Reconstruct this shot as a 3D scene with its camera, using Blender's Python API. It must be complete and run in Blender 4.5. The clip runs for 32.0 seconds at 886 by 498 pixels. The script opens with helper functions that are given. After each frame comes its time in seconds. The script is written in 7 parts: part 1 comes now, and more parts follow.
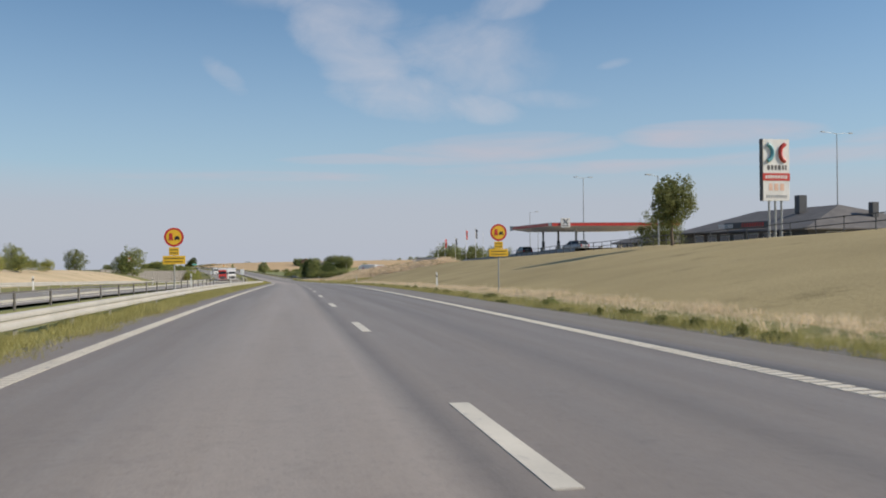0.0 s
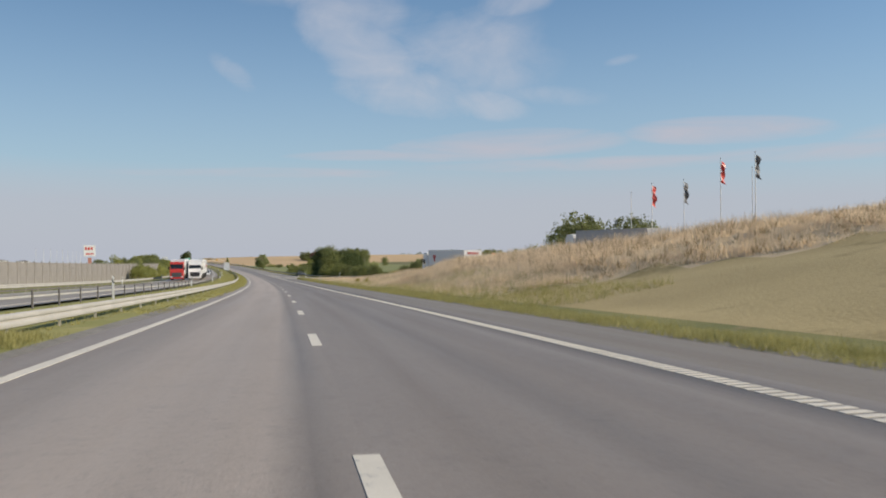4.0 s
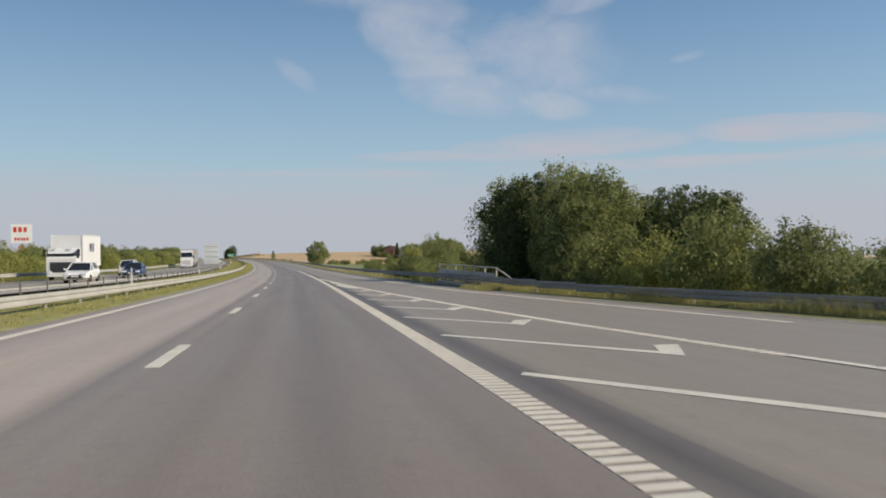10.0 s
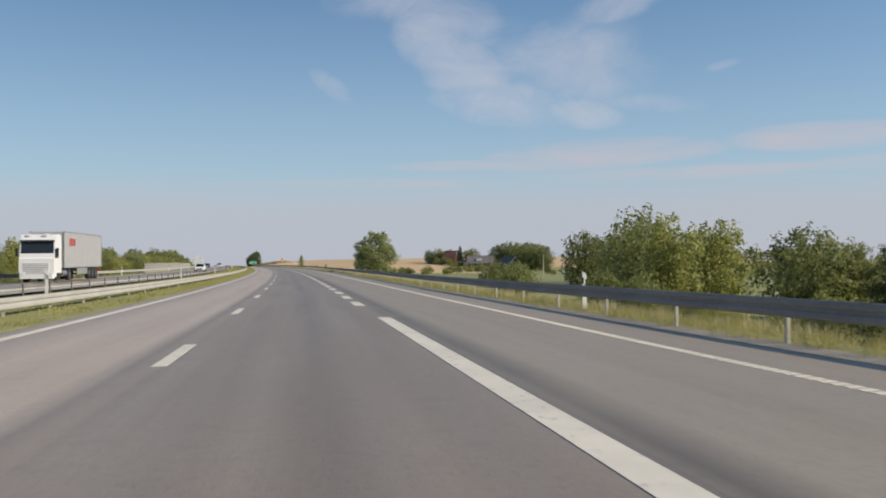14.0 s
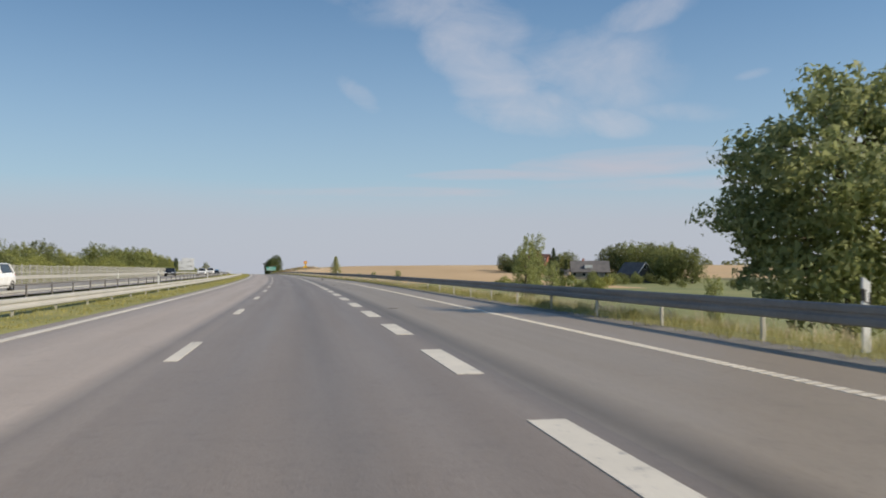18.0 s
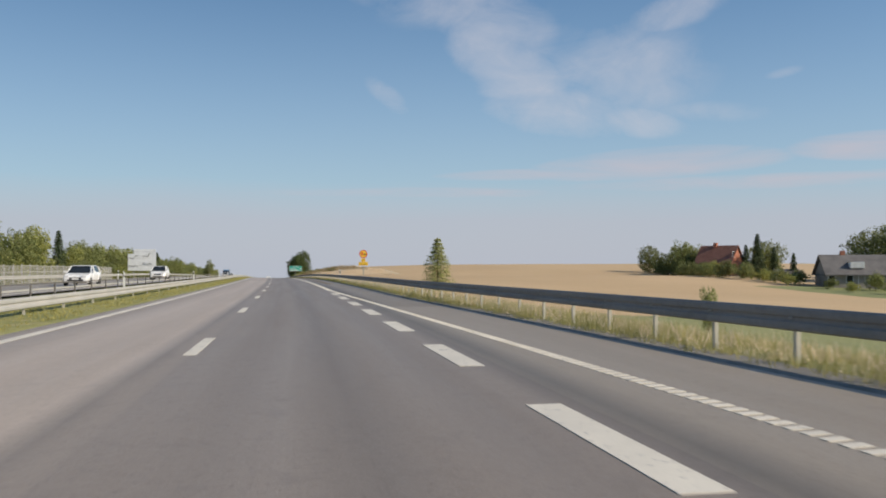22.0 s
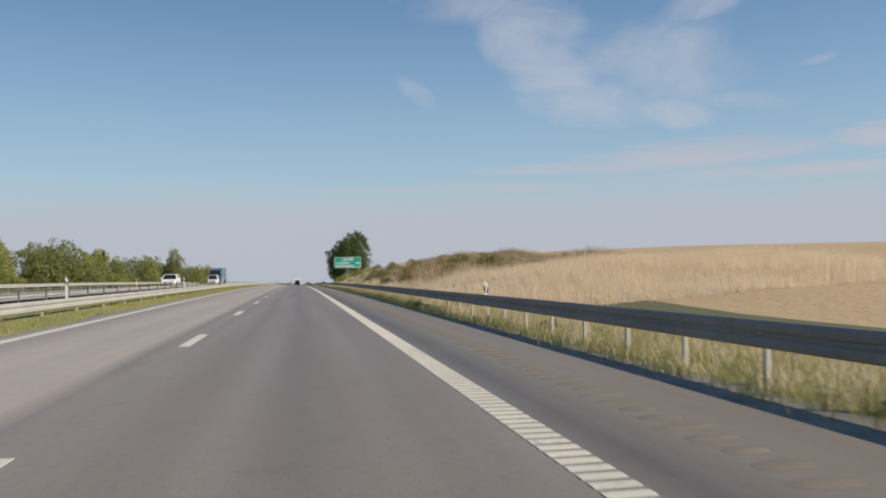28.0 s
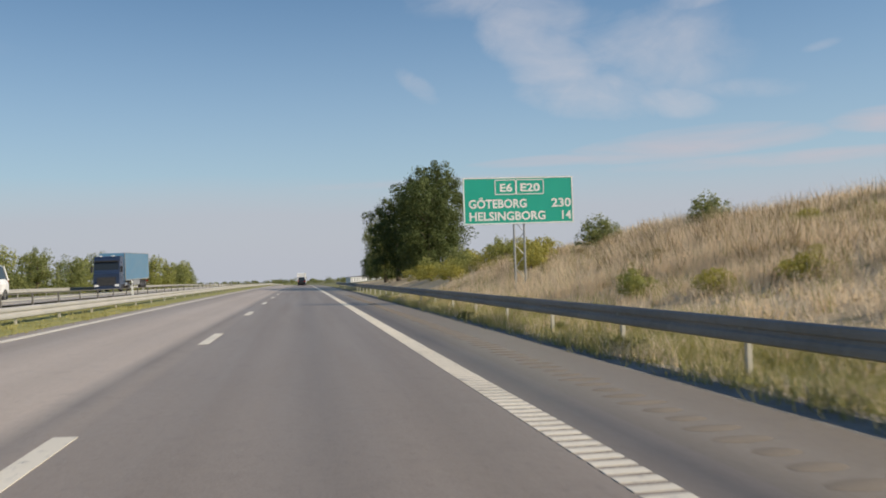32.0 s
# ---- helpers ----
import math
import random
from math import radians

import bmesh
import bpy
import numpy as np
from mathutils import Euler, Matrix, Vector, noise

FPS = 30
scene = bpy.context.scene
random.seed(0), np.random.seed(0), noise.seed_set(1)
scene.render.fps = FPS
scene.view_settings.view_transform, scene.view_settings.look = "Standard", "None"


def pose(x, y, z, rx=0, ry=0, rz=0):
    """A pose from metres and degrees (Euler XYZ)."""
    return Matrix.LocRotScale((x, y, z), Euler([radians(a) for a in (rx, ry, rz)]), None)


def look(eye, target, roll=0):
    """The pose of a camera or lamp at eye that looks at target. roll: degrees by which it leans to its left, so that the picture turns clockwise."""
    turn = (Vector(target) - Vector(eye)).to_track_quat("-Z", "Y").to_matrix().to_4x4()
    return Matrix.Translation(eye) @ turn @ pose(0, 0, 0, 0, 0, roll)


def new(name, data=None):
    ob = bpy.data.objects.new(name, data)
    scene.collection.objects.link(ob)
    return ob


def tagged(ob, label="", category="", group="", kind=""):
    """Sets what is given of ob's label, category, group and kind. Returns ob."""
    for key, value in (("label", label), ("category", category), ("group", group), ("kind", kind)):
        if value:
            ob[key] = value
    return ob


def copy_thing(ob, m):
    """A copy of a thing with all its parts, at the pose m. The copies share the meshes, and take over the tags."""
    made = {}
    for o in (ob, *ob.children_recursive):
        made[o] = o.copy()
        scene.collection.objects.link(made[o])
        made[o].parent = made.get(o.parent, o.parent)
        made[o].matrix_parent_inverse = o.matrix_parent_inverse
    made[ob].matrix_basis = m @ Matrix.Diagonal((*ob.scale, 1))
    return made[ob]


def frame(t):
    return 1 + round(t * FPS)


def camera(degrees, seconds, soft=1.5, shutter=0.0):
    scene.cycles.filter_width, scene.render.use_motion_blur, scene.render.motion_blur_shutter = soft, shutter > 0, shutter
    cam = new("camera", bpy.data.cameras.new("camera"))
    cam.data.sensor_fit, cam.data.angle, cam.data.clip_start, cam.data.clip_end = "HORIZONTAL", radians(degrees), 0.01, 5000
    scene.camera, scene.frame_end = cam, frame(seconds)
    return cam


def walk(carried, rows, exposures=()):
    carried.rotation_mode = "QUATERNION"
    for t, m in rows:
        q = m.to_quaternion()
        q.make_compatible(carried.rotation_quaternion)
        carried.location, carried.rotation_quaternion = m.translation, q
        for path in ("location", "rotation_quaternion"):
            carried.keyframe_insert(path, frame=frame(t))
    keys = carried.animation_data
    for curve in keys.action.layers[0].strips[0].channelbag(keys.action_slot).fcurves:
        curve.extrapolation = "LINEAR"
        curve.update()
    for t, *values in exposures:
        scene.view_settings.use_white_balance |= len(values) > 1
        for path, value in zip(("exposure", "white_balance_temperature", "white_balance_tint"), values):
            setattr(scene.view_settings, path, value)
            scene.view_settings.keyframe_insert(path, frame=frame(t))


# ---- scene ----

# ---------------------------------------------------------------- camera
cam = camera(55.5, 32.0, soft=1.85, shutter=0.07)
# seconds, x, y, z, pitch, roll, yaw
PATH = (
    (0, -1.48, -0.09, 1.207, 0.05, 0.60, -6.88), (0.5, -2.34, 15.01, 0.869, 0.08, 0.60, -6.46), (1, -3.17, 30.11, 0.499, 0.11, 0.60, -5.89),
    (1.5, -4.05, 45.24, 0.096, 0.13, 0.60, -5.90), (2, -4.91, 60.36, -0.338, 0.14, 0.59, -5.86), (2.5, -5.70, 75.41, -0.796, 0.12, 0.57, -6.07),
    (3, -6.53, 90.47, -1.271, 0.13, 0.55, -6.25), (3.5, -7.20, 105.97, -1.780, -0.03, 0.52, -6.47), (4.5, -8.72, 136.96, -2.827, -0.33, 0.56, -6.29),
    (5.5, -10.58, 167.94, -3.861, -0.62, 0.66, -6.11), (6, -11.65, 183.43, -4.366, -0.53, 0.69, -5.54), (6.5, -12.83, 198.57, -4.850, -0.60, 0.68, -5.24),
    (7, -14.09, 213.70, -5.322, -0.42, 0.67, -4.66), (7.5, -15.53, 228.90, -5.784, -0.29, 0.66, -4.15), (8, -17.04, 244.08, -6.232, -0.26, 0.64, -3.62),
    (8.5, -18.71, 259.22, -6.659, -0.21, 0.62, -3.32), (9, -20.43, 274.35, -7.063, -0.07, 0.59, -3.10), (9.5, -22.22, 289.60, -7.449, -0.00, 0.57, -2.50),
    (10, -24.06, 304.86, -7.813, -0.12, 0.55, -2.22), (10.5, -26.00, 319.82, -8.149, 0.10, 0.53, -1.93), (11, -27.99, 334.78, -8.465, 0.09, 0.52, -1.61),
    (11.5, -30.04, 349.53, -8.757, 0.10, 0.51, -1.32), (12, -32.14, 364.28, -9.031, 0.22, 0.50, -1.25), (12.5, -34.32, 378.93, -9.287, 0.49, 0.48, -1.42),
    (13, -36.57, 393.58, -9.526, 0.63, 0.47, -1.23), (13.5, -38.84, 408.53, -9.755, 0.66, 0.46, -0.88), (14, -41.18, 423.47, -9.966, 0.55, 0.45, -0.01),
    (14.5, -43.63, 438.16, -10.152, 0.64, 0.43, -0.16), (15.5, -48.73, 467.51, -10.457, 0.77, 0.41, 0.40), (16.5, -54.09, 496.81, -10.685, 0.90, 0.27, 0.96),
    (17, -56.87, 511.44, -10.784, 0.99, 0.17, 1.36), (17.5, -59.76, 526.14, -10.876, 1.08, 0.07, 1.79), (18, -62.71, 540.84, -10.962, 1.13, 0.01, 1.78),
    (18.5, -65.68, 555.40, -11.043, 1.12, 0.00, 2.15), (19, -68.72, 569.95, -11.120, 1.12, 0.00, 2.20), (19.5, -71.87, 584.66, -11.194, 1.16, -0.00, 2.55),
    (20, -75.09, 599.35, -11.263, 1.16, -0.01, 2.95), (20.5, -78.33, 613.71, -11.329, 1.20, -0.02, 3.34), (21, -81.65, 628.05, -11.394, 1.10, -0.03, 3.54),
    (21.5, -85.10, 642.70, -11.460, 1.11, -0.04, 3.64), (22, -88.63, 657.34, -11.526, 1.16, -0.05, 3.67), (22.5, -92.05, 671.58, -11.592, 1.13, -0.07, 3.93),
    (23, -95.52, 685.80, -11.658, 1.19, -0.08, 4.20), (23.5, -99.21, 700.28, -11.729, 1.09, -0.09, 4.33), (24, -102.96, 714.74, -11.802, 1.07, -0.09, 4.44),
    (24.5, -106.61, 729.11, -11.881, 0.97, -0.08, 4.78), (25, -110.31, 743.47, -11.967, 0.85, -0.07, 5.27), (25.5, -114.03, 757.65, -12.060, 1.04, -0.06, 5.38),
    (26, -117.78, 771.81, -12.166, 1.19, 0.03, 5.30), (26.5, -121.68, 786.09, -12.293, 1.13, 0.25, 5.55), (27.5, -129.54, 814.62, -12.616, 0.99, 0.77, 5.81),
    (28.5, -137.44, 843.14, -13.013, 0.85, 1.16, 6.08), (29, -141.41, 857.40, -13.228, 0.81, 1.31, 6.24), (29.5, -145.48, 871.77, -13.454, 0.73, 1.46, 6.26),
    (30, -149.55, 886.15, -13.688, 0.58, 1.59, 6.54), (30.5, -153.66, 900.60, -13.934, 0.58, 1.71, 6.50), (31, -157.77, 915.06, -14.193, 0.54, 1.81, 6.46),
    (31.5, -161.83, 929.33, -14.462, 0.54, 1.91, 6.40), (32, -165.90, 943.60, -14.741, 0.49, 1.98, 6.17),
)
walk(cam, [(t, pose(x, y, z, 90 + p, r, w)) for t, x, y, z, p, r, w in PATH],
     exposures=((0, 0.02, 6420, 10), (3, 0.02, 6480, 10), (6, 0.02, 6560, 10), (7.8, 0.0, 6560, 10), (8.5, -0.10, 6560, 10), (9.2, -0.12, 6580, 10), (9.8, 0.0, 6620, 10),
                (12, 0.02, 6560, 10), (14, 0.04, 6540, 10), (17, 0.05, 6500, 10), (23, 0.03, 6500, 10), (26, 0.02, 6530, 10), (30, 0.02, 6530, 10), (32, 0.04, 6620, 10)))

# ---------------------------------------------------------------- world, sun
SUN_EL, SUN_AZ = 31.0, 106.0          # degrees; azimuth clockwise from the +y heading
world = bpy.data.worlds.new("world")
scene.world = world
world.use_nodes = True
wn, wl = world.node_tree.nodes, world.node_tree.links
wn.clear()
w_out, w_bg, sky = wn.new("ShaderNodeOutputWorld"), wn.new("ShaderNodeBackground"), wn.new("ShaderNodeTexSky")
sky.sky_type, sky.sun_disc = "NISHITA", False
sky.sun_elevation, sky.sun_rotation = radians(SUN_EL), radians(SUN_AZ)
sky.air_density, sky.dust_density, sky.ozone_density = 1.0, 0.35, 2.6
w_bg.inputs["Strength"].default_value = 0.105
# thin haze over the horizon and high wisps of cloud
w_dir = wn.new("ShaderNodeTexCoord").outputs["Generated"]
w_sep = wn.new("ShaderNodeSeparateXYZ")
wl.new(w_dir, w_sep.inputs[0])


def w_math(op, x, y=0.0, z=0.0, clamp=False):
    k = wn.new("ShaderNodeMath")
    k.operation, k.use_clamp = op, clamp
    for sock, val in zip(k.inputs, (x, y, z)):
        if isinstance(val, (int, float)):
            sock.default_value = val
        else:
            wl.new(val, sock)
    return k.outputs[0]


def w_noise(scale, stretch, detail=7, rough=0.58, dist=0.6, turn=(0, 0, 0)):
    mp, t = wn.new("ShaderNodeMapping"), wn.new("ShaderNodeTexNoise")
    mp.inputs["Scale"].default_value, mp.inputs["Rotation"].default_value = stretch, turn
    wl.new(w_dir, mp.inputs["Vector"])
    wl.new(mp.outputs[0], t.inputs["Vector"])
    for k, v in (("Scale", scale), ("Detail", detail), ("Roughness", rough), ("Distortion", dist)):
        t.inputs[k].default_value = v
    return t.outputs["Fac"]


def w_mix(fac, x, y):
    k = wn.new("ShaderNodeMix")
    k.data_type = "RGBA"
    wl.new(fac, k.inputs[0])
    for sock, val in ((k.inputs[6], x), (k.inputs[7], y)):
        if isinstance(val, tuple):
            sock.default_value = (*val, 1)
        else:
            wl.new(val, sock)
    return k.outputs[2]


def w_blob(yaw, el, wide, high, lean=0.0):
    """A soft patch of sky round a direction: 1 in its middle, 0 past its size (degrees)."""
    q = Matrix.Rotation(radians(yaw), 3, "Z") @ Matrix.Rotation(radians(el), 3, "X") @ Matrix.Rotation(radians(lean), 3, "Y")
    terms = []
    for axis, size in ((q.col[0], wide), (q.col[2], high)):
        dot = wn.new("ShaderNodeVectorMath")
        dot.operation = "DOT_PRODUCT"
        wl.new(w_dir, dot.inputs[0])
        dot.inputs[1].default_value = axis
        terms.append(w_math("POWER", w_math("DIVIDE", dot.outputs["Value"], math.tan(radians(size))), 2.0))
    front = wn.new("ShaderNodeVectorMath")
    front.operation = "DOT_PRODUCT"
    wl.new(w_dir, front.inputs[0])
    front.inputs[1].default_value = q.col[1]
    return w_math("MULTIPLY", w_math("SUBTRACT", 1.0, w_math("ADD", *terms), clamp=True), w_math("GREATER_THAN", front.outputs["Value"], 0.0))


w_tint = wn.new("ShaderNodeVectorMath")
w_tint.operation = "MULTIPLY"
wl.new(sky.outputs[0], w_tint.inputs[0])
w_tint.inputs[1].default_value = (0.82, 0.985, 1.05)
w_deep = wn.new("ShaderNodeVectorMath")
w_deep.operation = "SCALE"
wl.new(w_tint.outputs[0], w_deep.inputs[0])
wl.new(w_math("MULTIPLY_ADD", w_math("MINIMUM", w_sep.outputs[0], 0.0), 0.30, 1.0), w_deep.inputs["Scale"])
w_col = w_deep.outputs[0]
up = w_sep.outputs[2]
haze = w_math("POWER", w_math("SUBTRACT", 1.0, w_math("DIVIDE", w_math("MAXIMUM", up, 0.0), 0.36), clamp=True), 1.5)
w_col = w_mix(w_math("MULTIPLY", haze, 0.8), w_col, (4.05, 4.9, 5.85))
# a bank of lilac haze over the horizon, with an uneven upper edge
edge = w_math("MULTIPLY_ADD", w_noise(1.6, (1, 1, 3), 5, 0.5, 0.2), 0.05, 0.072)
bank = w_math("MULTIPLY", w_math("SUBTRACT", edge, up), 22.0, clamp=True)
w_col = w_mix(w_math("MULTIPLY", bank, 0.66), w_col, (4.5, 4.5, 5.15))


def w_patches(blobs, soft=0.8):
    got = None
    for blob in blobs:
        p = w_math("MULTIPLY", w_math("POWER", w_blob(*blob[:5]), soft), blob[5])
        got = p if got is None else w_math("MAXIMUM", got, p)
    return got


# flat rosy streaks low down: yaw, elevation, half width, half height, lean, amount
def w_density(n, cover, bias, gain):
    """Cloud where the noise rises over a level that falls towards the middle of each patch."""
    k = w_math("MULTIPLY", w_math("ADD", n, w_math("MULTIPLY_ADD", cover, 0.42, -bias)), gain, clamp=True)
    return w_math("MULTIPLY", k, w_math("MULTIPLY", cover, 2.5, clamp=True))


streak = w_noise(6.0, (1, 1, 7), 6, 0.58, 0.5)
rosy = w_patches(((-10.5, 6.8, 9.0, 1.15, -2.5, 1.0), (-2.0, 6.2, 6.5, 0.45, -1, 0.8), (-25.0, 7.3, 7.0, 1.0, 1, 1.0), (-17.0, 5.4, 14, 0.55, 0, 0.85), (6, 5.0, 13, 0.4, 0, 0.6), (-30, 5.6, 9, 0.7, -1, 0.8),
                  (-40, 6.5, 9, 1.0, 0, 0.8), (75, 7, 30, 1.6, 0, 0.7), (-100, 7, 30, 1.6, 0, 0.7), (170, 7, 40, 1.6, 0, 0.7)), 0.7)
w_col = w_mix(w_math("MULTIPLY", w_density(streak, rosy, 0.55, 1.9), 0.85, clamp=True), w_col, (5.05, 4.75, 5.25))
# a high fan of torn wisps
fibre = w_noise(5.0, (1.0, 2.2, 2.0), 8, 0.62, 0.9, (0.5, 0.85, 0.35))
fine = w_noise(13.0, (1.3, 1.3, 2.0), 6, 0.6, 0.6, (0.2, 0.5, 0.4))
wisp = w_math("MULTIPLY_ADD", fine, 0.42, w_math("MULTIPLY", fibre, 0.62))
fan = w_patches(((-1.2, 12.7, 6.2, 2.7, 40, 1.0), (-4.0, 10.4, 5.6, 2.0, 10, 1.0), (-8.6, 9.6, 4.4, 1.2, 8, 0.8), (0.2, 16.2, 5.6, 3.0, 25, 0.7), (7.3, 11.2, 2.4, 0.9, 40, 0.6),
                 (-11.8, 16.4, 3.6, 1.4, -14, 0.65), (-8.0, 12.8, 7.0, 4.2, 0, 0.5), (-18.5, 12.1, 1.3, 0.35, -10, 0.33), (-13.5, 10.0, 4.5, 0.8, 4, 0.4), (4.0, 18.5, 9.0, 3.4, 10, 0.45),
                 (60, 14, 25, 9, 0, 0.5), (-95, 20, 25, 9, 0, 0.5), (170, 18, 30, 9, 0, 0.5)))
w_col = w_mix(w_math("MULTIPLY", w_density(wisp, fan, 0.575, 1.6), 0.92, clamp=True), w_col, (5.35, 5.4, 5.95))
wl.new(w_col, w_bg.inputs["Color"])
wl.new(w_bg.outputs[0], w_out.inputs["Surface"])
sun = new("sun", bpy.data.lights.new("sun", "SUN"))
sun.data.energy, sun.data.angle, sun.data.color = 4.5, radians(0.53), (1.0, 0.875, 0.70)
a, e = radians(SUN_AZ), radians(SUN_EL)
sun.matrix_world = look((0, 0, 60), (-math.sin(a) * math.cos(e), -math.cos(a) * math.cos(e), 60 - math.sin(e)))

# ---------------------------------------------------------------- the road's line
# station, heading, grade, cross-fall (degrees)
KNOTS = np.array((
    (-300, 3.7, -1.0, -0.6), (0, 3.6, -1.2, -0.6), (60, 3.2, -1.7, -0.6), (120, 3.9, -1.95, -0.5), (180, 5.2, -1.85, -0.7),
    (240, 6.3, -1.68, -0.65), (300, 7.1, -1.35, -0.55), (360, 8.0, -1.05, -0.5), (420, 9.2, -0.8, -0.45), (480, 10.3, -0.45, -0.4),
    (540, 11.2, -0.33, 0), (600, 12.3, -0.26, 0), (660, 13.5, -0.25, 0.05), (720, 14.5, -0.28, 0.1), (780, 15.25, -0.4, 0.05),
    (840, 15.65, -0.75, -1), (900, 15.7, -0.9, -1.6), (960, 15.75, -1.1, -2), (1130, 15.75, -1.4, -2), (1250, 15.75, -1.75, -2),
    (1700, 15.75, -1.7, -2), (2600, 15.75, -1.35, -2), (4200, 15.75, -1.1, -2), (6000, 15.75, -1.0, -2)))
ST = np.arange(-300, 6002, 2.0)


def smooth(k):
    v = np.interp(ST, KNOTS[:, 0], KNOTS[:, k])
    return np.convolve(np.pad(v, 7, mode="edge"), np.ones(15) / 15, "valid")


HEAD, GRADE, FALL = (np.radians(smooth(k)) for k in (1, 2, 3))
CX, CY, CZ = (np.cumsum(v) * 2.0 for v in (-np.sin(HEAD), np.cos(HEAD), np.tan(GRADE)))
CX, CY, CZ = CX - CX[150], CY - CY[150], CZ - CZ[150]


def at(s, d, z=0.0):
    """World places of stations s, offsets d to the right and heights z over the road's plane."""
    s, d = np.asarray(s, float), np.asarray(d, float)
    h = np.interp(s, ST, HEAD)
    return np.stack(np.broadcast_arrays(
        np.interp(s, ST, CX) + d * np.cos(h), np.interp(s, ST, CY) + d * np.sin(h),
        np.interp(s, ST, CZ) + np.tan(np.interp(s, ST, FALL)) * np.clip(d, -12, 12) + z), -1)


def heading(s):
    return math.degrees(float(np.interp(s, ST, HEAD)))


def stand(s, d, z=0.0, turn=0.0):
    """The pose of a thing on the road's line, its y axis along the road."""
    return pose(*at(s, d, z), 0, 0, heading(s) + turn)


def lane_left(s):
    return np.interp(s, (10, 40, 75, 105, 200, 260, 850, 950), (-4.5, -4.25, -4.1, -3.95, -3.42, -3.30, -3.35, -3.85))


def lane_right(s):
    return np.interp(s, (10, 40, 75, 105, 188), (3.95, 4.22, 4.4, 4.5, 3.71))


def paved_right(s):
    return np.interp(s, (0, 100, 285, 303, 308, 316, 322, 346, 380, 440, 560, 620, 655, 700, 760, 900),
                     (5.9, 6.6, 6.4, 6.5, 8.4, 13.4, 12.7, 10.2, 9.2, 8.6, 8.6, 8.4, 7.4, 6.1, 6.1, 5.9))


def rail_right(s):
    return np.interp(s, (262, 296, 320, 346, 360, 380, 440, 560, 620, 655, 700, 760, 900),
                     (25.5, 20.2, 14.9, 11.7, 10.9, 10.0, 9.35, 9.35, 9.4, 8.3, 6.95, 6.95, 7.0))


def joining_edge(s):
    """The edge line along the outer side of the slip road and the joining lane."""
    return np.interp(s, (150, 200, 240, 270, 296, 320, 346, 379, 437, 526, 616, 671, 700, 712),
                     (39.4, 33.8, 28.8, 23.3, 17.3, 12.1, 9.3, 7.9, 7.12, 7.07, 6.8, 5.12, 4.1, 3.75))


def joining_inner(s):
    """The line along the inner side of the slip road, to where it meets the motorway's edge line."""
    return np.interp(s, (200, 240, 270, 296, 305, 315, 323, 329, 341, 348, 361, 370, 380, 398),
                     (27.2, 22.2, 17.0, 12.0, 9.9, 8.28, 7.25, 6.7, 5.8, 5.35, 4.66, 4.33, 3.97, 3.85))


# heights of the ground over the road, on the right
GS = (-300, 60, 110, 150, 190, 212, 236, 265, 310, 340, 370, 450, 560, 660, 760, 850, 900, 960, 1010, 1100, 1300)
GD = (0, 1.5, 4, 8, 13, 20, 30, 50, 100, 250, 700)     # from the paved edge
GZ = np.array((
    (0, 0, 0.3, 1.05, 1.8, 2.8, 3.5, 4.0, 4.2, 4, 0), (0, 0, 0.3, 1.05, 1.85, 2.9, 3.6, 4.0, 4.2, 4, 0),
    (0, 0, 0.3, 1.0, 1.9, 3.1, 4.0, 4.2, 4.4, 4, 0), (0, 0, 0.3, 1.0, 2.0, 3.4, 4.2, 4.4, 4.4, 3, 0),
    (0, 0, 0.4, 1.3, 2.0, 2.0, 2.4, 3.2, 3.5, 2, 0), (0, 0, 0.35, 1.15, 1.7, 1.6, 1.9, 2.4, 2.5, 1, 0), (0, 0, 0.2, 0.5, 0.7, 0.8, 1.0, 1.4, 1.4, 0, 0),
    (0, 0, 0, 0, 0, 0, 0, -0.5, -1, -2, 0), (0, 0, 0, 0, 0, -0.4, -1, -2, -3, -3, 0),
    (0, 0, -0.2, -1, -2.0, -3, -3.6, -4, -4, -3, 0), (0, 0, -0.5, -1.8, -3, -4, -4, -4, -4, -3, 0),
    (0, 0, -0.5, -1.8, -3, -3.5, -3.5, -3.5, -3.5, -3, 1), (0, 0, -0.4, -1.0, -1.5, -1.8, -2.0, -2.2, -2.2, -1.5, 1.5),
    (0, 0, -0.4, -0.9, -1.2, -1.6, -2.1, -3.0, -4.0, -3.6, -1.5), (0, 0, -0.4, -0.8, -1.0, -1.2, -1.5, -2.2, -3.3, -2.6, -1.0),
    (0, 0, -0.1, 0.0, 0.2, 0.4, 0.5, 0.6, 0.6, 0.4, 0), (0, 0, 0.3, 1.2, 1.9, 2.3, 2.6, 2.9, 3.1, 3.2, 3),
    (0, 0, 0.4, 1.7, 3.0, 4.0, 4.6, 5.2, 5.5, 6, 6), (0, 0, 0.4, 1.7, 2.9, 3.7, 4.2, 4.8, 5.2, 5.5, 5.5),
    (0, 0, 0.2, 0.7, 1.2, 1.7, 2.1, 2.6, 3, 3, 3), (0, 0, 0, 0, 0, 0.2, 0.5, 0.8, 1, 1, 1)))
LS = (-300, 60, 100, 140, 176, 195, 400, 900, 1300)
LD = (-2500, -700, -250, -100, -60, -45, -33, -26, -23)
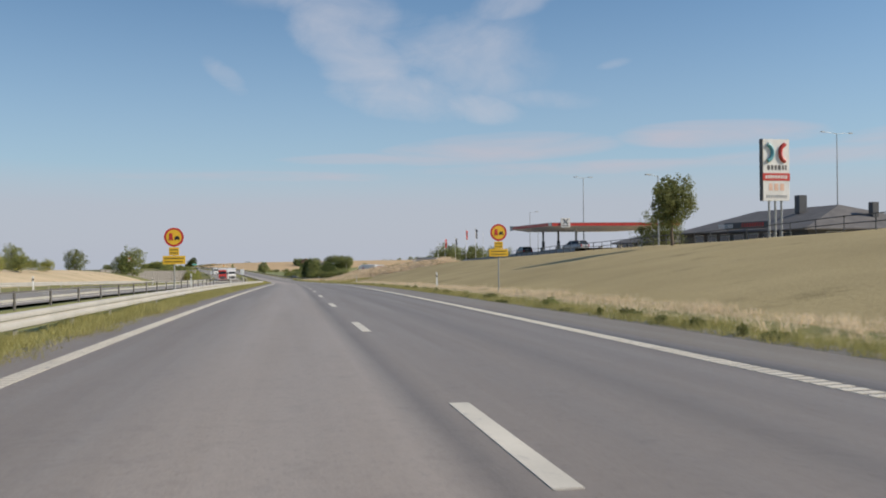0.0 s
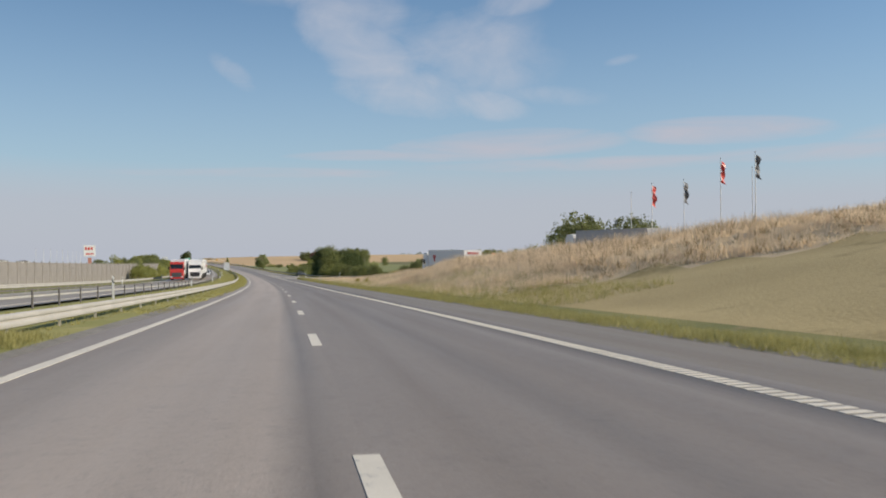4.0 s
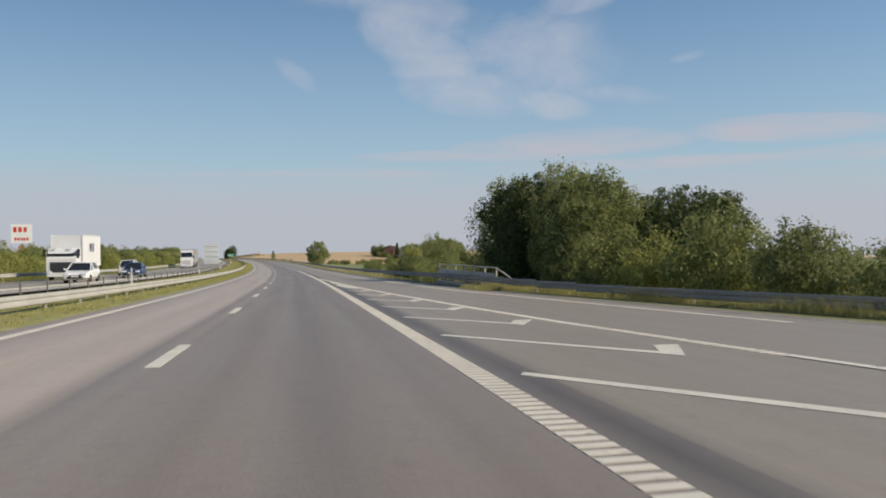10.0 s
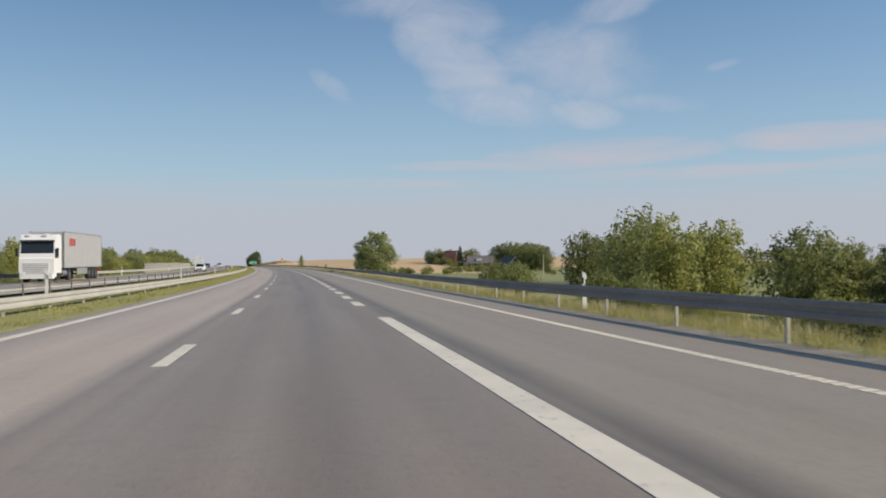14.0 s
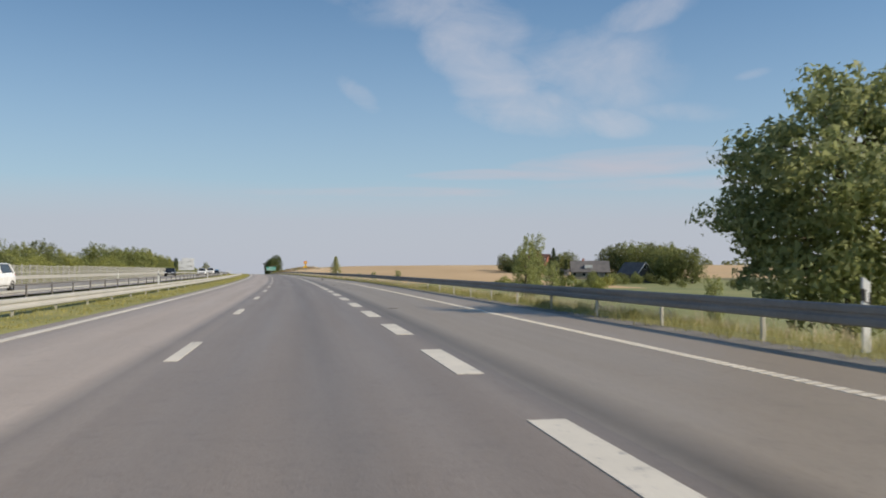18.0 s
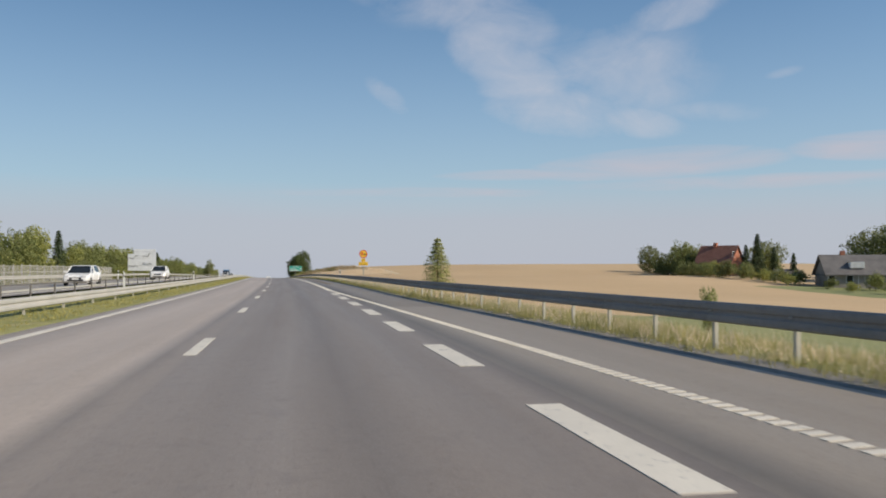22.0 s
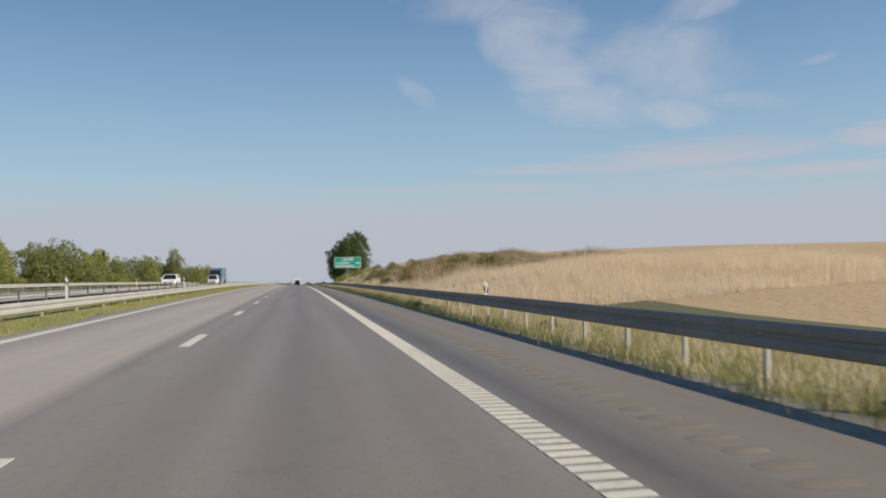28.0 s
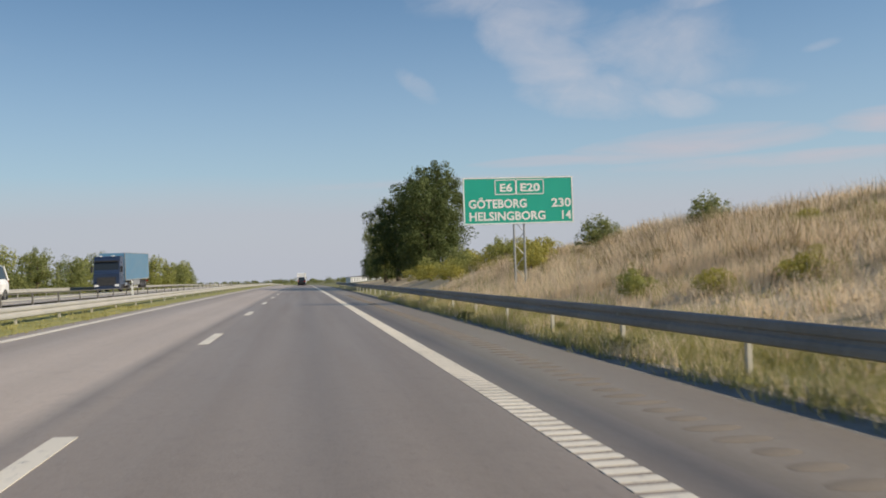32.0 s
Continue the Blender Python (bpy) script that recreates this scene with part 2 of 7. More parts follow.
LZ = np.array((
    (-4, -2, 0, 0.5, 1.2, 1.6, 1.3, 0.3, 0), (-4, -2, 0, 0.5, 1.4, 2.0, 1.5, 0.3, 0), (-4, -2, 0, 0.5, 1.6, 2.4, 2.0, 0.4, 0), (-4, -2, 0, 0.4, 1.8, 2.8, 2.6, 0.6, 0), (-4, -2, 0, 0, 1.6, 2.5, 2.4, 0.5, 0),
    (-4, -2, -1, -0.5, 0, 0, 0, -0.2, 0), (-4, -2, -1, -0.5, -0.4, -0.4, -0.4, -0.4, 0), (-4, -2, -1, -0.5, -0.3, -0.3, -0.3, -0.3, 0),
    (-4, -2, -1, -0.5, 0, 0, 0, 0, 0)))


def grid_lerp(s, d, gs, gd, gz):
    i = np.clip(np.searchsorted(gs, s) - 1, 0, len(gs) - 2)
    j = np.clip(np.searchsorted(gd, d) - 1, 0, len(gd) - 2)
    gs, gd = np.asarray(gs, float), np.asarray(gd, float)
    u = np.clip((s - gs[i]) / (gs[i + 1] - gs[i]), 0, 1)
    v = np.clip((d - gd[j]) / (gd[j + 1] - gd[j]), 0, 1)
    u = u * u * (3 - 2 * u)
    return (gz[i, j] * (1 - u) * (1 - v) + gz[i + 1, j] * u * (1 - v) + gz[i, j + 1] * (1 - u) * v + gz[i + 1, j + 1] * u * v)


def ramp_mid(s):
    """Offset of the slip road's middle line."""
    return np.interp(s, (150, 200, 240, 270, 290, 305, 320, 345, 380), (36, 30.5, 25.5, 20.0, 15.5, 12.6, 10.2, 7.6, 6.3))


def ground_z(s, d):
    s, d = np.broadcast_arrays(np.asarray(s, float), np.asarray(d, float))
    right = grid_lerp(s, d - paved_right(s), GS, GD, GZ)
    left = grid_lerp(s, d, LS, LD, LZ)
    median = np.where((d > -10.4) & (d < -3.6), 0.03 - 0.10 * np.exp(-((d + 7.6) / 1.2) ** 2), 0)
    # bed of the slip road
    m = np.abs(d - ramp_mid(s))
    bed = np.clip((9 - m) / 4, 0, 1) * ((s > 150) & (s < 360))
    z = np.where(d > 0, right, np.where(d < -20.9, left, median))
    target = np.interp(s, (150, 200, 240, 270, 300, 400), (3.4, 1.35, 0.95, 0.05, 0, 0))
    z = np.where(d > 0, z * (1 - bed) + target * bed, z)
    # bank of uncut grass beyond the mown slope
    rise = np.clip((s - 172 + 0.95 * np.clip(d, 6, 24)) / 5, 0, 1) * np.clip((d - paved_right(s) - 4) / 5, 0, 1) * np.clip((225 - s) / 30, 0, 1) * np.clip((34 - d) / 6, 0, 1)
    z = z + np.where((d > 0) & (s < 230), 0.75 * rise, 0)
    bumps = 0.05 * np.sin(s * 0.31 + d * 0.7) * np.sin(d * 0.43 - s * 0.17)
    z = z + np.where((d > paved_right(s) + 3) | (d < -25), bumps, 0)
    under = ((d > lane_left(s) - np.interp(s, (120, 220), (0.75, 0.32))) & (d < paved_right(s) - 0.05)) | ((d < -10.6) & (d > -20.9))
    return np.where(under, -0.10, z - 0.012)


# ---------------------------------------------------------------- mesh building
class Mesh:
    """Collects vertices and faces; keeps the material slot of each face."""

    def __init__(self):
        self.v, self.f, self.m, self.n = [], [], [], 0

    def add(self, verts, faces, slot=0):
        verts = np.asarray(verts, float).reshape(-1, 3)
        self.v.append(verts)
        k = self.n
        self.f.extend([tuple(i + k for i in f) for f in faces])
        self.m.extend([slot] * len(faces))
        self.n += len(verts)
        return self

    def box(self, c, size, slot=0, taper=1.0, bevel=0.0):
        x, y, z = (q / 2 for q in size)
        if bevel:
            b = min(bevel, x * 0.9, y * 0.9)
            ring = [(x - b, -y), (x, -y + b), (x, y - b), (x - b, y), (-x + b, y), (-x, y - b), (-x, -y + b), (-x + b, -y)]
            return self.prism([(px + c[0], py + c[1]) for px, py in ring], c[2] - z, c[2] + z, slot)
        v = [(sx * x * (taper if sz > 0 else 1) + c[0], sy * y * (taper if sz > 0 else 1) + c[1], sz * z + c[2])
             for sz in (-1, 1) for sx, sy in ((-1, -1), (1, -1), (1, 1), (-1, 1))]
        return self.add(v, ((3, 2, 1, 0), (4, 5, 6, 7), (0, 1, 5, 4), (1, 2, 6, 5), (2, 3, 7, 6), (3, 0, 4, 7)), slot)

    def prism(self, ring, z0, z1, slot=0):
        """An upright prism over a ring of (x, y)."""
        n = len(ring)
        v = [(x, y, z0) for x, y in ring] + [(x, y, z1) for x, y in ring]
        f = [tuple(range(n - 1, -1, -1)), tuple(range(n, 2 * n))] + [(i, (i + 1) % n, n + (i + 1) % n, n + i) for i in range(n)]
        return self.add(v, f, slot)

    def side(self, prof, x0, x1, slot=0):
        """A prism across x from a profile of (y, z)."""
        n = len(prof)
        v = [(x0, y, z) for y, z in prof] + [(x1, y, z) for y, z in prof]
        f = [tuple(range(n)), tuple(range(2 * n - 1, n - 1, -1))] + [(n + i, n + (i + 1) % n, (i + 1) % n, i) for i in range(n)]
        return self.add(v, f, slot)

    def tube(self, p, q, r0, r1=None, n=8, slot=0, caps=True):
        p, q = Vector(p), Vector(q)
        r1 = r0 if r1 is None else r1
        m = (q - p).to_track_quat("Z", "Y").to_matrix()
        ring = [(math.cos(2 * math.pi * i / n), math.sin(2 * math.pi * i / n)) for i in range(n)]
        v = [p + m @ Vector((x * r0, y * r0, 0)) for x, y in ring] + [q + m @ Vector((x * r1, y * r1, 0)) for x, y in ring]
        f = [(i, (i + 1) % n, n + (i + 1) % n, n + i) for i in range(n)]
        if caps:
            f += [tuple(range(n - 1, -1, -1)), tuple(range(n, 2 * n))]
        return self.add([tuple(x) for x in v], f, slot)

    def loft(self, rings, slot=0, closed=True, caps=True):
        n = len(rings[0])
        v = [p for r in rings for p in r]
        f = []
        for k in range(len(rings) - 1):
            for i in range(n if closed else n - 1):
                j = (i + 1) % n
                f.append((k * n + i, k * n + j, (k + 1) * n + j, (k + 1) * n + i))
        if caps and closed:
            f += [tuple(range(n - 1, -1, -1)), tuple(range((len(rings) - 1) * n, len(rings) * n))]
        return self.add(v, f, slot)

    def data(self, name, mats, smooth=False):
        me = bpy.data.meshes.new(name)
        me.from_pydata(np.concatenate(self.v).tolist(), [], self.f)
        for m in (mats if isinstance(mats, (list, tuple)) else [mats]):
            me.materials.append(m)
        if any(self.m):
            me.polygons.foreach_set("material_index", self.m)
        if smooth:
            me.shade_smooth()
        me.update()
        return me


def part(name, mesh, mats=None, parent=None, label="", smooth=False):
    """One mesh object, under a thing or a part where one is given."""
    ob = new(name, mesh.data(name, mats, smooth) if isinstance(mesh, Mesh) else mesh)
    if parent:
        ob.parent = parent
    return tagged(ob, label) if label else ob


def thing(name, label, category, m=None, group="", kind=""):
    ob = tagged(new(name), label, category, group, kind)
    ob.empty_display_size = 0.3
    if m is not None:
        ob.matrix_world = m
    return ob


def quads(nu, nv):
    i, j = np.meshgrid(np.arange(nu - 1), np.arange(nv - 1), indexing="ij")
    k = (i * nv + j).ravel()
    return np.stack((k, k + 1, k + nv + 1, k + nv), -1)


def sheet(name, P, mats, slots=None, uv=None, smooth=True):
    """A grid of points (nu, nv, 3) as one mesh."""
    nu, nv = P.shape[:2]
    f = quads(nu, nv)[:, ::-1]
    me = bpy.data.meshes.new(name)
    me.vertices.add(nu * nv)
    me.vertices.foreach_set("co", P.reshape(-1).astype(np.float32))
    me.loops.add(f.size)
    me.polygons.add(len(f))
    me.loops.foreach_set("vertex_index", f.ravel().astype(np.int32))
    me.polygons.foreach_set("loop_start", np.arange(0, f.size, 4, dtype=np.int32))
    for m in (mats if isinstance(mats, (list, tuple)) else [mats]):
        me.materials.append(m)
    if slots is not None:
        me.polygons.foreach_set("material_index", slots.ravel().astype(np.int32))
    if uv is not None:
        layer = me.uv_layers.new(name="UVMap")
        layer.data.foreach_set("uv", uv.reshape(-1, 2)[f.ravel()].astype(np.float32).ravel())
    me.update(calc_edges=True)
    me.validate()
    if smooth:
        me.shade_smooth()
    return me

# ---------------------------------------------------------------- materials
def mat(name, base, rough=0.7, metal=0.0, spec=None):
    m = bpy.data.materials.new(name)
    m.use_nodes = True
    b = m.node_tree.nodes["Principled BSDF"]
    b.inputs["Base Color"].default_value = (*base, 1)
    b.inputs["Roughness"].default_value = rough
    b.inputs["Metallic"].default_value = metal
    if spec is not None:
        b.inputs["Specular IOR Level"].default_value = spec
    return m


def nodes(m):
    t = m.node_tree
    return t.nodes, t.links, t.nodes["Principled BSDF"]


def noise_tex(n, l, vec, scale, detail=4, rough=0.55, dist=0.0):
    t = n.new("ShaderNodeTexNoise")
    t.inputs["Scale"].default_value, t.inputs["Detail"].default_value = scale, detail
    t.inputs["Roughness"].default_value, t.inputs["Distortion"].default_value = rough, dist
    if vec:
        l.new(vec, t.inputs["Vector"])
    return t.outputs["Fac"]


def ramp(n, l, fac, stops):
    r = n.new("ShaderNodeValToRGB")
    while len(r.color_ramp.elements) < len(stops):
        r.color_ramp.elements.new(0.5)
    for el, (p, c) in zip(r.color_ramp.elements, stops):
        el.position, el.color = p, (*c, 1)
    l.new(fac, r.inputs[0])
    return r.outputs[0]


def mixc(n, l, fac, a, b, kind="MIX"):
    x = n.new("ShaderNodeMix")
    x.data_type, x.blend_type = "RGBA", kind
    for sock, val in ((x.inputs[0], fac), (x.inputs[6], a), (x.inputs[7], b)):
        if isinstance(val, (int, float)):
            sock.default_value = val
        elif isinstance(val, tuple):
            sock.default_value = (*val, 1)
        else:
            l.new(val, sock)
    return x.outputs[2]


def maths(n, l, op, a, b=0.0, c=0.0, clamp=False):
    x = n.new("ShaderNodeMath")
    x.operation, x.use_clamp = op, clamp
    for sock, val in zip(x.inputs, (a, b, c)):
        if isinstance(val, (int, float)):
            sock.default_value = val
        else:
            l.new(val, sock)
    return x.outputs[0]


def bump(n, l, b, fac, strength=0.3, dist=0.01):
    x = n.new("ShaderNodeBump")
    x.inputs["Strength"].default_value, x.inputs["Distance"].default_value = strength, dist
    l.new(fac, x.inputs["Height"])
    l.new(x.outputs[0], b.inputs["Normal"])


def coords(n, kind="Object"):
    return n.new("ShaderNodeTexCoord").outputs[kind]


def mottled(name, c0, c1, scale=3.0, rough=0.7, metal=0.0, fine=40.0, bumps=0.15, dist=0.004, kind="Object", spots=None):
    """A surface that varies at two scales between two colours."""
    m = mat(name, c0, rough, metal)
    n, l, b = nodes(m)
    v = coords(n, kind)
    big, small = noise_tex(n, l, v, scale), noise_tex(n, l, v, fine, 3)
    f = maths(n, l, "MULTIPLY_ADD", small, 0.5, maths(n, l, "MULTIPLY_ADD", big, 0.9, -0.2), clamp=True)
    col = ramp(n, l, f, ((0.25, c0), (0.75, c1)))
    if spots:
        g = noise_tex(n, l, v, spots[1], 5, 0.7)
        col = mixc(n, l, ramp(n, l, g, ((0.58, (0, 0, 0)), (0.7, (1, 1, 1)))), col, spots[0])
    l.new(col, b.inputs["Base Color"])
    l.new(maths(n, l, "MULTIPLY_ADD", big, 0.25, rough - 0.12, clamp=True), b.inputs["Roughness"])
    if bumps:
        bump(n, l, b, small, bumps, dist)
    return m


def varied(name, c0, c1, rough=0.75, translucent=0.0, random_of="Island"):
    """Leaves and blades: each piece its own shade between two colours."""
    m = mat(name, c0, rough)
    n, l, b = nodes(m)
    if random_of == "Island":
        r = n.new("ShaderNodeNewGeometry").outputs["Random Per Island"]
    else:
        r = n.new("ShaderNodeObjectInfo").outputs["Random"]
    big = noise_tex(n, l, coords(n), 0.5, 2)
    f = maths(n, l, "MULTIPLY_ADD", big, 0.8, maths(n, l, "MULTIPLY_ADD", r, 0.7, -0.25), clamp=True)
    col = ramp(n, l, f, ((0.0, c0), (1.0, c1)))
    l.new(col, b.inputs["Base Color"])
    b.inputs["Specular IOR Level"].default_value = 0.25
    if translucent:
        tr, mx = n.new("ShaderNodeBsdfTranslucent"), n.new("ShaderNodeMixShader")
        l.new(col, tr.inputs["Color"])
        mx.inputs[0].default_value = translucent
        l.new(b.outputs[0], mx.inputs[1])
        l.new(tr.outputs[0], mx.inputs[2])
        l.new(mx.outputs[0], n["Material Output"].inputs["Surface"])
    return m


def asphalt(name, base, worn, seams, lanes=False):
    """Rolled asphalt: stone grain, wheel tracks and dark seams that run along the road (u across, v along, metres)."""
    m = mat(name, base, 0.82)
    n, l, b = nodes(m)
    uv = n.new("ShaderNodeUVMap")
    uv.uv_map = "UVMap"
    sep = n.new("ShaderNodeSeparateXYZ")
    l.new(uv.outputs[0], sep.inputs[0])
    u = sep.outputs[0]
    stretch = n.new("ShaderNodeMapping")
    stretch.inputs["Scale"].default_value = (1.6, 0.05, 1)
    l.new(uv.outputs[0], stretch.inputs["Vector"])
    streak = noise_tex(n, l, stretch.outputs[0], 1.0, 4)
    patch = noise_tex(n, l, uv.outputs[0], 0.25, 5, 0.6)
    grain = noise_tex(n, l, uv.outputs[0], 42, 2, 0.8)
    coarse = noise_tex(n, l, uv.outputs[0], 9, 4, 0.7)
    f = maths(n, l, "MULTIPLY_ADD", streak, 0.5, maths(n, l, "MULTIPLY_ADD", patch, 0.45, maths(n, l, "MULTIPLY_ADD", coarse, 0.5, -0.22)))
    col = ramp(n, l, f, ((0.25, base), (0.8, worn)))
    blot = noise_tex(n, l, uv.outputs[0], 2.6, 3, 0.6)
    grit = noise_tex(n, l, uv.outputs[0], 13, 3, 0.75)
    col = mixc(n, l, ramp(n, l, grit, ((0.55, (0, 0, 0)), (0.66, (0.7, 0.7, 0.7)))), col, tuple(c * 0.62 for c in base))
    col = mixc(n, l, ramp(n, l, blot, ((0.56, (0, 0, 0)), (0.72, (0.55, 0.55, 0.55)))), col, tuple(c * 0.72 for c in base))
    col = mixc(n, l, maths(n, l, "MULTIPLY", grain, 0.55), col, tuple(min(1, c * 2.1) for c in worn), "MIX")
    col = mixc(n, l, maths(n, l, "GREATER_THAN", maths(n, l, "MULTIPLY", coarse, grain), 0.5), col, tuple(c * 0.5 for c in base))
    if lanes:
        wob = maths(n, l, "MULTIPLY_ADD", streak, 0.3, maths(n, l, "ADD", u, 0.25))
        # the overtaking lane is paler than the other lane, and more so past station 90
        by_station = maths(n, l, "MULTIPLY", maths(n, l, "SUBTRACT", sep.outputs[1], 90.0), 0.009, clamp=True)
        pale = mixc(n, l, by_station, mixc(n, l, 1.0, col, (1.2, 1.19, 1.18), "MULTIPLY"), mixc(n, l, 1.0, col, (1.62, 1.57, 1.51), "MULTIPLY"))
        grey = mixc(n, l, by_station, mixc(n, l, 1.0, col, (0.88, 0.875, 0.87), "MULTIPLY"), mixc(n, l, 1.0, col, (0.91, 0.88, 0.85), "MULTIPLY"))
        col = mixc(n, l, maths(n, l, "MULTIPLY", wob, 2.2, clamp=True), pale, grey)
        col = mixc(n, l, maths(n, l, "MULTIPLY", maths(n, l, "SUBTRACT", -2.95, u), 2.0, clamp=True), col, mixc(n, l, 1.0, col, (0.7, 0.69, 0.68), "MULTIPLY"))
    for centre, half, amount in seams:
        wob = maths(n, l, "MULTIPLY_ADD", streak, 0.12, centre - 0.06)
        dd = maths(n, l, "ABSOLUTE", maths(n, l, "SUBTRACT", u, wob))
        mask = maths(n, l, "SUBTRACT", 1.0, maths(n, l, "DIVIDE", dd, half), clamp=True)
        mask = maths(n, l, "MULTIPLY", mask, maths(n, l, "MULTIPLY_ADD", patch, 0.9, 0.35), clamp=True)
        col = mixc(n, l, maths(n, l, "MULTIPLY", mask, amount, clamp=True), col, tuple(c * 0.28 for c in base))
    l.new(col, b.inputs["Base Color"])
    l.new(maths(n, l, "MULTIPLY_ADD", streak, -0.2, 0.58), b.inputs["Roughness"])
    bump(n, l, b, maths(n, l, "ADD", grain, coarse), 0.5, 0.006)
    return m


M_ROAD = asphalt("asphalt", (0.156, 0.132, 0.111), (0.264, 0.224, 0.189), ((-0.34, 0.34, 0.62), (-3.0, 0.5, 0.3), (-2.6, 0.6, 0.14), (-1.3, 0.6, 0.1), (0.9, 0.5, 0.12), (1.95, 0.6, 0.34), (3.0, 0.7, 0.2), (4.15, 0.6, 0.8)), True)
M_RAMP = asphalt("lighter_asphalt", (0.190, 0.158, 0.121), (0.265, 0.222, 0.173), ((4.12, 0.5, 0.75), (5.9, 0.5, 0.06)))
M_PAINT = mottled("road_paint", (0.62, 0.575, 0.485), (0.79, 0.735, 0.625), 1.2, 0.6, 0, 50, 0.3, 0.002, spots=((0.3, 0.29, 0.28), 7.0))
M_MOWN = mottled("mown_grass", (0.20, 0.18, 0.065), (0.30, 0.25, 0.11), 0.12, 0.95, 0, 6, 0.8, 0.05, spots=((0.14, 0.15, 0.045), 0.3))
M_GREEN = mottled("verge_grass", (0.15, 0.16, 0.048), (0.27, 0.245, 0.09), 0.2, 0.95, 0, 7, 0.8, 0.05, spots=((0.24, 0.2, 0.09), 0.6))
M_DRY = mottled("dry_grass", (0.50, 0.395, 0.245), (0.66, 0.525, 0.34), 0.15, 0.95, 0, 6, 0.9, 0.06, spots=((0.2, 0.18, 0.07), 0.4))
M_WHEAT = mottled("ripe_wheat", (0.47, 0.328, 0.178), (0.585, 0.42, 0.24), 0.02, 0.95, 0, 3, 0.8, 0.08)
M_FIELD = mottled("far_fields", (0.085, 0.11, 0.04), (0.23, 0.20, 0.095), 0.004, 0.95, 0, 0.05, 0.3, 0.1)
M_GRAVEL = mottled("gravel", (0.16, 0.15, 0.135), (0.30, 0.28, 0.25), 1.5, 0.95, 0, 30, 0.9, 0.03)
M_ZINC = mottled("galvanised_steel", (0.36, 0.35, 0.325), (0.47, 0.455, 0.425), 0.6, 0.75, 0.0, 12, 0.05)
M_MEADOW = mottled("green_meadow", (0.17, 0.20, 0.07), (0.27, 0.27, 0.11), 0.05, 0.95, 0, 4, 0.8, 0.05, spots=((0.33, 0.29, 0.15), 0.12))
M_STRAW = mottled("mown_straw", (0.34, 0.265, 0.118), (0.48, 0.38, 0.188), 0.13, 0.95, 0, 8, 0.6, 0.04, spots=((0.25, 0.20, 0.08), 0.16))
M_MEDIAN = mottled("median_grass", (0.19, 0.20, 0.055), (0.33, 0.31, 0.11), 0.3, 0.95, 0, 7, 0.8, 0.04, spots=((0.42, 0.35, 0.19), 0.7))
# zinc of the right-hand beams, darkened in colour because they face away from the sun
M_ZINC_D = mottled("shaded_steel", (0.21, 0.202, 0.19), (0.32, 0.308, 0.29), 0.5, 0.75, 0.1, 9, 0.05)
M_IRON = mottled("dark_post_steel", (0.09, 0.085, 0.08), (0.16, 0.15, 0.14), 2, 0.8, 0.0, 20, 0.1)
M_POST = mottled("post_steel", (0.44, 0.415, 0.34), (0.58, 0.545, 0.45), 2, 0.7, 0.0, 20, 0.1)

# ---------------------------------------------------------------- ground
s_rows = np.unique(np.concatenate((np.arange(-300, -40, 20), np.arange(-40, 1120, 3.0), np.arange(1120, 1500, 12), np.arange(1500, 5200, 120))))
right_off = np.concatenate((np.arange(0, 4, 0.8), np.arange(4, 30, 2.0), np.arange(30, 100, 6), (110, 140, 190, 260, 360, 500, 700, 1000, 1500, 2200, 3200)))
left_off = np.concatenate(((-3200, -2200, -1400, -900, -600, -400, -280, -200, -150, -120), np.arange(-100, -30, 6), np.arange(-30, -20.9, 1.5), (-20.9, -20.4, -15, -10.7), np.arange(-10.5, -4.0, 0.62), (-4.1, -3.75, -3.45)))
S = np.repeat(s_rows[:, None], len(left_off) + len(right_off) + 1, 1)
D = np.concatenate((np.repeat(left_off[None], len(s_rows), 0), np.zeros((len(s_rows), 1)), paved_right(s_rows)[:, None] - 0.02 + right_off[None]), 1)
Zg = ground_z(S, D)
far = np.clip((np.abs(D) - 250) / 900, 0, 1)
G = at(S, D, Zg)
G[..., 2] = G[..., 2] * (1 - far) + far * (-22 - 0.018 * np.maximum(S - 300, 0) + 6 * np.sin(G[..., 0] / 900) * np.cos(G[..., 1] / 1300 + 1) * far)
sc, dc = (S[:-1, :-1] + S[1:, 1:]) / 2, (D[:-1, :-1] + D[1:, 1:]) / 2
off = dc - paved_right(sc)
slot = np.full(sc.shape, 5)
slot[(dc < -3.4) & (dc > -23)] = 7
slot[(dc < -3) & (dc > lane_left(sc) - np.interp(sc, (120, 220), (1.3, 0.5)))] = 6
slot[(dc <= -23) & (dc > -60)] = 1
slot[(dc <= -26) & (dc > -60) & (sc < 160)] = 2
slot[(off > -1) & (off < 0.5)] = 6
slot[(off >= 0.5) & (off < 4)] = 1
slot[(off >= 2) & (off < 120) & (sc < 172 - 0.95 * np.clip(dc, 6, 24))] = 4
slot[(off >= 2) & (off < 60) & (sc >= 172 - 0.95 * np.clip(dc, 6, 24)) & (sc < 300)] = 2
slot[(off >= 4) & (off < 300) & (sc >= 300) & (sc < 560)] = 1
slot[(off >= 7) & (off < 150) & (sc >= 560) & (sc < 880)] = 3
slot[(off >= 5) & (off < 300) & (sc >= 470) & (sc < 700 + 0.25 * off)] = 8
slot[(off >= 7) & (off < 900) & (sc >= 800) & (sc < 880)] = 3
slot[(off >= 80) & (off < 150) & (sc >= 640) & (sc < 800)] = 8
slot[(off >= 3) & (off < 25) & (sc >= 870) & (sc < 1120)] = 2
slot[(off >= 25) & (off < 900) & (sc >= 870) & (sc < 1900)] = 3
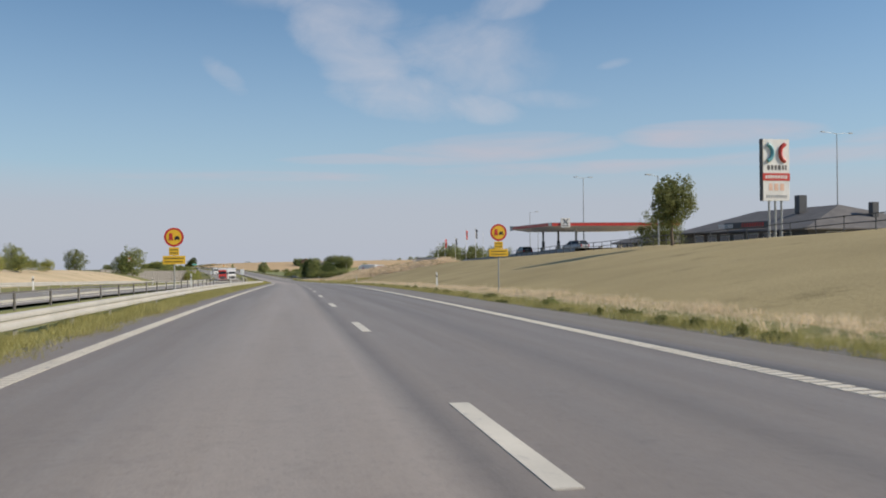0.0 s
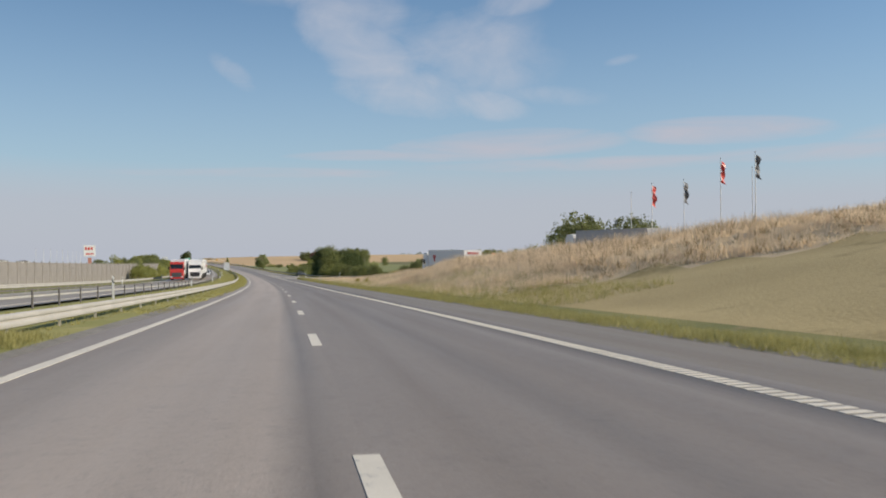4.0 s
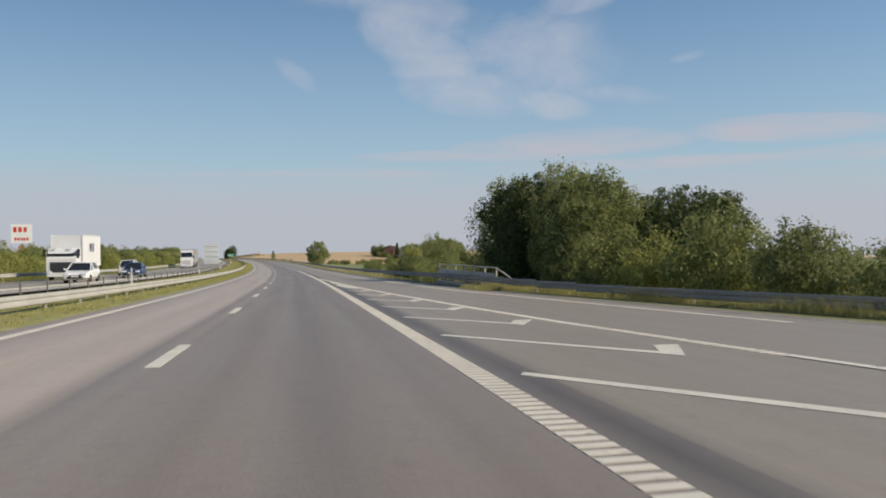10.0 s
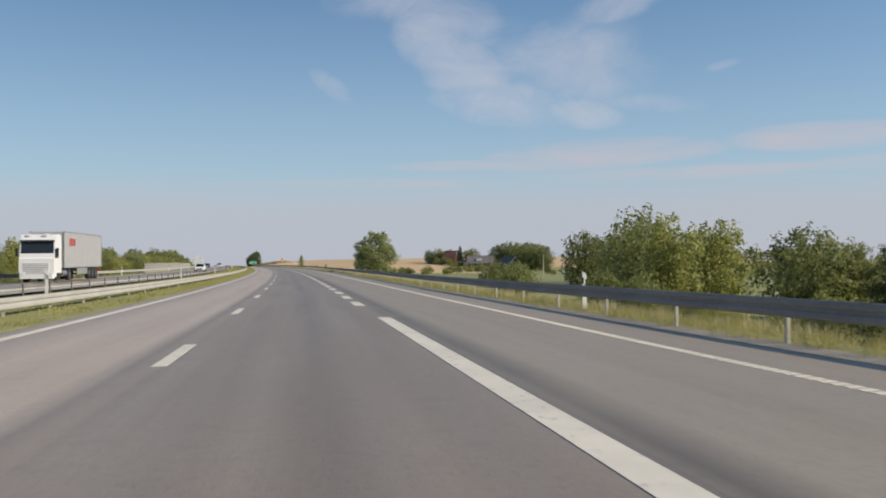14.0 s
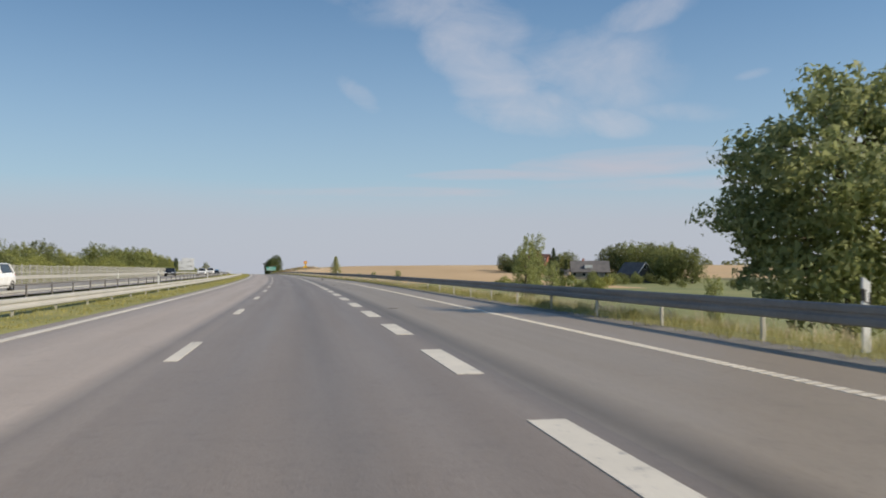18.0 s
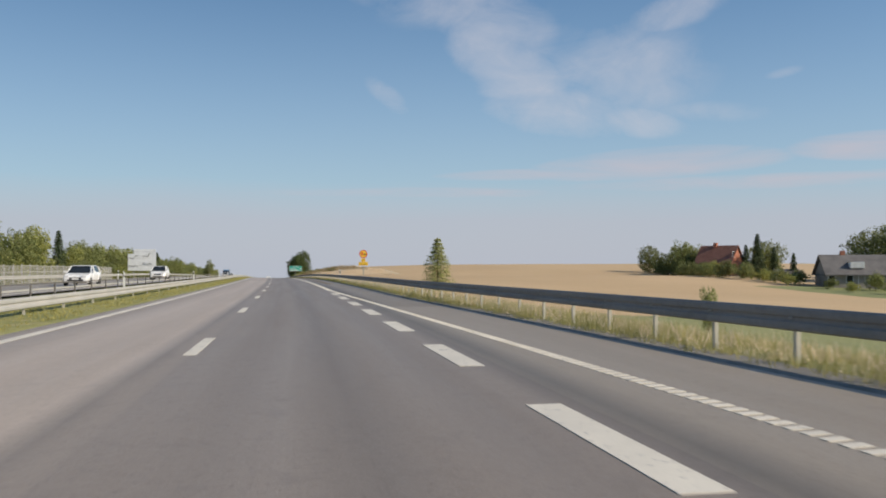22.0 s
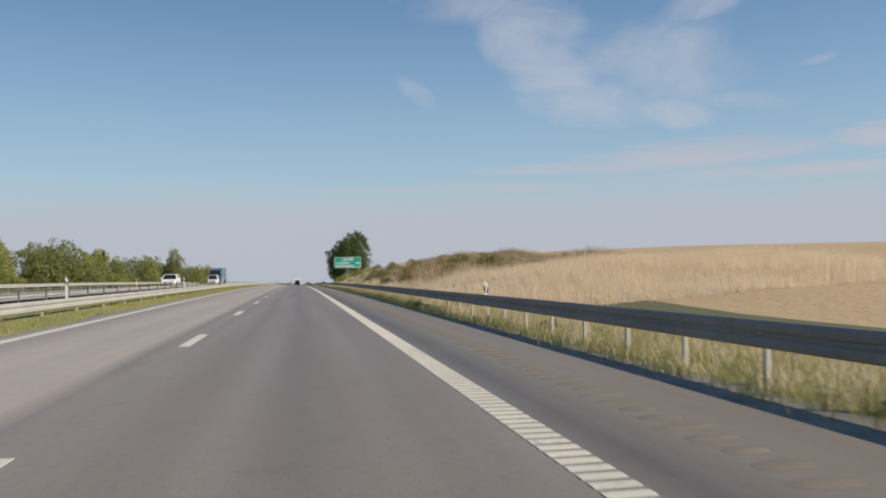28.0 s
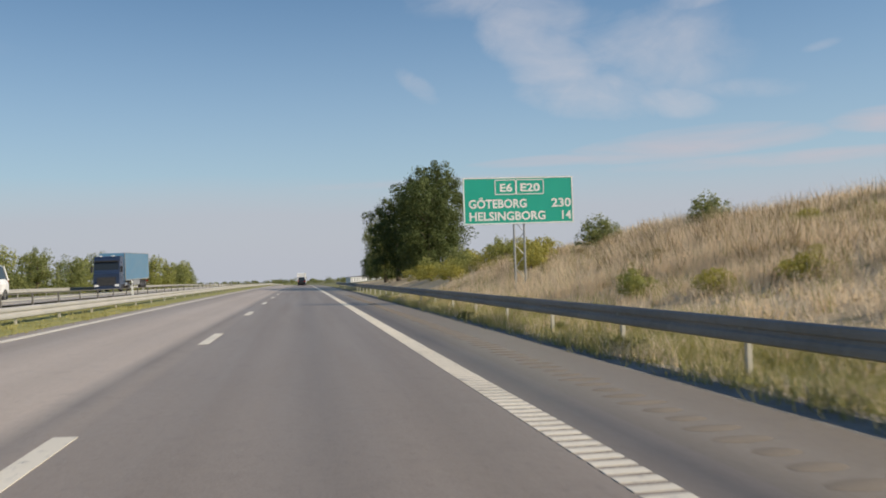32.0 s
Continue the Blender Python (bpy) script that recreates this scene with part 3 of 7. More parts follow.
ground = part("ground", sheet("ground", G, [M_MOWN, M_GREEN, M_DRY, M_WHEAT, M_STRAW, M_FIELD, M_GRAVEL, M_MEDIAN, M_MEADOW], slot))
tagged(ground, "open farmland with mown verges, dry grass banks and ripe wheat", "ground", kind="structure")


def strip(name, s0, s1, edges, mats, label, category, step=3.0, lift=0.0, n=9):
    """A paved strip between two edges, given as functions of the station."""
    s = np.arange(s0, s1 + step / 2, step)
    lo, hi = edges[0](s), edges[1](s)
    k = np.linspace(0, 1, n)[None]
    d = lo[:, None] * (1 - k) + hi[:, None] * k
    ss = np.repeat(s[:, None], n, 1)
    ob = part(name, sheet(name, at(ss, d, lift), mats, uv=np.stack((d, ss), -1)))
    return tagged(ob, label, category, kind="structure")


const = lambda v: (lambda s: np.full_like(np.asarray(s, float), v))
def shoulder_line(s):
    return np.interp(s, (10, 105, 188, 330, 400, 690, 720), (4.6, 5.05, 4.4, 4.4, 3.95, 3.95, 4.4))


road = strip("road", -290, 2600, (lambda s: lane_left(s) - np.interp(s, (120, 220), (0.85, 0.42)), shoulder_line), M_ROAD, "grey worn motorway carriageway with two lanes and a hard shoulder", "road", n=15)
road_opposite = strip("road_opposite", -290, 2600, (const(-20.6), const(-10.8)), M_RAMP, "light grey opposite carriageway of the motorway", "road", lift=0.05)
slip = strip("slip_road", 150, 315, (lambda s: np.maximum(ramp_mid(s) - 3.6, paved_right(s) - 0.01), lambda s: ramp_mid(s) + 3.7), M_RAMP, "light grey slip road that joins the motorway", "road", lift=0.006)
M_SHOULDER = asphalt("brown_grey_asphalt", (0.150, 0.123, 0.092), (0.214, 0.177, 0.135), ((4.3, 0.5, 0.6), (5.6, 0.5, 0.08)))
strip("hard_shoulder", -290, 304, (shoulder_line, paved_right), M_SHOULDER, "brown-grey paving of the hard shoulder", "road")
accel = strip("joining_lane", 304, 691, (shoulder_line, paved_right), M_RAMP, "lighter grey paving of the joining lane", "road")
strip("hard_shoulder", 691, 2600, (shoulder_line, paved_right), M_SHOULDER, "brown-grey paving of the hard shoulder", "road")
# the slip road's own height
for ob in (slip,):
    co = np.empty(len(ob.data.vertices) * 3)
    ob.data.vertices.foreach_get("co", co)
    co = co.reshape(-1, 3)
    n = 9
    ss = np.repeat(np.arange(150, 315 + 1.5, 3.0)[:, None], n, 1).ravel()
    co[:, 2] += np.interp(ss, (150, 200, 240, 270, 300, 400), (3.4, 1.35, 0.95, 0.05, 0, 0))
    ob.data.vertices.foreach_set("co", co.ravel())


# ---------------------------------------------------------------- road markings
def mark(m, s0, s1, d0, d1, d2=None, d3=None, lift=0.005, skew=0.0, step=3.0):
    """A painted bar from s0 to s1; d0..d1 at its start, d2..d3 at its end; 3 mm thick."""
    d2, d3 = (d0 if d2 is None else d2), (d1 if d3 is None else d3)
    k = max(2, int((s1 - s0) / step) + 1)
    u = np.linspace(0, 1, k)
    lo, hi, s = d0 * (1 - u) + d2 * u, d1 * (1 - u) + d3 * u, s0 * (1 - u) + s1 * u
    a, b = at(s, lo, lift), at(s + skew, hi, lift)
    v = np.concatenate((np.stack((a, b), 1).reshape(-1, 3), np.stack((a - (0, 0, 0.006), b - (0, 0, 0.006)), 1).reshape(-1, 3)))
    f = []
    for i in range(k - 1):
        p = 2 * i
        f += [(p, p + 1, p + 3, p + 2), (p + 2 * k, p, p + 2, p + 2 + 2 * k), (p + 1, p + 1 + 2 * k, p + 3 + 2 * k, p + 3)]
    f += [(0, 2 * k, 2 * k + 1, 1), (2 * k - 2, 2 * k - 1, 4 * k - 1, 4 * k - 2)]
    return m.add(v, f)


DASH = 4.36          # station at which a dash of the lane line begins; they repeat every 12 m
for k in range(-2, 130):
    s0 = DASH + 12 * k
    part("lane_dash", mark(Mesh(), s0, s0 + 3, -0.09, 0.09), M_PAINT, road)
for k in range(-2, 130):
    s0 = DASH + 12 * k
    part("lane_dash", mark(Mesh(), s0, s0 + 3, -15.75, -15.58, lift=0.055), M_PAINT, road_opposite)
WIDE = 446.35
for k in range(1, 44):
    s0 = WIDE + 6 * k
    if s0 < 705:
        part("wide_dash", mark(Mesh(), s0, s0 + 3, 3.44, 3.76, lift=0.006), M_PAINT, accel)


def line(name, parent, s0, s1, f, half, step=4.0, lift=0.005):
    m = Mesh()
    s = np.arange(s0, s1 + 0.1, step)
    for a, b in zip(s[:-1], s[1:]):
        mark(m, a, b, float(f(a)) - half, float(f(a)) + half, float(f(b)) - half, float(f(b)) + half, lift)
    return part(name, m, M_PAINT, parent)


BAR_R, BAR_G = 0.128, 0.087        # raised bars of the edge lines, and the gaps between them


def ladder(name, parent, s0, s1, f, half, lift, near=None):
    """An edge line of raised bars; those within the stretch near are pieces of their own."""
    rest = Mesh()
    s = s0
    while s < s1:
        c = float(f(s))
        own = near and near[0] <= s < near[1]
        m = Mesh() if own else rest
        mark(m, s, s + BAR_R, c - half, c + half, lift=lift, skew=0.03)
        if own:
            part("raised_bar", m, M_PAINT, parent)
        s += BAR_R + BAR_G
    if rest.n:
        tagged(part(name, rest, M_PAINT, parent), kind="stuff")


ladder("edge_line_bars", road, -20, 402, lane_right, 0.15, 0.006, (208, 268))
line("edge_line", accel, 402, WIDE + 3, lane_right, 0.16, lift=0.006)
ladder("edge_line_bars", accel, 712, 1010, lane_right, 0.15, 0.006)
line("edge_line", accel, 1010, 2400, lane_right, 0.15, 12, 0.006)
ladder("edge_line_bars", road, -20, 130, lane_left, 0.13, 0.005)
line("edge_line", road, 130, 2400, lane_left, 0.10, 5)
ladder("edge_line_bars", accel, 322, 712, joining_edge, 0.10, 0.006)
ladder("edge_line_bars", accel, 316, 381, joining_inner, 0.13, 0.007)
line("edge_line", accel, 288, 316, joining_inner, 0.10, 2, 0.012)
line("edge_line", road_opposite, -280, 2400, const(-11.7), 0.09, 12, 0.055)
line("edge_line", road_opposite, -280, 2400, const(-19.3), 0.12, 12, 0.055)
# chevrons of the nose between the motorway and the slip road
for k in range(9):
    sl, lo = 309.4 + 5.4 * k, 4.15
    tip = lo
    for _ in range(6):
        tip = float(joining_inner(sl - 1.47 * (tip - lo))) - float(np.interp(sl, (312, 322, 335), (1.8, 1.2, 0.7)))
    if tip - lo < 0.2:
        continue
    s0, w = sl - 1.47 * (tip - lo), 0.45
    m = Mesh()
    for ring in ([(sl, lo), (sl + w * 0.5, lo + 0.1), (s0 + w + 0.15, tip - 0.1), (s0, tip)], [(s0, tip), (s0 + w + 0.15, tip - 0.1), (s0 + 1.5, tip + 0.2), (s0 + 1.55, tip + 0.62)]):
        top = at([p[0] for p in ring], [p[1] for p in ring], 0.007)
        m.add(np.concatenate((top, top - (0, 0, 0.006))), ((0, 1, 2, 3), (0, 4, 5, 1), (1, 5, 6, 2), (2, 6, 7, 3), (3, 7, 4, 0)))
    part("chevron", m, M_PAINT, accel)
nose = Mesh()
gs, gl = (351, 353, 355, 357, 358.4, 359.8, 361.4, 361.8, 365, 369.4), (4.75, 4.4, 4.2, 4.12, 4.1, 4.28, 4.5, 4.16, 4.17, 4.22)
for a, b, la, lb in zip(gs[:-1], gs[1:], gl[:-1], gl[1:]):
    mark(nose, a, b, la, float(joining_inner(a)) - 0.1, lb, float(joining_inner(b)) - 0.1, 0.0065)
part("painted_nose", nose, M_PAINT, accel)
M_TAR = mottled("tar", (0.125, 0.108, 0.088), (0.17, 0.147, 0.118), 4, 0.9, 0, 40, 0.3)
# milled grooves along the hard shoulder
m = Mesh()
for k in range(620):
    s0 = 735 + 0.46 * k
    half = 0.23 + 0.05 * math.sin(k * 1.7)
    ring = [(0.14 * math.cos(q), half * math.sin(q)) for q in np.linspace(0, 2 * math.pi, 12, endpoint=False)]
    pts = [(s0 + u + 0.12 * v, 4.94 + v, 0.001) for u, v in ring] + [(s0 + 0.6 * u + 0.12 * v, 4.94 + 0.75 * v, 0.010) for u, v in ring] + [(s0, 4.94, 0.014)]
    m.add(at(*np.array(pts).T), [(i, 12 + i, 12 + (i + 1) % 12, (i + 1) % 12) for i in range(12)] + [(12 + i, 24, 12 + (i + 1) % 12) for i in range(12)])
tagged(part("rumble_grooves", m, mottled("groove", (0.185, 0.155, 0.121), (0.245, 0.206, 0.162), 3, 0.9, 0, 40, 0.4), accel, smooth=True), kind="stuff")


# ---------------------------------------------------------------- guard rails
def along(s0, s1, f, z):
    """A pose at the middle of a stretch, y along it, with the road's fall and the length of the stretch."""
    p, q = at(s0, f(s0), z), at(s1, f(s1), z)
    y = Vector(q - p)
    length = y.length
    y.normalize()
    x = y.cross(Vector((0, 0, 1))).normalized()
    m = Matrix((x, y, x.cross(y))).transposed().to_4x4()
    m.translation = Vector((p + q) / 2)
    return m, length


def w_beam(length=4.006, flip=1, deep=1.0):
    """A steel beam with two waves, its face towards -x times flip, folded from 6 mm sheet."""
    prof = [(0.0, -0.155), (-0.02, -0.15), (-0.070, -0.13), (-0.078, -0.085), (-0.070, -0.045), (-0.02, -0.018), (-0.02, 0.018), (-0.070, 0.045), (-0.078, 0.085), (-0.070, 0.13), (-0.02, 0.15), (0.0, 0.155)]
    prof = [(x * deep, z) for x, z in prof]
    prof += [(x + 0.006, z) for x, z in reversed(prof)]
    h = length / 2
    return Mesh().loft([[(flip * x, y, z) for x, z in prof] for y in (-h, h)])


def guard_rail(label, s0, s1, f, top, gap, beam, post, lap, z=lambda s: 0.0, extra=None, bolt=None):
    rail = thing("guard_rail", label, "guard rail", stand(s0, float(f(s0))), kind="structure")
    inv = rail.matrix_world.inverted()
    s = s0
    while s < s1:
        m, _ = along(s, s + 4, lambda q: float(f(q)), top + z(s + 2))
        ob = part("beam", beam, None, rail)
        ob.matrix_local = inv @ m
        for extra_mesh, name, drop in extra or ():
            ob = part(name, extra_mesh, None, rail)
            ob.matrix_local = inv @ m @ Matrix.Translation((0, 0, drop))
        k = s
        while k < s + 3.9:
            ob = part("post", post, None, rail)
            ob.matrix_local = inv @ stand(k, float(f(k)) + lap, z(k))
            if bolt:
                ob = part("bolt", bolt, None, rail)
                ob.matrix_local = inv @ stand(k, float(f(k)), z(k) + top)
            k += gap
        s += 4
    return rail


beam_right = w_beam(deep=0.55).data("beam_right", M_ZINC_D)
beam_left = w_beam(flip=-1, deep=0.7).data("beam_left", M_ZINC)
top_rail = Mesh().box((0, 0, 0), (0.05, 4.006, 0.05)).data("top_rail", M_IRON)
low_rail = Mesh().box((-0.05, 0, 0), (0.06, 4.006, 0.08)).data("low_rail", M_ZINC)
bolt_me = Mesh().tube((-0.03, 0, 0.02), (-0.055, 0, 0.02), 0.022, 0.015, 6).data("bolt", M_ZINC)
channel = [(-0.03, -0.036), (0.03, -0.036), (0.03, -0.029), (-0.023, -0.029), (-0.023, 0.029), (0.03, 0.029), (0.03, 0.036), (-0.03, 0.036)]
post_c = Mesh().prism(channel, -0.35, 0.68).data("post", M_POST)
post_low = Mesh().prism(channel, -0.35, 0.42).data("post_low", M_POST)
post_dark = Mesh().box((0, 0, 0.12), (0.06, 0.11, 0.94), bevel=0.01).data("post_dark", M_IRON)
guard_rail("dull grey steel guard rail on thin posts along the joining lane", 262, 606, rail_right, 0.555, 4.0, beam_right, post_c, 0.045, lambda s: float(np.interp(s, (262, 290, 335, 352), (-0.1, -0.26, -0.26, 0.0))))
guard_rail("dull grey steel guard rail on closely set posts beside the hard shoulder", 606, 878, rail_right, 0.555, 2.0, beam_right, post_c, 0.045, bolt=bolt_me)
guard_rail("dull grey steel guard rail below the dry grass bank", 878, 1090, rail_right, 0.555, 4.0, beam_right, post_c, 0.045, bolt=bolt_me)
median_rail = lambda s: np.interp(s, (-80, 90, 250, 1300), (-6.2, -6.2, -5.5, -5.5))
guard_rail("pale galvanised steel guard rail with two waves along the grassy median", -80, 1300, median_rail, 0.325, 4.0, beam_left, post_low, -0.045)
raised = lambda s: float(np.interp(s, (30, 90, 150, 260), (0.02, 0.2, 0.2, 0.02)))
guard_rail("thin two-pipe steel rail on dark posts in the median", -80, 1300, const(-9.85), 0.55, 4.0, top_rail, post_dark, 0.0, raised, ((low_rail, "lower_rail", -0.25),))
guard_rail("pale steel guard rail on the far side of the opposite carriageway", -80, 1300, const(-21.6), 0.5, 4.0, beam_left, post_c, -0.045, lambda s: 0.06)

# dark worn patches on the joining lane
for s, d, w, l in ((615.4, 4.35, 0.5, 0.5), (611.9, 5.0, 0.55, 0.4), (609.8, 4.75, 0.5, 0.35), (609.8, 5.4, 0.5, 0.35), (598, 5.1, 0.6, 0.5), (571, 4.6, 0.4, 0.6), (528, 5.6, 0.5, 0.4)):
    ring = [(s + l * 0.36 * math.cos(a) * (1 + 0.2 * math.sin(3 * a + s)), d + w * 0.4 * math.sin(a) * (1 + 0.15 * math.cos(2 * a + d))) for a in np.linspace(0, 2 * math.pi, 12, endpoint=False)]
    top = at([p[0] for p in ring], [p[1] for p in ring], 0.003)
    part("tar_patch", Mesh().add(np.concatenate((top, top - (0, 0, 0.006))), [tuple(range(11, -1, -1))] + [(i, (i + 1) % 12, 12 + (i + 1) % 12, 12 + i) for i in range(12)]), M_TAR, accel)


# torn scraps of a tyre on the edge line of the joining lane
M_SCRAP = mottled("scrap_rubber", (0.03, 0.028, 0.026), (0.07, 0.062, 0.055), 6, 0.9, 0, 60, 0.5)
for s, d, r, turns in ((642.3, 5.55, 0.055, 1.2), (641.6, 5.6, 0.075, 0.45)):
    scrap = thing("tyre_scrap", "torn dark scrap of tyre rubber on the paving", "debris", stand(s, d, 0.01))
    band = Mesh()
    arc = np.linspace(0, turns * math.pi, 10)
    band.loft([[(r * math.cos(q) * (1 + 0.2 * math.sin(3 * q)) + e * 0.01, r * math.sin(q), h + 0.03 * math.sin(2 * q)) for e, h in ((-1, 0.02), (1, 0.0), (1, 0.07 * turns), (-1, 0.08 * turns))] for q in arc])
    part("tread", band, M_SCRAP, scrap, smooth=True)


# ---------------------------------------------------------------- trees and bushes
M_BARK = mottled("bark", (0.10, 0.075, 0.055), (0.20, 0.16, 0.12), 1.5, 0.9, 0, 14, 0.9, 0.03)
M_BIRCH = mottled("birch_bark", (0.28, 0.27, 0.25), (0.55, 0.53, 0.49), 1.5, 0.8, 0, 9, 0.5, 0.02, spots=((0.05, 0.045, 0.04), 3.0))
M_LEAF = varied("leaves", (0.15, 0.18, 0.057), (0.385, 0.395, 0.155), 0.6, 0.52)
M_LEAF_DARK = varied("dark_leaves", (0.115, 0.14, 0.052), (0.32, 0.33, 0.135), 0.6, 0.5)
M_LEAF_LIGHT = varied("light_leaves", (0.23, 0.255, 0.065), (0.50, 0.49, 0.175), 0.6, 0.52)
M_LEAF_WILLOW = varied("pale_leaves", (0.21, 0.23, 0.085), (0.40, 0.40, 0.17), 0.65, 0.5)
M_NEEDLE = varied("needles", (0.05, 0.075, 0.035), (0.13, 0.16, 0.07), 0.6, 0.3)
rng = np.random.default_rng(7)


def leaf_cloud(pts, out, size, droop=0.0):
    """A four-cornered leaf at every point, facing roughly outwards."""
    n = len(pts)
    nrm = out + rng.normal(0, 0.5, (n, 3))
    nrm /= np.linalg.norm(nrm, axis=1, keepdims=True) + 1e-9
    t = rng.normal(0, 1, (n, 3)) + np.array((0, 0, -droop))
    t -= (t * nrm).sum(1, keepdims=True) * nrm
    t /= np.linalg.norm(t, axis=1, keepdims=True) + 1e-9
    b = np.cross(nrm, t)
    k = size * rng.uniform(0.65, 1.4, (n, 1))
    return np.stack((pts - t * k - b * k * 0.55, pts - t * k * 0.7 + b * k * 0.75, pts + t * k * 1.15), 1).reshape(-1, 3)


def leaf_mesh(name, v, material, corners=3):
    n = len(v) // corners
    me = bpy.data.meshes.new(name)
    me.vertices.add(len(v))
    me.vertices.foreach_set("co", v.astype(np.float32).ravel())
    me.loops.add(corners * n)
    me.loops.foreach_set("vertex_index", np.arange(corners * n, dtype=np.int32))
    me.polygons.add(n)
    me.polygons.foreach_set("loop_start", np.arange(0, corners * n, corners, dtype=np.int32))
    me.materials.append(material)
    me.update(calc_edges=True)
    return me


def unit(n):
    u = rng.normal(0, 1, (n, 3))
    return u / np.linalg.norm(u, axis=1, keepdims=True)


def crown_points(lobes, count, shell=0.55, tufts=16):
    """Points in tufts that sit on round lobes (centre, radii)."""
    w = np.array([r[0] * r[1] + r[1] * r[2] + r[0] * r[2] for _, r in lobes])
    nt = tufts * len(lobes)
    pick = rng.choice(len(lobes), nt, p=w / w.sum())
    c = np.array([c for c, _ in lobes])[pick]
    r = np.array([r for _, r in lobes])[pick]
    u = unit(nt)
    tc = c + u * r * rng.uniform(0.62, 0.98, (nt, 1))
    tr = r * rng.uniform(0.2, 0.42, (nt, 1))
    k = rng.integers(0, nt, count)
    v = unit(count)
    p = tc[k] + v * tr[k] * rng.uniform(0.35, 1.1, (count, 1)) ** 0.7
    inner = rng.random(count) < 0.2
    q = rng.integers(0, nt, count)
    p[inner] = (c[q] + v * r[q] * rng.uniform(shell, 0.95, (count, 1)))[inner]
    return p, 0.55 * u[k] + v


def limbs(height, radius, ends, trunk_top, lean=0.0, n=8):
    m = Mesh()
    prev, pr = Vector((0, 0, -0.3)), radius * 1.35
    steps = 4
    for i in range(1, steps + 1):
        q = Vector((lean * height * (i / steps) ** 2 + 0.04 * height * math.sin(i * 2.1 + radius * 50) * 0.3, 0.02 * height * math.cos(i * 1.7), trunk_top * i / steps))
        r = radius * (1 - 0.62 * i / steps)
        m.tube(prev, q, pr, r, n, caps=i == steps)
        prev, pr = q, r
    for c, rr in ends:
        c = Vector(c)
        start = Vector((0, 0, min(trunk_top * 0.95, max(trunk_top * 0.4, c.z - 0.45 * Vector((c.x, c.y)).length - 0.4))))
        mid = start.lerp(c, 0.55) + Vector((0, 0, 0.12 * (c - start).length))
        m.tube(start, mid, radius * 0.38, radius * 0.22, 5, caps=False)
        m.tube(mid, c, radius * 0.22, radius * 0.06, 5, caps=False)
    return m


def broad_tree(name, label, category, h, w, base, leaves, size, leaf, seed, bark=None, lobes=12, droop=0.0, tall=1.0, lob=1.0):
    """A broad-leaved tree: trunk and limbs, and a crown of lobes with gaps between them."""
    r = random.Random(seed)
    mid, half = (h + base) / 2, (h - base) / 2
    spots = []
    for i in range(lobes):
        u = (i + 0.5) / lobes * 2 - 1
        ang = i * 2.39996 + r.uniform(-0.5, 0.5)
        rad = math.sqrt(max(0.0, 1 - u * u)) * r.uniform(0.4, 0.72) * w / 2
        z = mid + u * half * 0.74
        k = r.uniform(0.24, 0.36) * w * lob * (1.0 if u < 0.4 else 0.82)
        spots.append(((rad * math.cos(ang), rad * math.sin(ang), z), (k, k, min(k * tall * r.uniform(0.75, 1.05), half * 0.8))))
    root = thing(name, label, category)
    part("trunk", limbs(h, max(0.09, h * 0.022), spots, mid + half * 0.3, r.uniform(-0.03, 0.03)), bark or M_BARK, root, smooth=True)
    pts, out = crown_points(spots, leaves)
    part("crown", leaf_mesh("crown", leaf_cloud(pts, out, size, droop), leaf), None, root)
    return root


def shrub(name, label, h, w, leaves, size, leaf, seed, lobes=9):
    r = random.Random(seed)
    spots = []
    for i in range(lobes):
        a = i * 2.39996 + r.uniform(-0.4, 0.4)
        q = math.sqrt((i + 0.5) / lobes)
        z = h * (0.28 + 0.42 * (1 - q) + r.uniform(-0.05, 0.12))
        k = w * r.uniform(0.2, 0.31)
        spots.append(((q * w * 0.34 * math.cos(a), q * w * 0.34 * math.sin(a), z), (k, k, min(h * 0.36, k * r.uniform(0.9, 1.25)))))
    root = thing(name, label, "bush")
    part("stem", limbs(h, 0.06, spots, h * 0.55), M_BARK, root)
    pts, out = crown_points(spots, leaves)
    keep = pts[:, 2] > 0.02 * h
    part("crown", leaf_mesh("crown", leaf_cloud(pts[keep], out[keep], size), leaf), None, root)
    return root


def conifer(name, label, h, w, leaves, size, leaf, seed):
    r = random.Random(seed)
    root = thing(name, label, "tree")
    m = Mesh().tube((0, 0, -0.2), (0, 0, h * 0.97), h * 0.02, 0.01, 7)
    pts, out = [], []
    tiers = int(9 + h)
    for i in range(tiers):
        z = h * (0.06 + 0.92 * i / tiers)
        reach = w / 2 * (1 - i / tiers) ** 0.85 * r.uniform(0.8, 1.12) + 0.08
        for k in range(7):
            a = k * 0.898 + i * 1.3 + r.uniform(-0.2, 0.2)
            tip = Vector((math.cos(a) * reach, math.sin(a) * reach, z - reach * 0.22))
            m.tube((0, 0, z), tip, 0.018, 0.005, 4, caps=False)
            c = max(3, int(leaves / tiers / 7))
            u = rng.uniform(0.15, 1.05, (c, 1))
            p = np.array((0, 0, z)) * (1 - u) + np.array(tip) * u + rng.normal(0, 0.05 + 0.05 * reach, (c, 3))
            pts.append(p)
            out.append(np.repeat([[math.cos(a) * 0.4, math.sin(a) * 0.4, 0.8]], c, 0))
    part("trunk", m, M_BARK, root)
    part("crown", leaf_mesh("crown", leaf_cloud(np.concatenate(pts), np.concatenate(out), size), leaf), None, root)
    return root


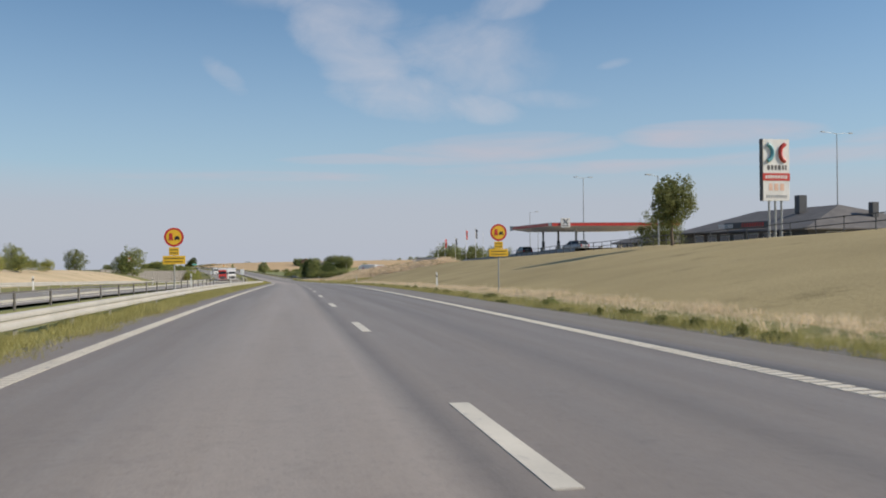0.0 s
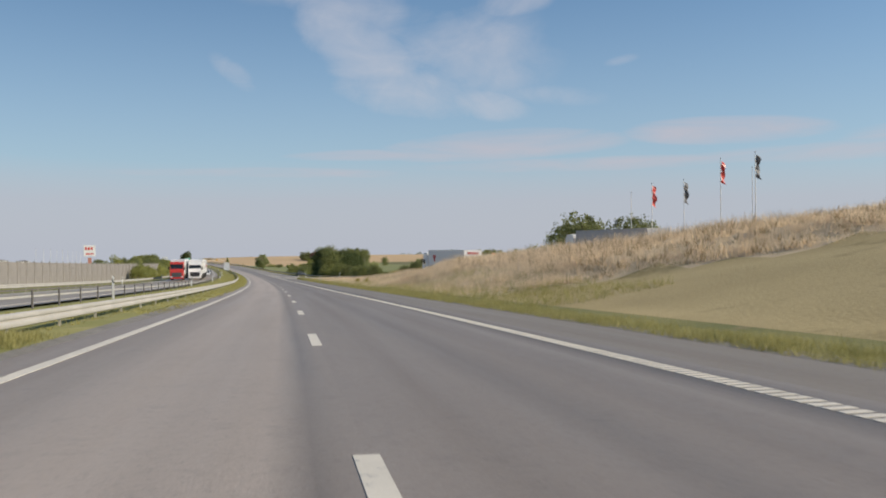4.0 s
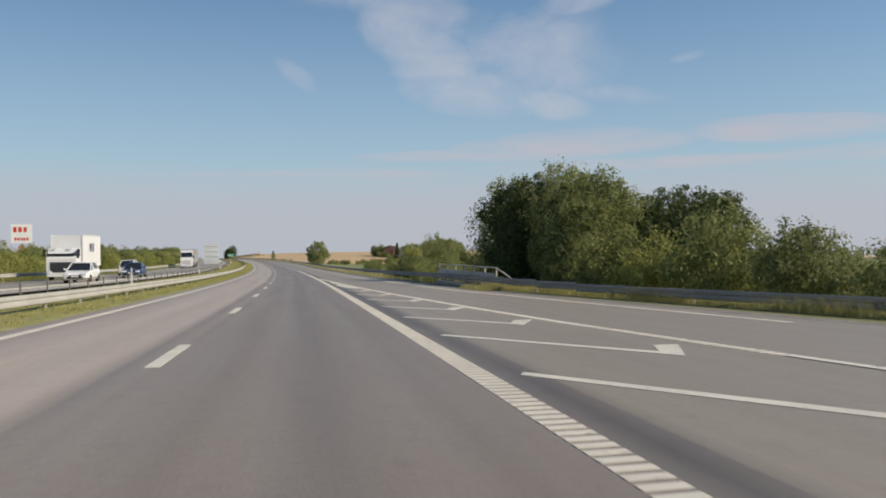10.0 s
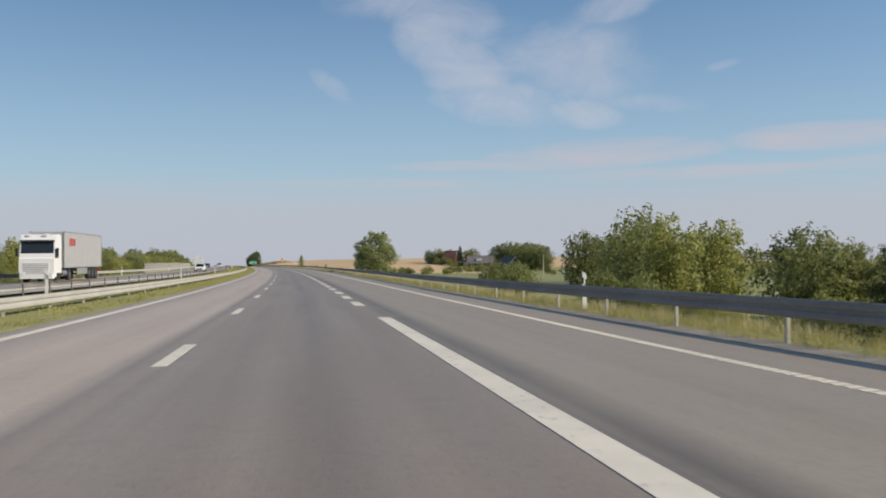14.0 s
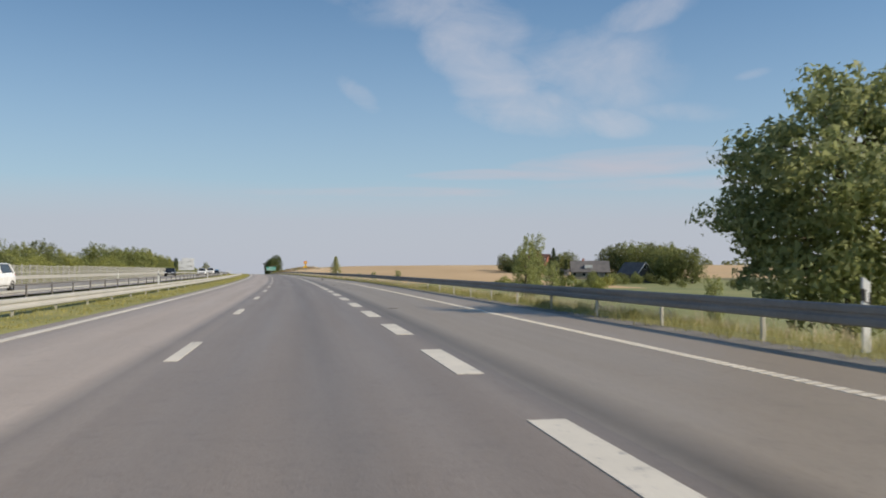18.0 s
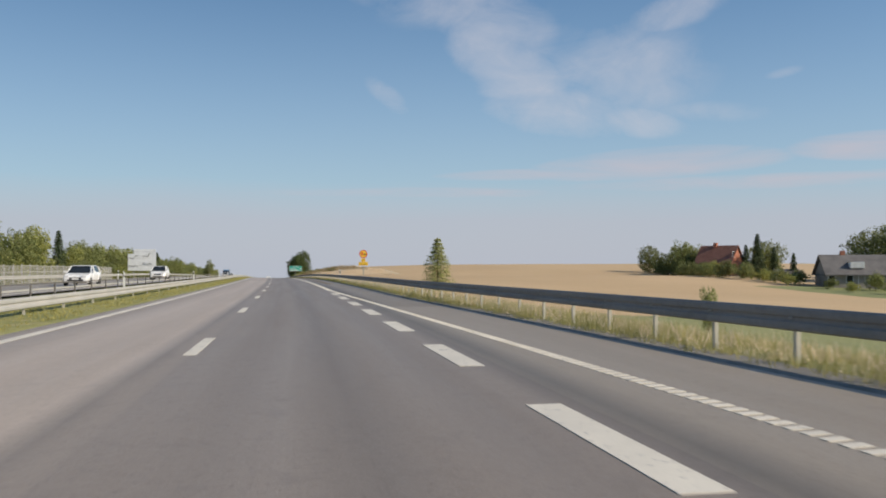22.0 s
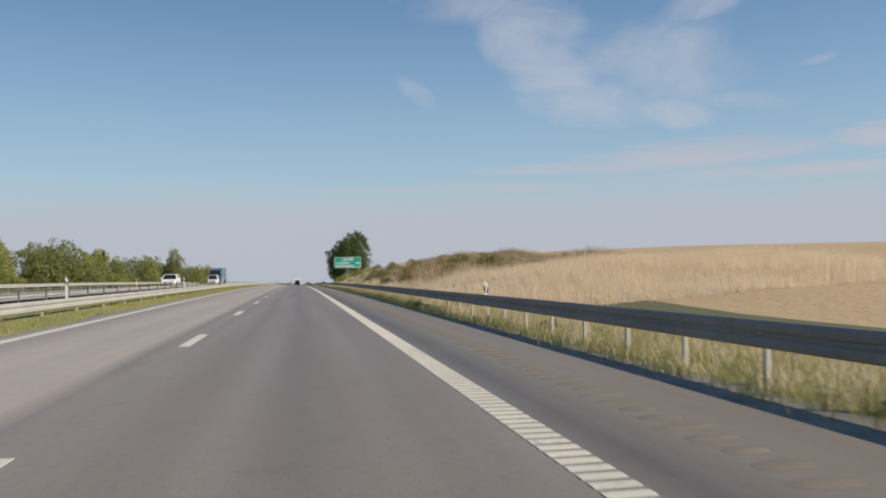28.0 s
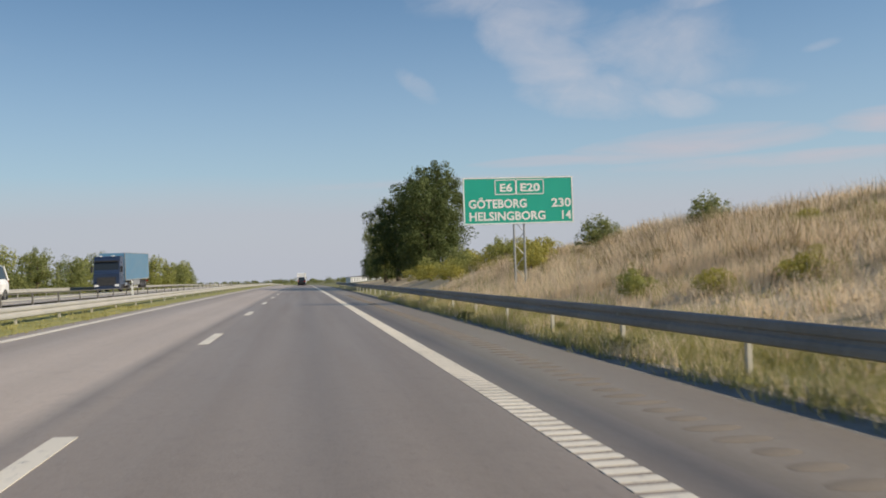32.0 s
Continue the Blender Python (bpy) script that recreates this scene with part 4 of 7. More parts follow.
def plant(proto, s, d, k=1.0, kz=None, turn=None, z=None, sink=0.05):
    """A copy of a plant at its place, or the plant itself if it has not been used."""
    turn = rng.uniform(0, 360) if turn is None else turn
    z = float(ground_z(s, d)) if z is None else z
    m = stand(s, d, z - sink, turn) @ Matrix.Diagonal((k, k, kz or k, 1))
    if not proto.get("used"):
        proto["used"] = 1
        proto.matrix_world = m
        return proto
    ob = copy_thing(proto, stand(s, d, z - sink, turn))
    ob.matrix_world = m
    return ob


tree_far = [broad_tree("tree", "broad round deciduous tree with a dense green crown", "tree", 9, 8.5, 0.3, 4600, 0.19, M_LEAF, 1, lobes=16),
            broad_tree("tree", "broad deciduous tree with a dark green crown", "tree", 9, 7.5, 0.2, 4600, 0.19, M_LEAF_DARK, 2, tall=1.2, lobes=16),
            broad_tree("tree", "deciduous tree with a light green crown", "tree", 9, 6.5, 0.2, 4200, 0.18, M_LEAF_LIGHT, 3, tall=1.3, lobes=15)]
bush_far = [shrub("bush", "dense green bush in a roadside hedge", 4, 5.2, 3000, 0.12, M_LEAF, 11),
            shrub("bush", "dense dark green bush in a roadside hedge", 4, 5.0, 3000, 0.12, M_LEAF_DARK, 12),
            shrub("bush", "light yellow-green bush in a roadside hedge", 4, 4.6, 3000, 0.115, M_LEAF_LIGHT, 13)]
bush_near = [shrub("bush", "tall dense green bush below the road bank", 4, 5.2, 10500, 0.065, M_LEAF, 14, 12),
             shrub("bush", "tall dense dark green bush below the road bank", 4, 5.0, 10500, 0.065, M_LEAF_DARK, 15, 12),
             shrub("bush", "tall dense yellow-green bush below the road bank", 4, 4.8, 10500, 0.064, M_LEAF_LIGHT, 16, 12)]
spruce = conifer("spruce", "dark slim spruce with a pointed top", 10, 4.2, 5200, 0.15, M_NEEDLE, 21)

# by the filling station
plant(broad_tree("tree", "small roadside tree with a round crown on a bare stem", "tree", 5.4, 3.7, 1.7, 12000, 0.075, M_LEAF_DARK, 31, lobes=14, tall=1.1), 62.4, 28.3, 1)
plant(broad_tree("tree", "low wide tree beside the filling station", "tree", 6.0, 7.5, 0.2, 9000, 0.10, M_LEAF_DARK, 32, lobes=14), 117, 52.5, 1.0)
for s, d, k, i in ((252, 50, 1.12, 1), (262, 54, 1.25, 0), (258, 61, 1.2, 1), (272, 57, 1.15, 0), (247, 58, 1.0, 1)):
    plant(tree_far[i], s, d, k)
for s, d, k in ((236, 38, 1.0), (244, 39, 1.1), (229, 40, 0.9)):
    plant(bush_far[0], s, d, k)
plant(tree_far[1], 366, 104, 1.9)
plant(tree_far[0], 374, 110, 1.7)
# hedge beyond the slip road
for i in range(17):
    s = 292 + i * 4.6
    plant(bush_near[i % 3 if i % 5 else 1], s, 37 - 0.075 * (s - 292) + rng.uniform(-1, 1), 0.95 + 0.3 * rng.random(), 0.9 + 0.4 * rng.random())
for i in range(11):
    plant(bush_far[(i * 2) % 3], 300 + i * 9, 62 + rng.uniform(-3, 3), 1.5, 0.95 + 0.3 * rng.random())
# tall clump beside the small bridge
# near_a's leaf colour itself is darkened to carry the clump's shade
near_a = broad_tree("tree", "tall dense roadside tree with a crown darkened as by shade", "tree", 12, 8.0, 0.3, 26000, 0.105, varied("shade_toned_leaves", (0.048, 0.075, 0.023), (0.145, 0.17, 0.055), 0.65, 0.28), 41, lobes=20)
near_b = broad_tree("tree", "tall roadside tree with a sunlit green crown", "tree", 12, 7.0, 0.5, 22000, 0.105, M_LEAF, 42, lobes=20, tall=1.2)
near_c = broad_tree("birch", "tall slender birch with loose hanging twigs", "tree", 13, 5.2, 2.6, 12000, 0.085, M_LEAF_WILLOW, 43, M_BIRCH, 14, 1.2, 1.3)
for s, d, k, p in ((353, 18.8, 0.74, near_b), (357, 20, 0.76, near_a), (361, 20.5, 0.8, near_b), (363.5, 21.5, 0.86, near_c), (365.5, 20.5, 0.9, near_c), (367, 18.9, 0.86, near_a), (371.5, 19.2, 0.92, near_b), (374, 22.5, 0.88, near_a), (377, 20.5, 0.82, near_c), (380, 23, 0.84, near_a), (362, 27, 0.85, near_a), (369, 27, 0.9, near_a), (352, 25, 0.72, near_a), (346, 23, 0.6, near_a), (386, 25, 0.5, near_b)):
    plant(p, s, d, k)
for s, d, k in ((337, 22, 1.0), (341, 20.5, 1.1), (345, 19, 1.05), (349, 18, 1.0), (353, 17.5, 0.9), (332, 23.5, 1.0), (326, 24.5, 0.9), (329, 26, 1.1), (320, 26, 0.95)):
    plant(bush_near[int(rng.integers(0, 3))], s, d, k, k * (1.0 + 0.3 * rng.random()))
# hedge under the embankment
for i in range(14):
    s = 391 + i * 3.2
    plant(bush_near[(i * 7) % 3], s, 20 + 3.5 * rng.random(), 1.2 + 0.25 * rng.random(), (0.9 if i < 6 else 1.15) + 0.3 * rng.random())
for s, d, k, kz in ((438, 24, 1.0, 0.9), (443, 23, 1.0, 0.8), (448, 25, 1.1, 0.9), (453, 22.5, 1.1, 0.8), (458, 23.5, 1.1, 0.85), (463, 26, 1.0, 0.7), (469, 25, 0.9, 0.62), (476, 26.5, 0.9, 0.6), (484, 27.5, 0.8, 0.6), (456, 29, 1.2, 1.1), (447, 29, 1.1, 1.0)):
    plant(bush_near[int(rng.integers(0, 3))], s, d, k, kz)
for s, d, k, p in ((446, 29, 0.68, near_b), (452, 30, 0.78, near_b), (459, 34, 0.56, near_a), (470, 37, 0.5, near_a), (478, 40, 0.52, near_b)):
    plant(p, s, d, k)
for i in range(16):
    s = 400 + i * 6.5
    plant(tree_far[i % 3], s, 36 + 7 * rng.random(), 0.66 + 0.22 * rng.random())
for s, d, k, i in ((498, 32.5, 0.82, 0), (505, 37, 0.85, 1), (520, 43, 1.1, 0), (531, 40, 0.85, 1), (545, 48, 0.8, 1), (553, 56, 0.95, 0), (486, 30, 0.85, 2)):
    plant(tree_far[i], s, d, k)
for s, d in ((508, 24), (516, 27), (536, 29), (549, 36), (480, 25), (492, 27)):
    plant(bush_far[0], s, d, 0.9)
# lone tree beside the joining lane
plant(broad_tree("tree", "lone roadside tree with large pale green leaves", "tree", 8.6, 8.6, 0.1, 25000, 0.10, varied("broad_leaves", (0.20, 0.24, 0.09), (0.47, 0.49, 0.24), 0.5, 0.55), 51, lobes=40, tall=0.8, lob=0.55), 565.5, 16.4, 0.94)
slim = broad_tree("tree", "slim young tree with loose pale green foliage", "tree", 5.6, 2.5, 0.3, 7000, 0.055, varied("willow_leaves", (0.25, 0.28, 0.10), (0.45, 0.46, 0.20), 0.6, 0.5), 52, lobes=16, tall=1.8, droop=1.2, lob=0.75)
for s, d, k in ((602, 18.2, 0.9), (600.2, 17.2, 0.72), (606, 21, 0.6), (575, 17.5, 0.4), (536, 14.2, 0.38)):
    plant(slim, s, d, k)
plant(conifer("young_larch", "young feathery larch beside the guard rail", 5.6, 4.0, 15000, 0.05, varied("larch_needles", (0.30, 0.33, 0.12), (0.55, 0.55, 0.25), 0.6, 0.55), 61), 746.5, 16.3, 1.0)
for s, d, k in ((640, 14, 0.35), (655, 13, 0.3), (690, 15, 0.3)):
    plant(slim, s, d, k)
# farm
for s, d, k, i in ((852, 101, 0.72, 1), (858, 100, 0.7, 0), (839, 113, 0.9, 1), (806, 119, 1.3, 1), (799, 121, 1.3, 0), (812, 117, 1.15, 1), (792, 123, 1.2, 1), (786, 122, 1.1, 0), (870, 108, 0.75, 1), (861, 106, 0.8, 0), (853, 99, 0.6, 1), (838, 110, 0.8, 0), (819, 128, 1.2, 0), (808, 131, 1.3, 1), (800, 134, 1.15, 0), (812, 138, 1.2, 1), (783, 124, 1.2, 1), (777, 121, 1.3, 0), (772, 125, 1.2, 1), (735, 131, 0.7, 0), (700, 150, 0.7, 1), (706, 148, 0.6, 0), (612, 118, 0.45, 1)):
    plant(tree_far[i], s, d, k)
for s, d, k, i in ((855, 96, 0.8, 1), (846, 95, 0.7, 0), (836, 96, 0.75, 2), (826, 95, 0.8, 1), (815, 97, 0.6, 0), (779, 96, 0.7, 0), (770, 94, 0.6, 1), (764, 97, 0.7, 0), (755, 95, 0.55, 0), (742, 99, 0.7, 1), (727, 96, 0.5, 0), (784, 92, 0.5, 2), (716, 103, 0.7, 1), (700, 99, 0.5, 0), (808, 95, 0.75, 0), (802, 93, 0.6, 2), (793, 95, 0.55, 1), (790, 101, 0.8, 0), (776, 104, 0.9, 1), (842, 98, 0.9, 1), (862, 98, 0.9, 0), (868, 101, 0.8, 1), (850, 97, 1.0, 0), (842, 95, 0.95, 1), (835, 96, 0.95, 2), (827, 95, 1.05, 1), (832, 93, 0.8, 0), (820, 95, 0.9, 0), (804, 96, 0.8, 1), (812, 94, 0.7, 2)):
    plant(bush_far[i], s, d, k)
for s, d, k, i in ((869.5, 98, 0.8, 1), (853, 98.5, 0.9, 0), (858, 96, 0.6, 1)):
    plant(tree_far[i], s, d, k)
for s, d, k, i in ((775, 108, 0.85, 0), (779, 104, 0.8, 2), (774.5, 112, 0.9, 1), (770, 106, 0.75, 0), (783, 105, 0.6, 1)):
    plant(bush_far[i], s, d, k)
for s, d, k in ((828, 103, 1.0), (834, 104, 0.75), (819, 101, 0.7), (814, 102, 0.6)):
    plant(spruce, s, d, k)
for s, d, k, i in ((648, 30, 0.42, 0), (655, 34, 0.55, 2), (661, 37, 0.5, 0), (667, 34, 0.6, 2), (672, 40, 0.6, 1), (679, 43, 0.55, 0), (664, 45, 0.6, 2), (690, 52, 0.7, 0), (683, 56, 0.7, 2), (700, 62, 0.75, 1), (712, 68, 0.7, 0), (725, 76, 0.8, 2), (737, 83, 0.7, 1), (748, 88, 0.8, 0), (640, 36, 0.5, 1)):
    plant(bush_far[i], s, d, k)
plant(bush_far[1], 1082, 62, 0.8)
plant(bush_far[1], 1088, 64, 0.9)
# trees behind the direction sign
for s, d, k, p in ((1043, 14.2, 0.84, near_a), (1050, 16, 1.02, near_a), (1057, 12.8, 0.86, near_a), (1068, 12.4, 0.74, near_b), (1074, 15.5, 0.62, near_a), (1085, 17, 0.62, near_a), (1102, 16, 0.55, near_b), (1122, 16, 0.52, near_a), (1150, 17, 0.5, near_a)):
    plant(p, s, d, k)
for s, d, k, i in ((1012, 14.5, 0.5, 2), (1018, 12.8, 0.45, 2), (1026, 14, 0.5, 0), (1034, 13, 0.5, 2), (1002, 17, 0.45, 0), (994, 19, 0.4, 0), (984, 21, 0.4, 2), (1066, 13.5, 0.4, 0), (982, 10.6, 0.24, 2)):
    plant(bush_far[i], s, d, k)

# the other side of the motorway
for s, d, k, i in ((98, -33, 0.55, 2), (103, -35, 0.65, 2), (108, -33, 0.55, 0), (92, -34, 0.65, 2), (85, -33, 0.6, 2), (114, -35, 0.55, 2), (78, -35, 0.7, 0), (119, -33, 0.45, 2), (124, -36, 0.4, 0), (70, -34, 0.7, 2)):
    plant(bush_near[i], s, d, k)
for s, d, k, i in ((176, -31, 0.62, 0), (182, -34, 0.5, 1), (168, -40, 0.5, 1), (150, -46, 0.5, 0), (133, -52, 0.45, 1)):
    plant(tree_far[i], s, d, k)
for i in range(58):
    s = 352 + i * 6.6
    plant(bush_near[(2, 0, 2, 2, 1)[i % 5]], s, -30.5 + rng.uniform(-1.5, 1.5), 1.05 + 0.25 * rng.random(), 0.95 + 0.35 * rng.random())
for i in range(24):
    plant(tree_far[(2, 0, 1)[i % 3]], 380 + i * 14, -42 + rng.uniform(-4, 4), 0.55 + 0.2 * rng.random())
for i in range(74):
    s = 735 + i * 3.6
    if 1000 < s:
        break
    plant((bush_far[0], tree_far[2], tree_far[0], tree_far[2], tree_far[0], spruce)[int(rng.integers(0, 6))], s, -34 + rng.uniform(-3, 3), 0.58 + 0.22 * rng.random())
for i in range(40):
    s = 742 + i * 8.2
    plant(bush_far[int(rng.integers(0, 3))], s, -30 + rng.uniform(-1, 1), 0.6 + 0.2 * rng.random())
plant(near_c, 1020, -22.9, 0.62)
plant(near_b, 1021.5, -23.6, 0.5)
for i in range(40):
    plant((tree_far[2], bush_far[0], tree_far[0], bush_far[2])[i % 4], 1000 + i * 5.5, -33 + rng.uniform(-3, 3), 0.6 + 0.2 * rng.random())
# far woods and clumps
for s, d, k, i in ((1640, 175, 1.7, 1), (1648, 182, 1.8, 0), (1655, 170, 1.6, 1), (1500, -70, 1.4, 1), (1515, -75, 1.5, 0), (900, -160, 1.3, 0), (940, -190, 1.5, 1)):
    plant(tree_far[i], s, d, k)


def wood(s0, s1, d0, d1, count, h, seed):
    """A far belt of trees: many small clumps of leaves with an uneven top."""
    r = np.random.default_rng(seed)
    out = []
    for _ in range(count):
        s, d = r.uniform(s0, s1), r.uniform(d0, d1)
        hh = h * r.uniform(0.6, 1.15)
        base = at(s, d, 0.0)
        base[2] = min(base[2], -22.0 - 0.018 * max(s - 300, 0)) if abs(d) > 420 else base[2] + float(ground_z(s, d)) - 1.0
        n = 70
        u = r.normal(0, 1, (n, 3))
        u /= np.linalg.norm(u, axis=1, keepdims=True)
        p = base + np.array((0, 0, hh * 0.55)) + u * np.array((hh * 0.55, hh * 0.55, hh * 0.5)) * r.uniform(0.6, 1, (n, 1))
        out.append(leaf_cloud(p, u, hh * 0.11))
    ob = part("far_wood", leaf_mesh("far_wood", np.concatenate(out), M_LEAF_DARK), None)
    return tagged(ob, "distant belt of dark green trees along the horizon", "trees", kind="stuff")


wood(1300, 2600, 420, 900, 260, 12, 1)
wood(300, 1200, 560, 900, 220, 12, 2)
wood(1400, 3200, -700, -150, 260, 12, 3)
wood(500, 1400, -600, -330, 200, 11, 4)
wood(500, 1080, 260, 420, 300, 5.5, 6)
wood(640, 780, 190, 260, 150, 4.2, 7)
wood(480, 640, 330, 420, 150, 5, 8)
wood(2600, 3800, -300, 500, 220, 13, 5)


# ---------------------------------------------------------------- grass
def blades(name, label, boxes, material, seed, width=0.0048, k=9):
    """Tufts of bent blades. boxes: station from, to, inner and outer offset from the paved edge (or plain offset), tufts, height."""
    r = np.random.default_rng(seed)
    V = []
    for s0, s1, o0, o1, n, h, side in boxes:
        s = r.uniform(s0, s1, n)
        o = o0 + (o1 - o0) * r.random(n) ** (0.75 if h > 0.5 else 1.0)
        d = o + paved_right(s) if side > 0 else o
        on_ramp = (np.abs(d - ramp_mid(s)) < 4.2) & (s > 150) & (s < 345) & (side > 0)
        on_ramp |= (s < 172 - 0.95 * d) & (s > 120) & (h > 0.5)
        s, d = s[~on_ramp], d[~on_ramp]
        root = at(s, d, ground_z(s, d))
        root = np.repeat(root, k, 0) + np.concatenate((r.normal(0, 0.07 + 0.12 * h, (len(s) * k, 2)), np.zeros((len(s) * k, 1))), 1)
        m = len(root)
        hh = h * r.uniform(0.45, 1.2, (m, 1)) * np.repeat(0.65 + 0.7 * (0.5 + 0.5 * np.sin(s * 0.9 + d * 1.7)), k)[:, None]
        hh *= np.repeat(np.clip(0.4 + 0.25 * (o[~on_ramp] - o0), 0.4, 1.0) * (0.8 + 0.3 * np.sin(s * 0.23 + 1.3 * np.sin(d * 0.6))), k)[:, None] if h > 0.5 else 1.0
        a = r.uniform(0, 2 * np.pi, m)
        side_v = np.stack((np.cos(a), np.sin(a), np.zeros(m)), -1) * width * (1 + h)
        lean = np.stack((r.normal(0, 0.28, m), r.normal(0, 0.28, m), np.ones(m)), -1)
        tip = root + lean * hh * np.array((1.3, 1.3, 1.0))
        V.append(np.stack((root - side_v, root + side_v, tip), 1).reshape(-1, 3))
    ob = part(name, leaf_mesh(name, np.concatenate(V), material), None)
    return tagged(ob, label, "grass", kind="stuff")


M_BLADE_DRY = varied("dry_blades", (0.70, 0.56, 0.385), (0.95, 0.81, 0.61), 0.85, 0.55)
M_BLADE_GREEN = varied("green_blades", (0.25, 0.245, 0.075), (0.54, 0.485, 0.215), 0.8, 0.45)
M_BLADE_BROWN = varied("brown_weeds", (0.24, 0.18, 0.10), (0.48, 0.37, 0.22), 0.85, 0.3)
blades("dry_grass", "tall dry straw-coloured grass on the verge banks",
       ((-10, 130, 1.0, 3.4, 4200, 0.2, 1), (140, 200, 2.2, 22, 14000, 0.66, 1), (195, 300, 1.6, 14, 22000, 0.56, 1), (868, 1010, 2.6, 24, 26000, 0.66, 1), (868, 1010, 0.5, 3.4, 5000, 0.26, 1), (952, 1012, 2.8, 22, 12000, 0.72, 1), (690, 880, 0.8, 5, 8000, 0.28, 1), (440, 600, 2.0, 6, 2500, 0.4, 1), (600, 690, 0.8, 5, 3500, 0.26, 1), (300, 350, 6, 12, 1200, 0.35, 1)), M_BLADE_DRY, 1, 0.0055, 9)
blades("green_grass", "short uneven green grass along the verges",
       ((150, 300, 1.2, 7.0, 7000, 0.32, 1), (262, 322, 0.5, 9.0, 4500, 0.28, 1), (-10, 300, 0.15, 1.5, 16000, 0.19, 1), (380, 600, 0.5, 3.2, 6500, 0.28, 1), (600, 690, 0.4, 4.5, 7000, 0.24, 1), (690, 880, 0.3, 4.5, 15000, 0.24, 1), (870, 1010, 0.3, 3.6, 14000, 0.27, 1), (925, 1010, 4, 18, 4000, 0.5, 1), (-10, 140, -6.5, -4.95, 9000, 0.2, -1), (300, 350, 0.2, 2.2, 5200, 0.34, 1), (300, 350, 1.5, 8, 2500, 0.3, 1)), M_BLADE_GREEN, 2)
blades("median_grass", "short dry yellow-green grass in the median",
       ((140, 1000, -9.5, -5.6, 18000, 0.09, -1), (150, 1000, -5.5, -3.95, 12000, 0.08, -1)), varied("median_blades", (0.28, 0.27, 0.075), (0.50, 0.44, 0.17), 0.8, 0.3), 4, 0.010, 6)
blades("brown_weeds", "tall brown seeding weeds on the bank",
       ((905, 968, 5, 22, 5200, 0.85, 1), (968, 1010, 5, 20, 2400, 0.75, 1), (195, 255, 3.5, 11, 450, 0.7, 1), (145, 195, 6, 20, 1200, 0.7, 1)), M_BLADE_BROWN, 3, 0.014)
# low bushes on the bank
olive = [shrub("bush", "low olive-green bush on the dry bank", 1.6, 2.4, 2600, 0.055, varied("olive_leaves", (0.21, 0.205, 0.07), (0.39, 0.35, 0.14), 0.6, 0.5), 71, 8),
         shrub("bush", "low brownish bush on the dry bank", 1.5, 2.2, 2200, 0.05, varied("brownish_leaves", (0.29, 0.23, 0.11), (0.46, 0.37, 0.19), 0.7, 0.5), 72, 8)]
yellowish = shrub("bush", "low bright yellow-green bush on the dry bank", 1.3, 2.4, 2400, 0.05, varied("yellow_leaves", (0.33, 0.31, 0.07), (0.52, 0.47, 0.13), 0.6, 0.5), 74, 8)
for i in range(58):
    s = 908 + 104 * rng.random()
    if s < 968:
        plant(olive[int(rng.random() < 0.55)], s, float(paved_right(s)) + 5 + 13 * rng.random(), 0.5 + 0.55 * rng.random())
    else:
        plant((yellowish, olive[1], olive[0])[i % 3], s, float(paved_right(s)) + 6 + 12 * rng.random(), 0.25 + 0.25 * rng.random())
for s, d, k in ((1001, 13, 0.9), (1006, 14.5, 1.1), (1012, 13, 1.0), (1017, 15, 1.2), (979, 11.3, 0.5), (1022, 13, 1.1), (1028, 14.5, 1.2), (1016, 11.6, 1.0), (1026, 11.8, 1.1), (1034, 12, 1.2), (1032, 16, 1.3), (1020, 17.5, 1.2), (1011, 16.5, 1.0)):
    plant(yellowish, s, d, k)
# dark clumps of weeds at the paving's edge
clump = shrub("weed", "dark green clump of weeds at the edge of the paving", 0.45, 0.8, 700, 0.03, varied("weed_leaves", (0.10, 0.12, 0.035), (0.27, 0.27, 0.10), 0.7, 0.4), 75, 6)
for s0, s1, n, o in ((4, 100, 40, 1.0), (184, 262, 34, 0.8), (264, 300, 10, 0.8), (500, 600, 16, 1.4), (690, 870, 8, 1.2), (872, 985, 40, 1.3)):
    for _ in range(n):
        s = s0 + (s1 - s0) * rng.random()
        k = 0.55 if 184 < s < 262 else 1.0
        plant(clump, s, float(paved_right(s)) + o * (0.3 + 0.9 * rng.random()), k * (0.3 + 0.5 * rng.random()), k * (0.3 + 0.55 * rng.random()))
# yellow-flowered weeds in the dry grass
ragwort = shrub("weed", "tall weed with yellow flowers in dry grass", 0.95, 0.6, 700, 0.028, varied("yellow_flowers", (0.24, 0.24, 0.06), (0.55, 0.42, 0.08), 0.8, 0.4), 77, 6)
for s, d, k in ((233, 10.5, 0.9), (234.5, 12.2, 1.0), (238, 11.2, 0.8), (224, 9.6, 1.0), (222.8, 10.3, 0.8), (217, 9.8, 0.8), (228, 12.5, 0.9), (243, 13, 0.8)):
    plant(ragwort, s, d, k, k)
# yellow-flowered weeds under the guard rail
weed = shrub("weed", "green weed with yellow flowers under the guard rail", 0.6, 0.7, 900, 0.03, M_LEAF, 73, 6)
for s, d in ((879, 7.5), (880.2, 7.9), (897, 7.3), (915, 7.7), (860, 7.6), (26.6, 6.9), (27.6, 7.3)):
    plant(weed, s, d, 0.8 + 0.4 * rng.random(), 0.6)


# ---------------------------------------------------------------- signs, posts, masts
def flat(name, c, rough=0.45, metal=0.0, d=0.12):
    return mottled(name, tuple(x * (1 - d) for x in c), tuple(min(1, x * (1 + d)) for x in c), 1.5, rough, metal, 18, 0.04, 0.002)


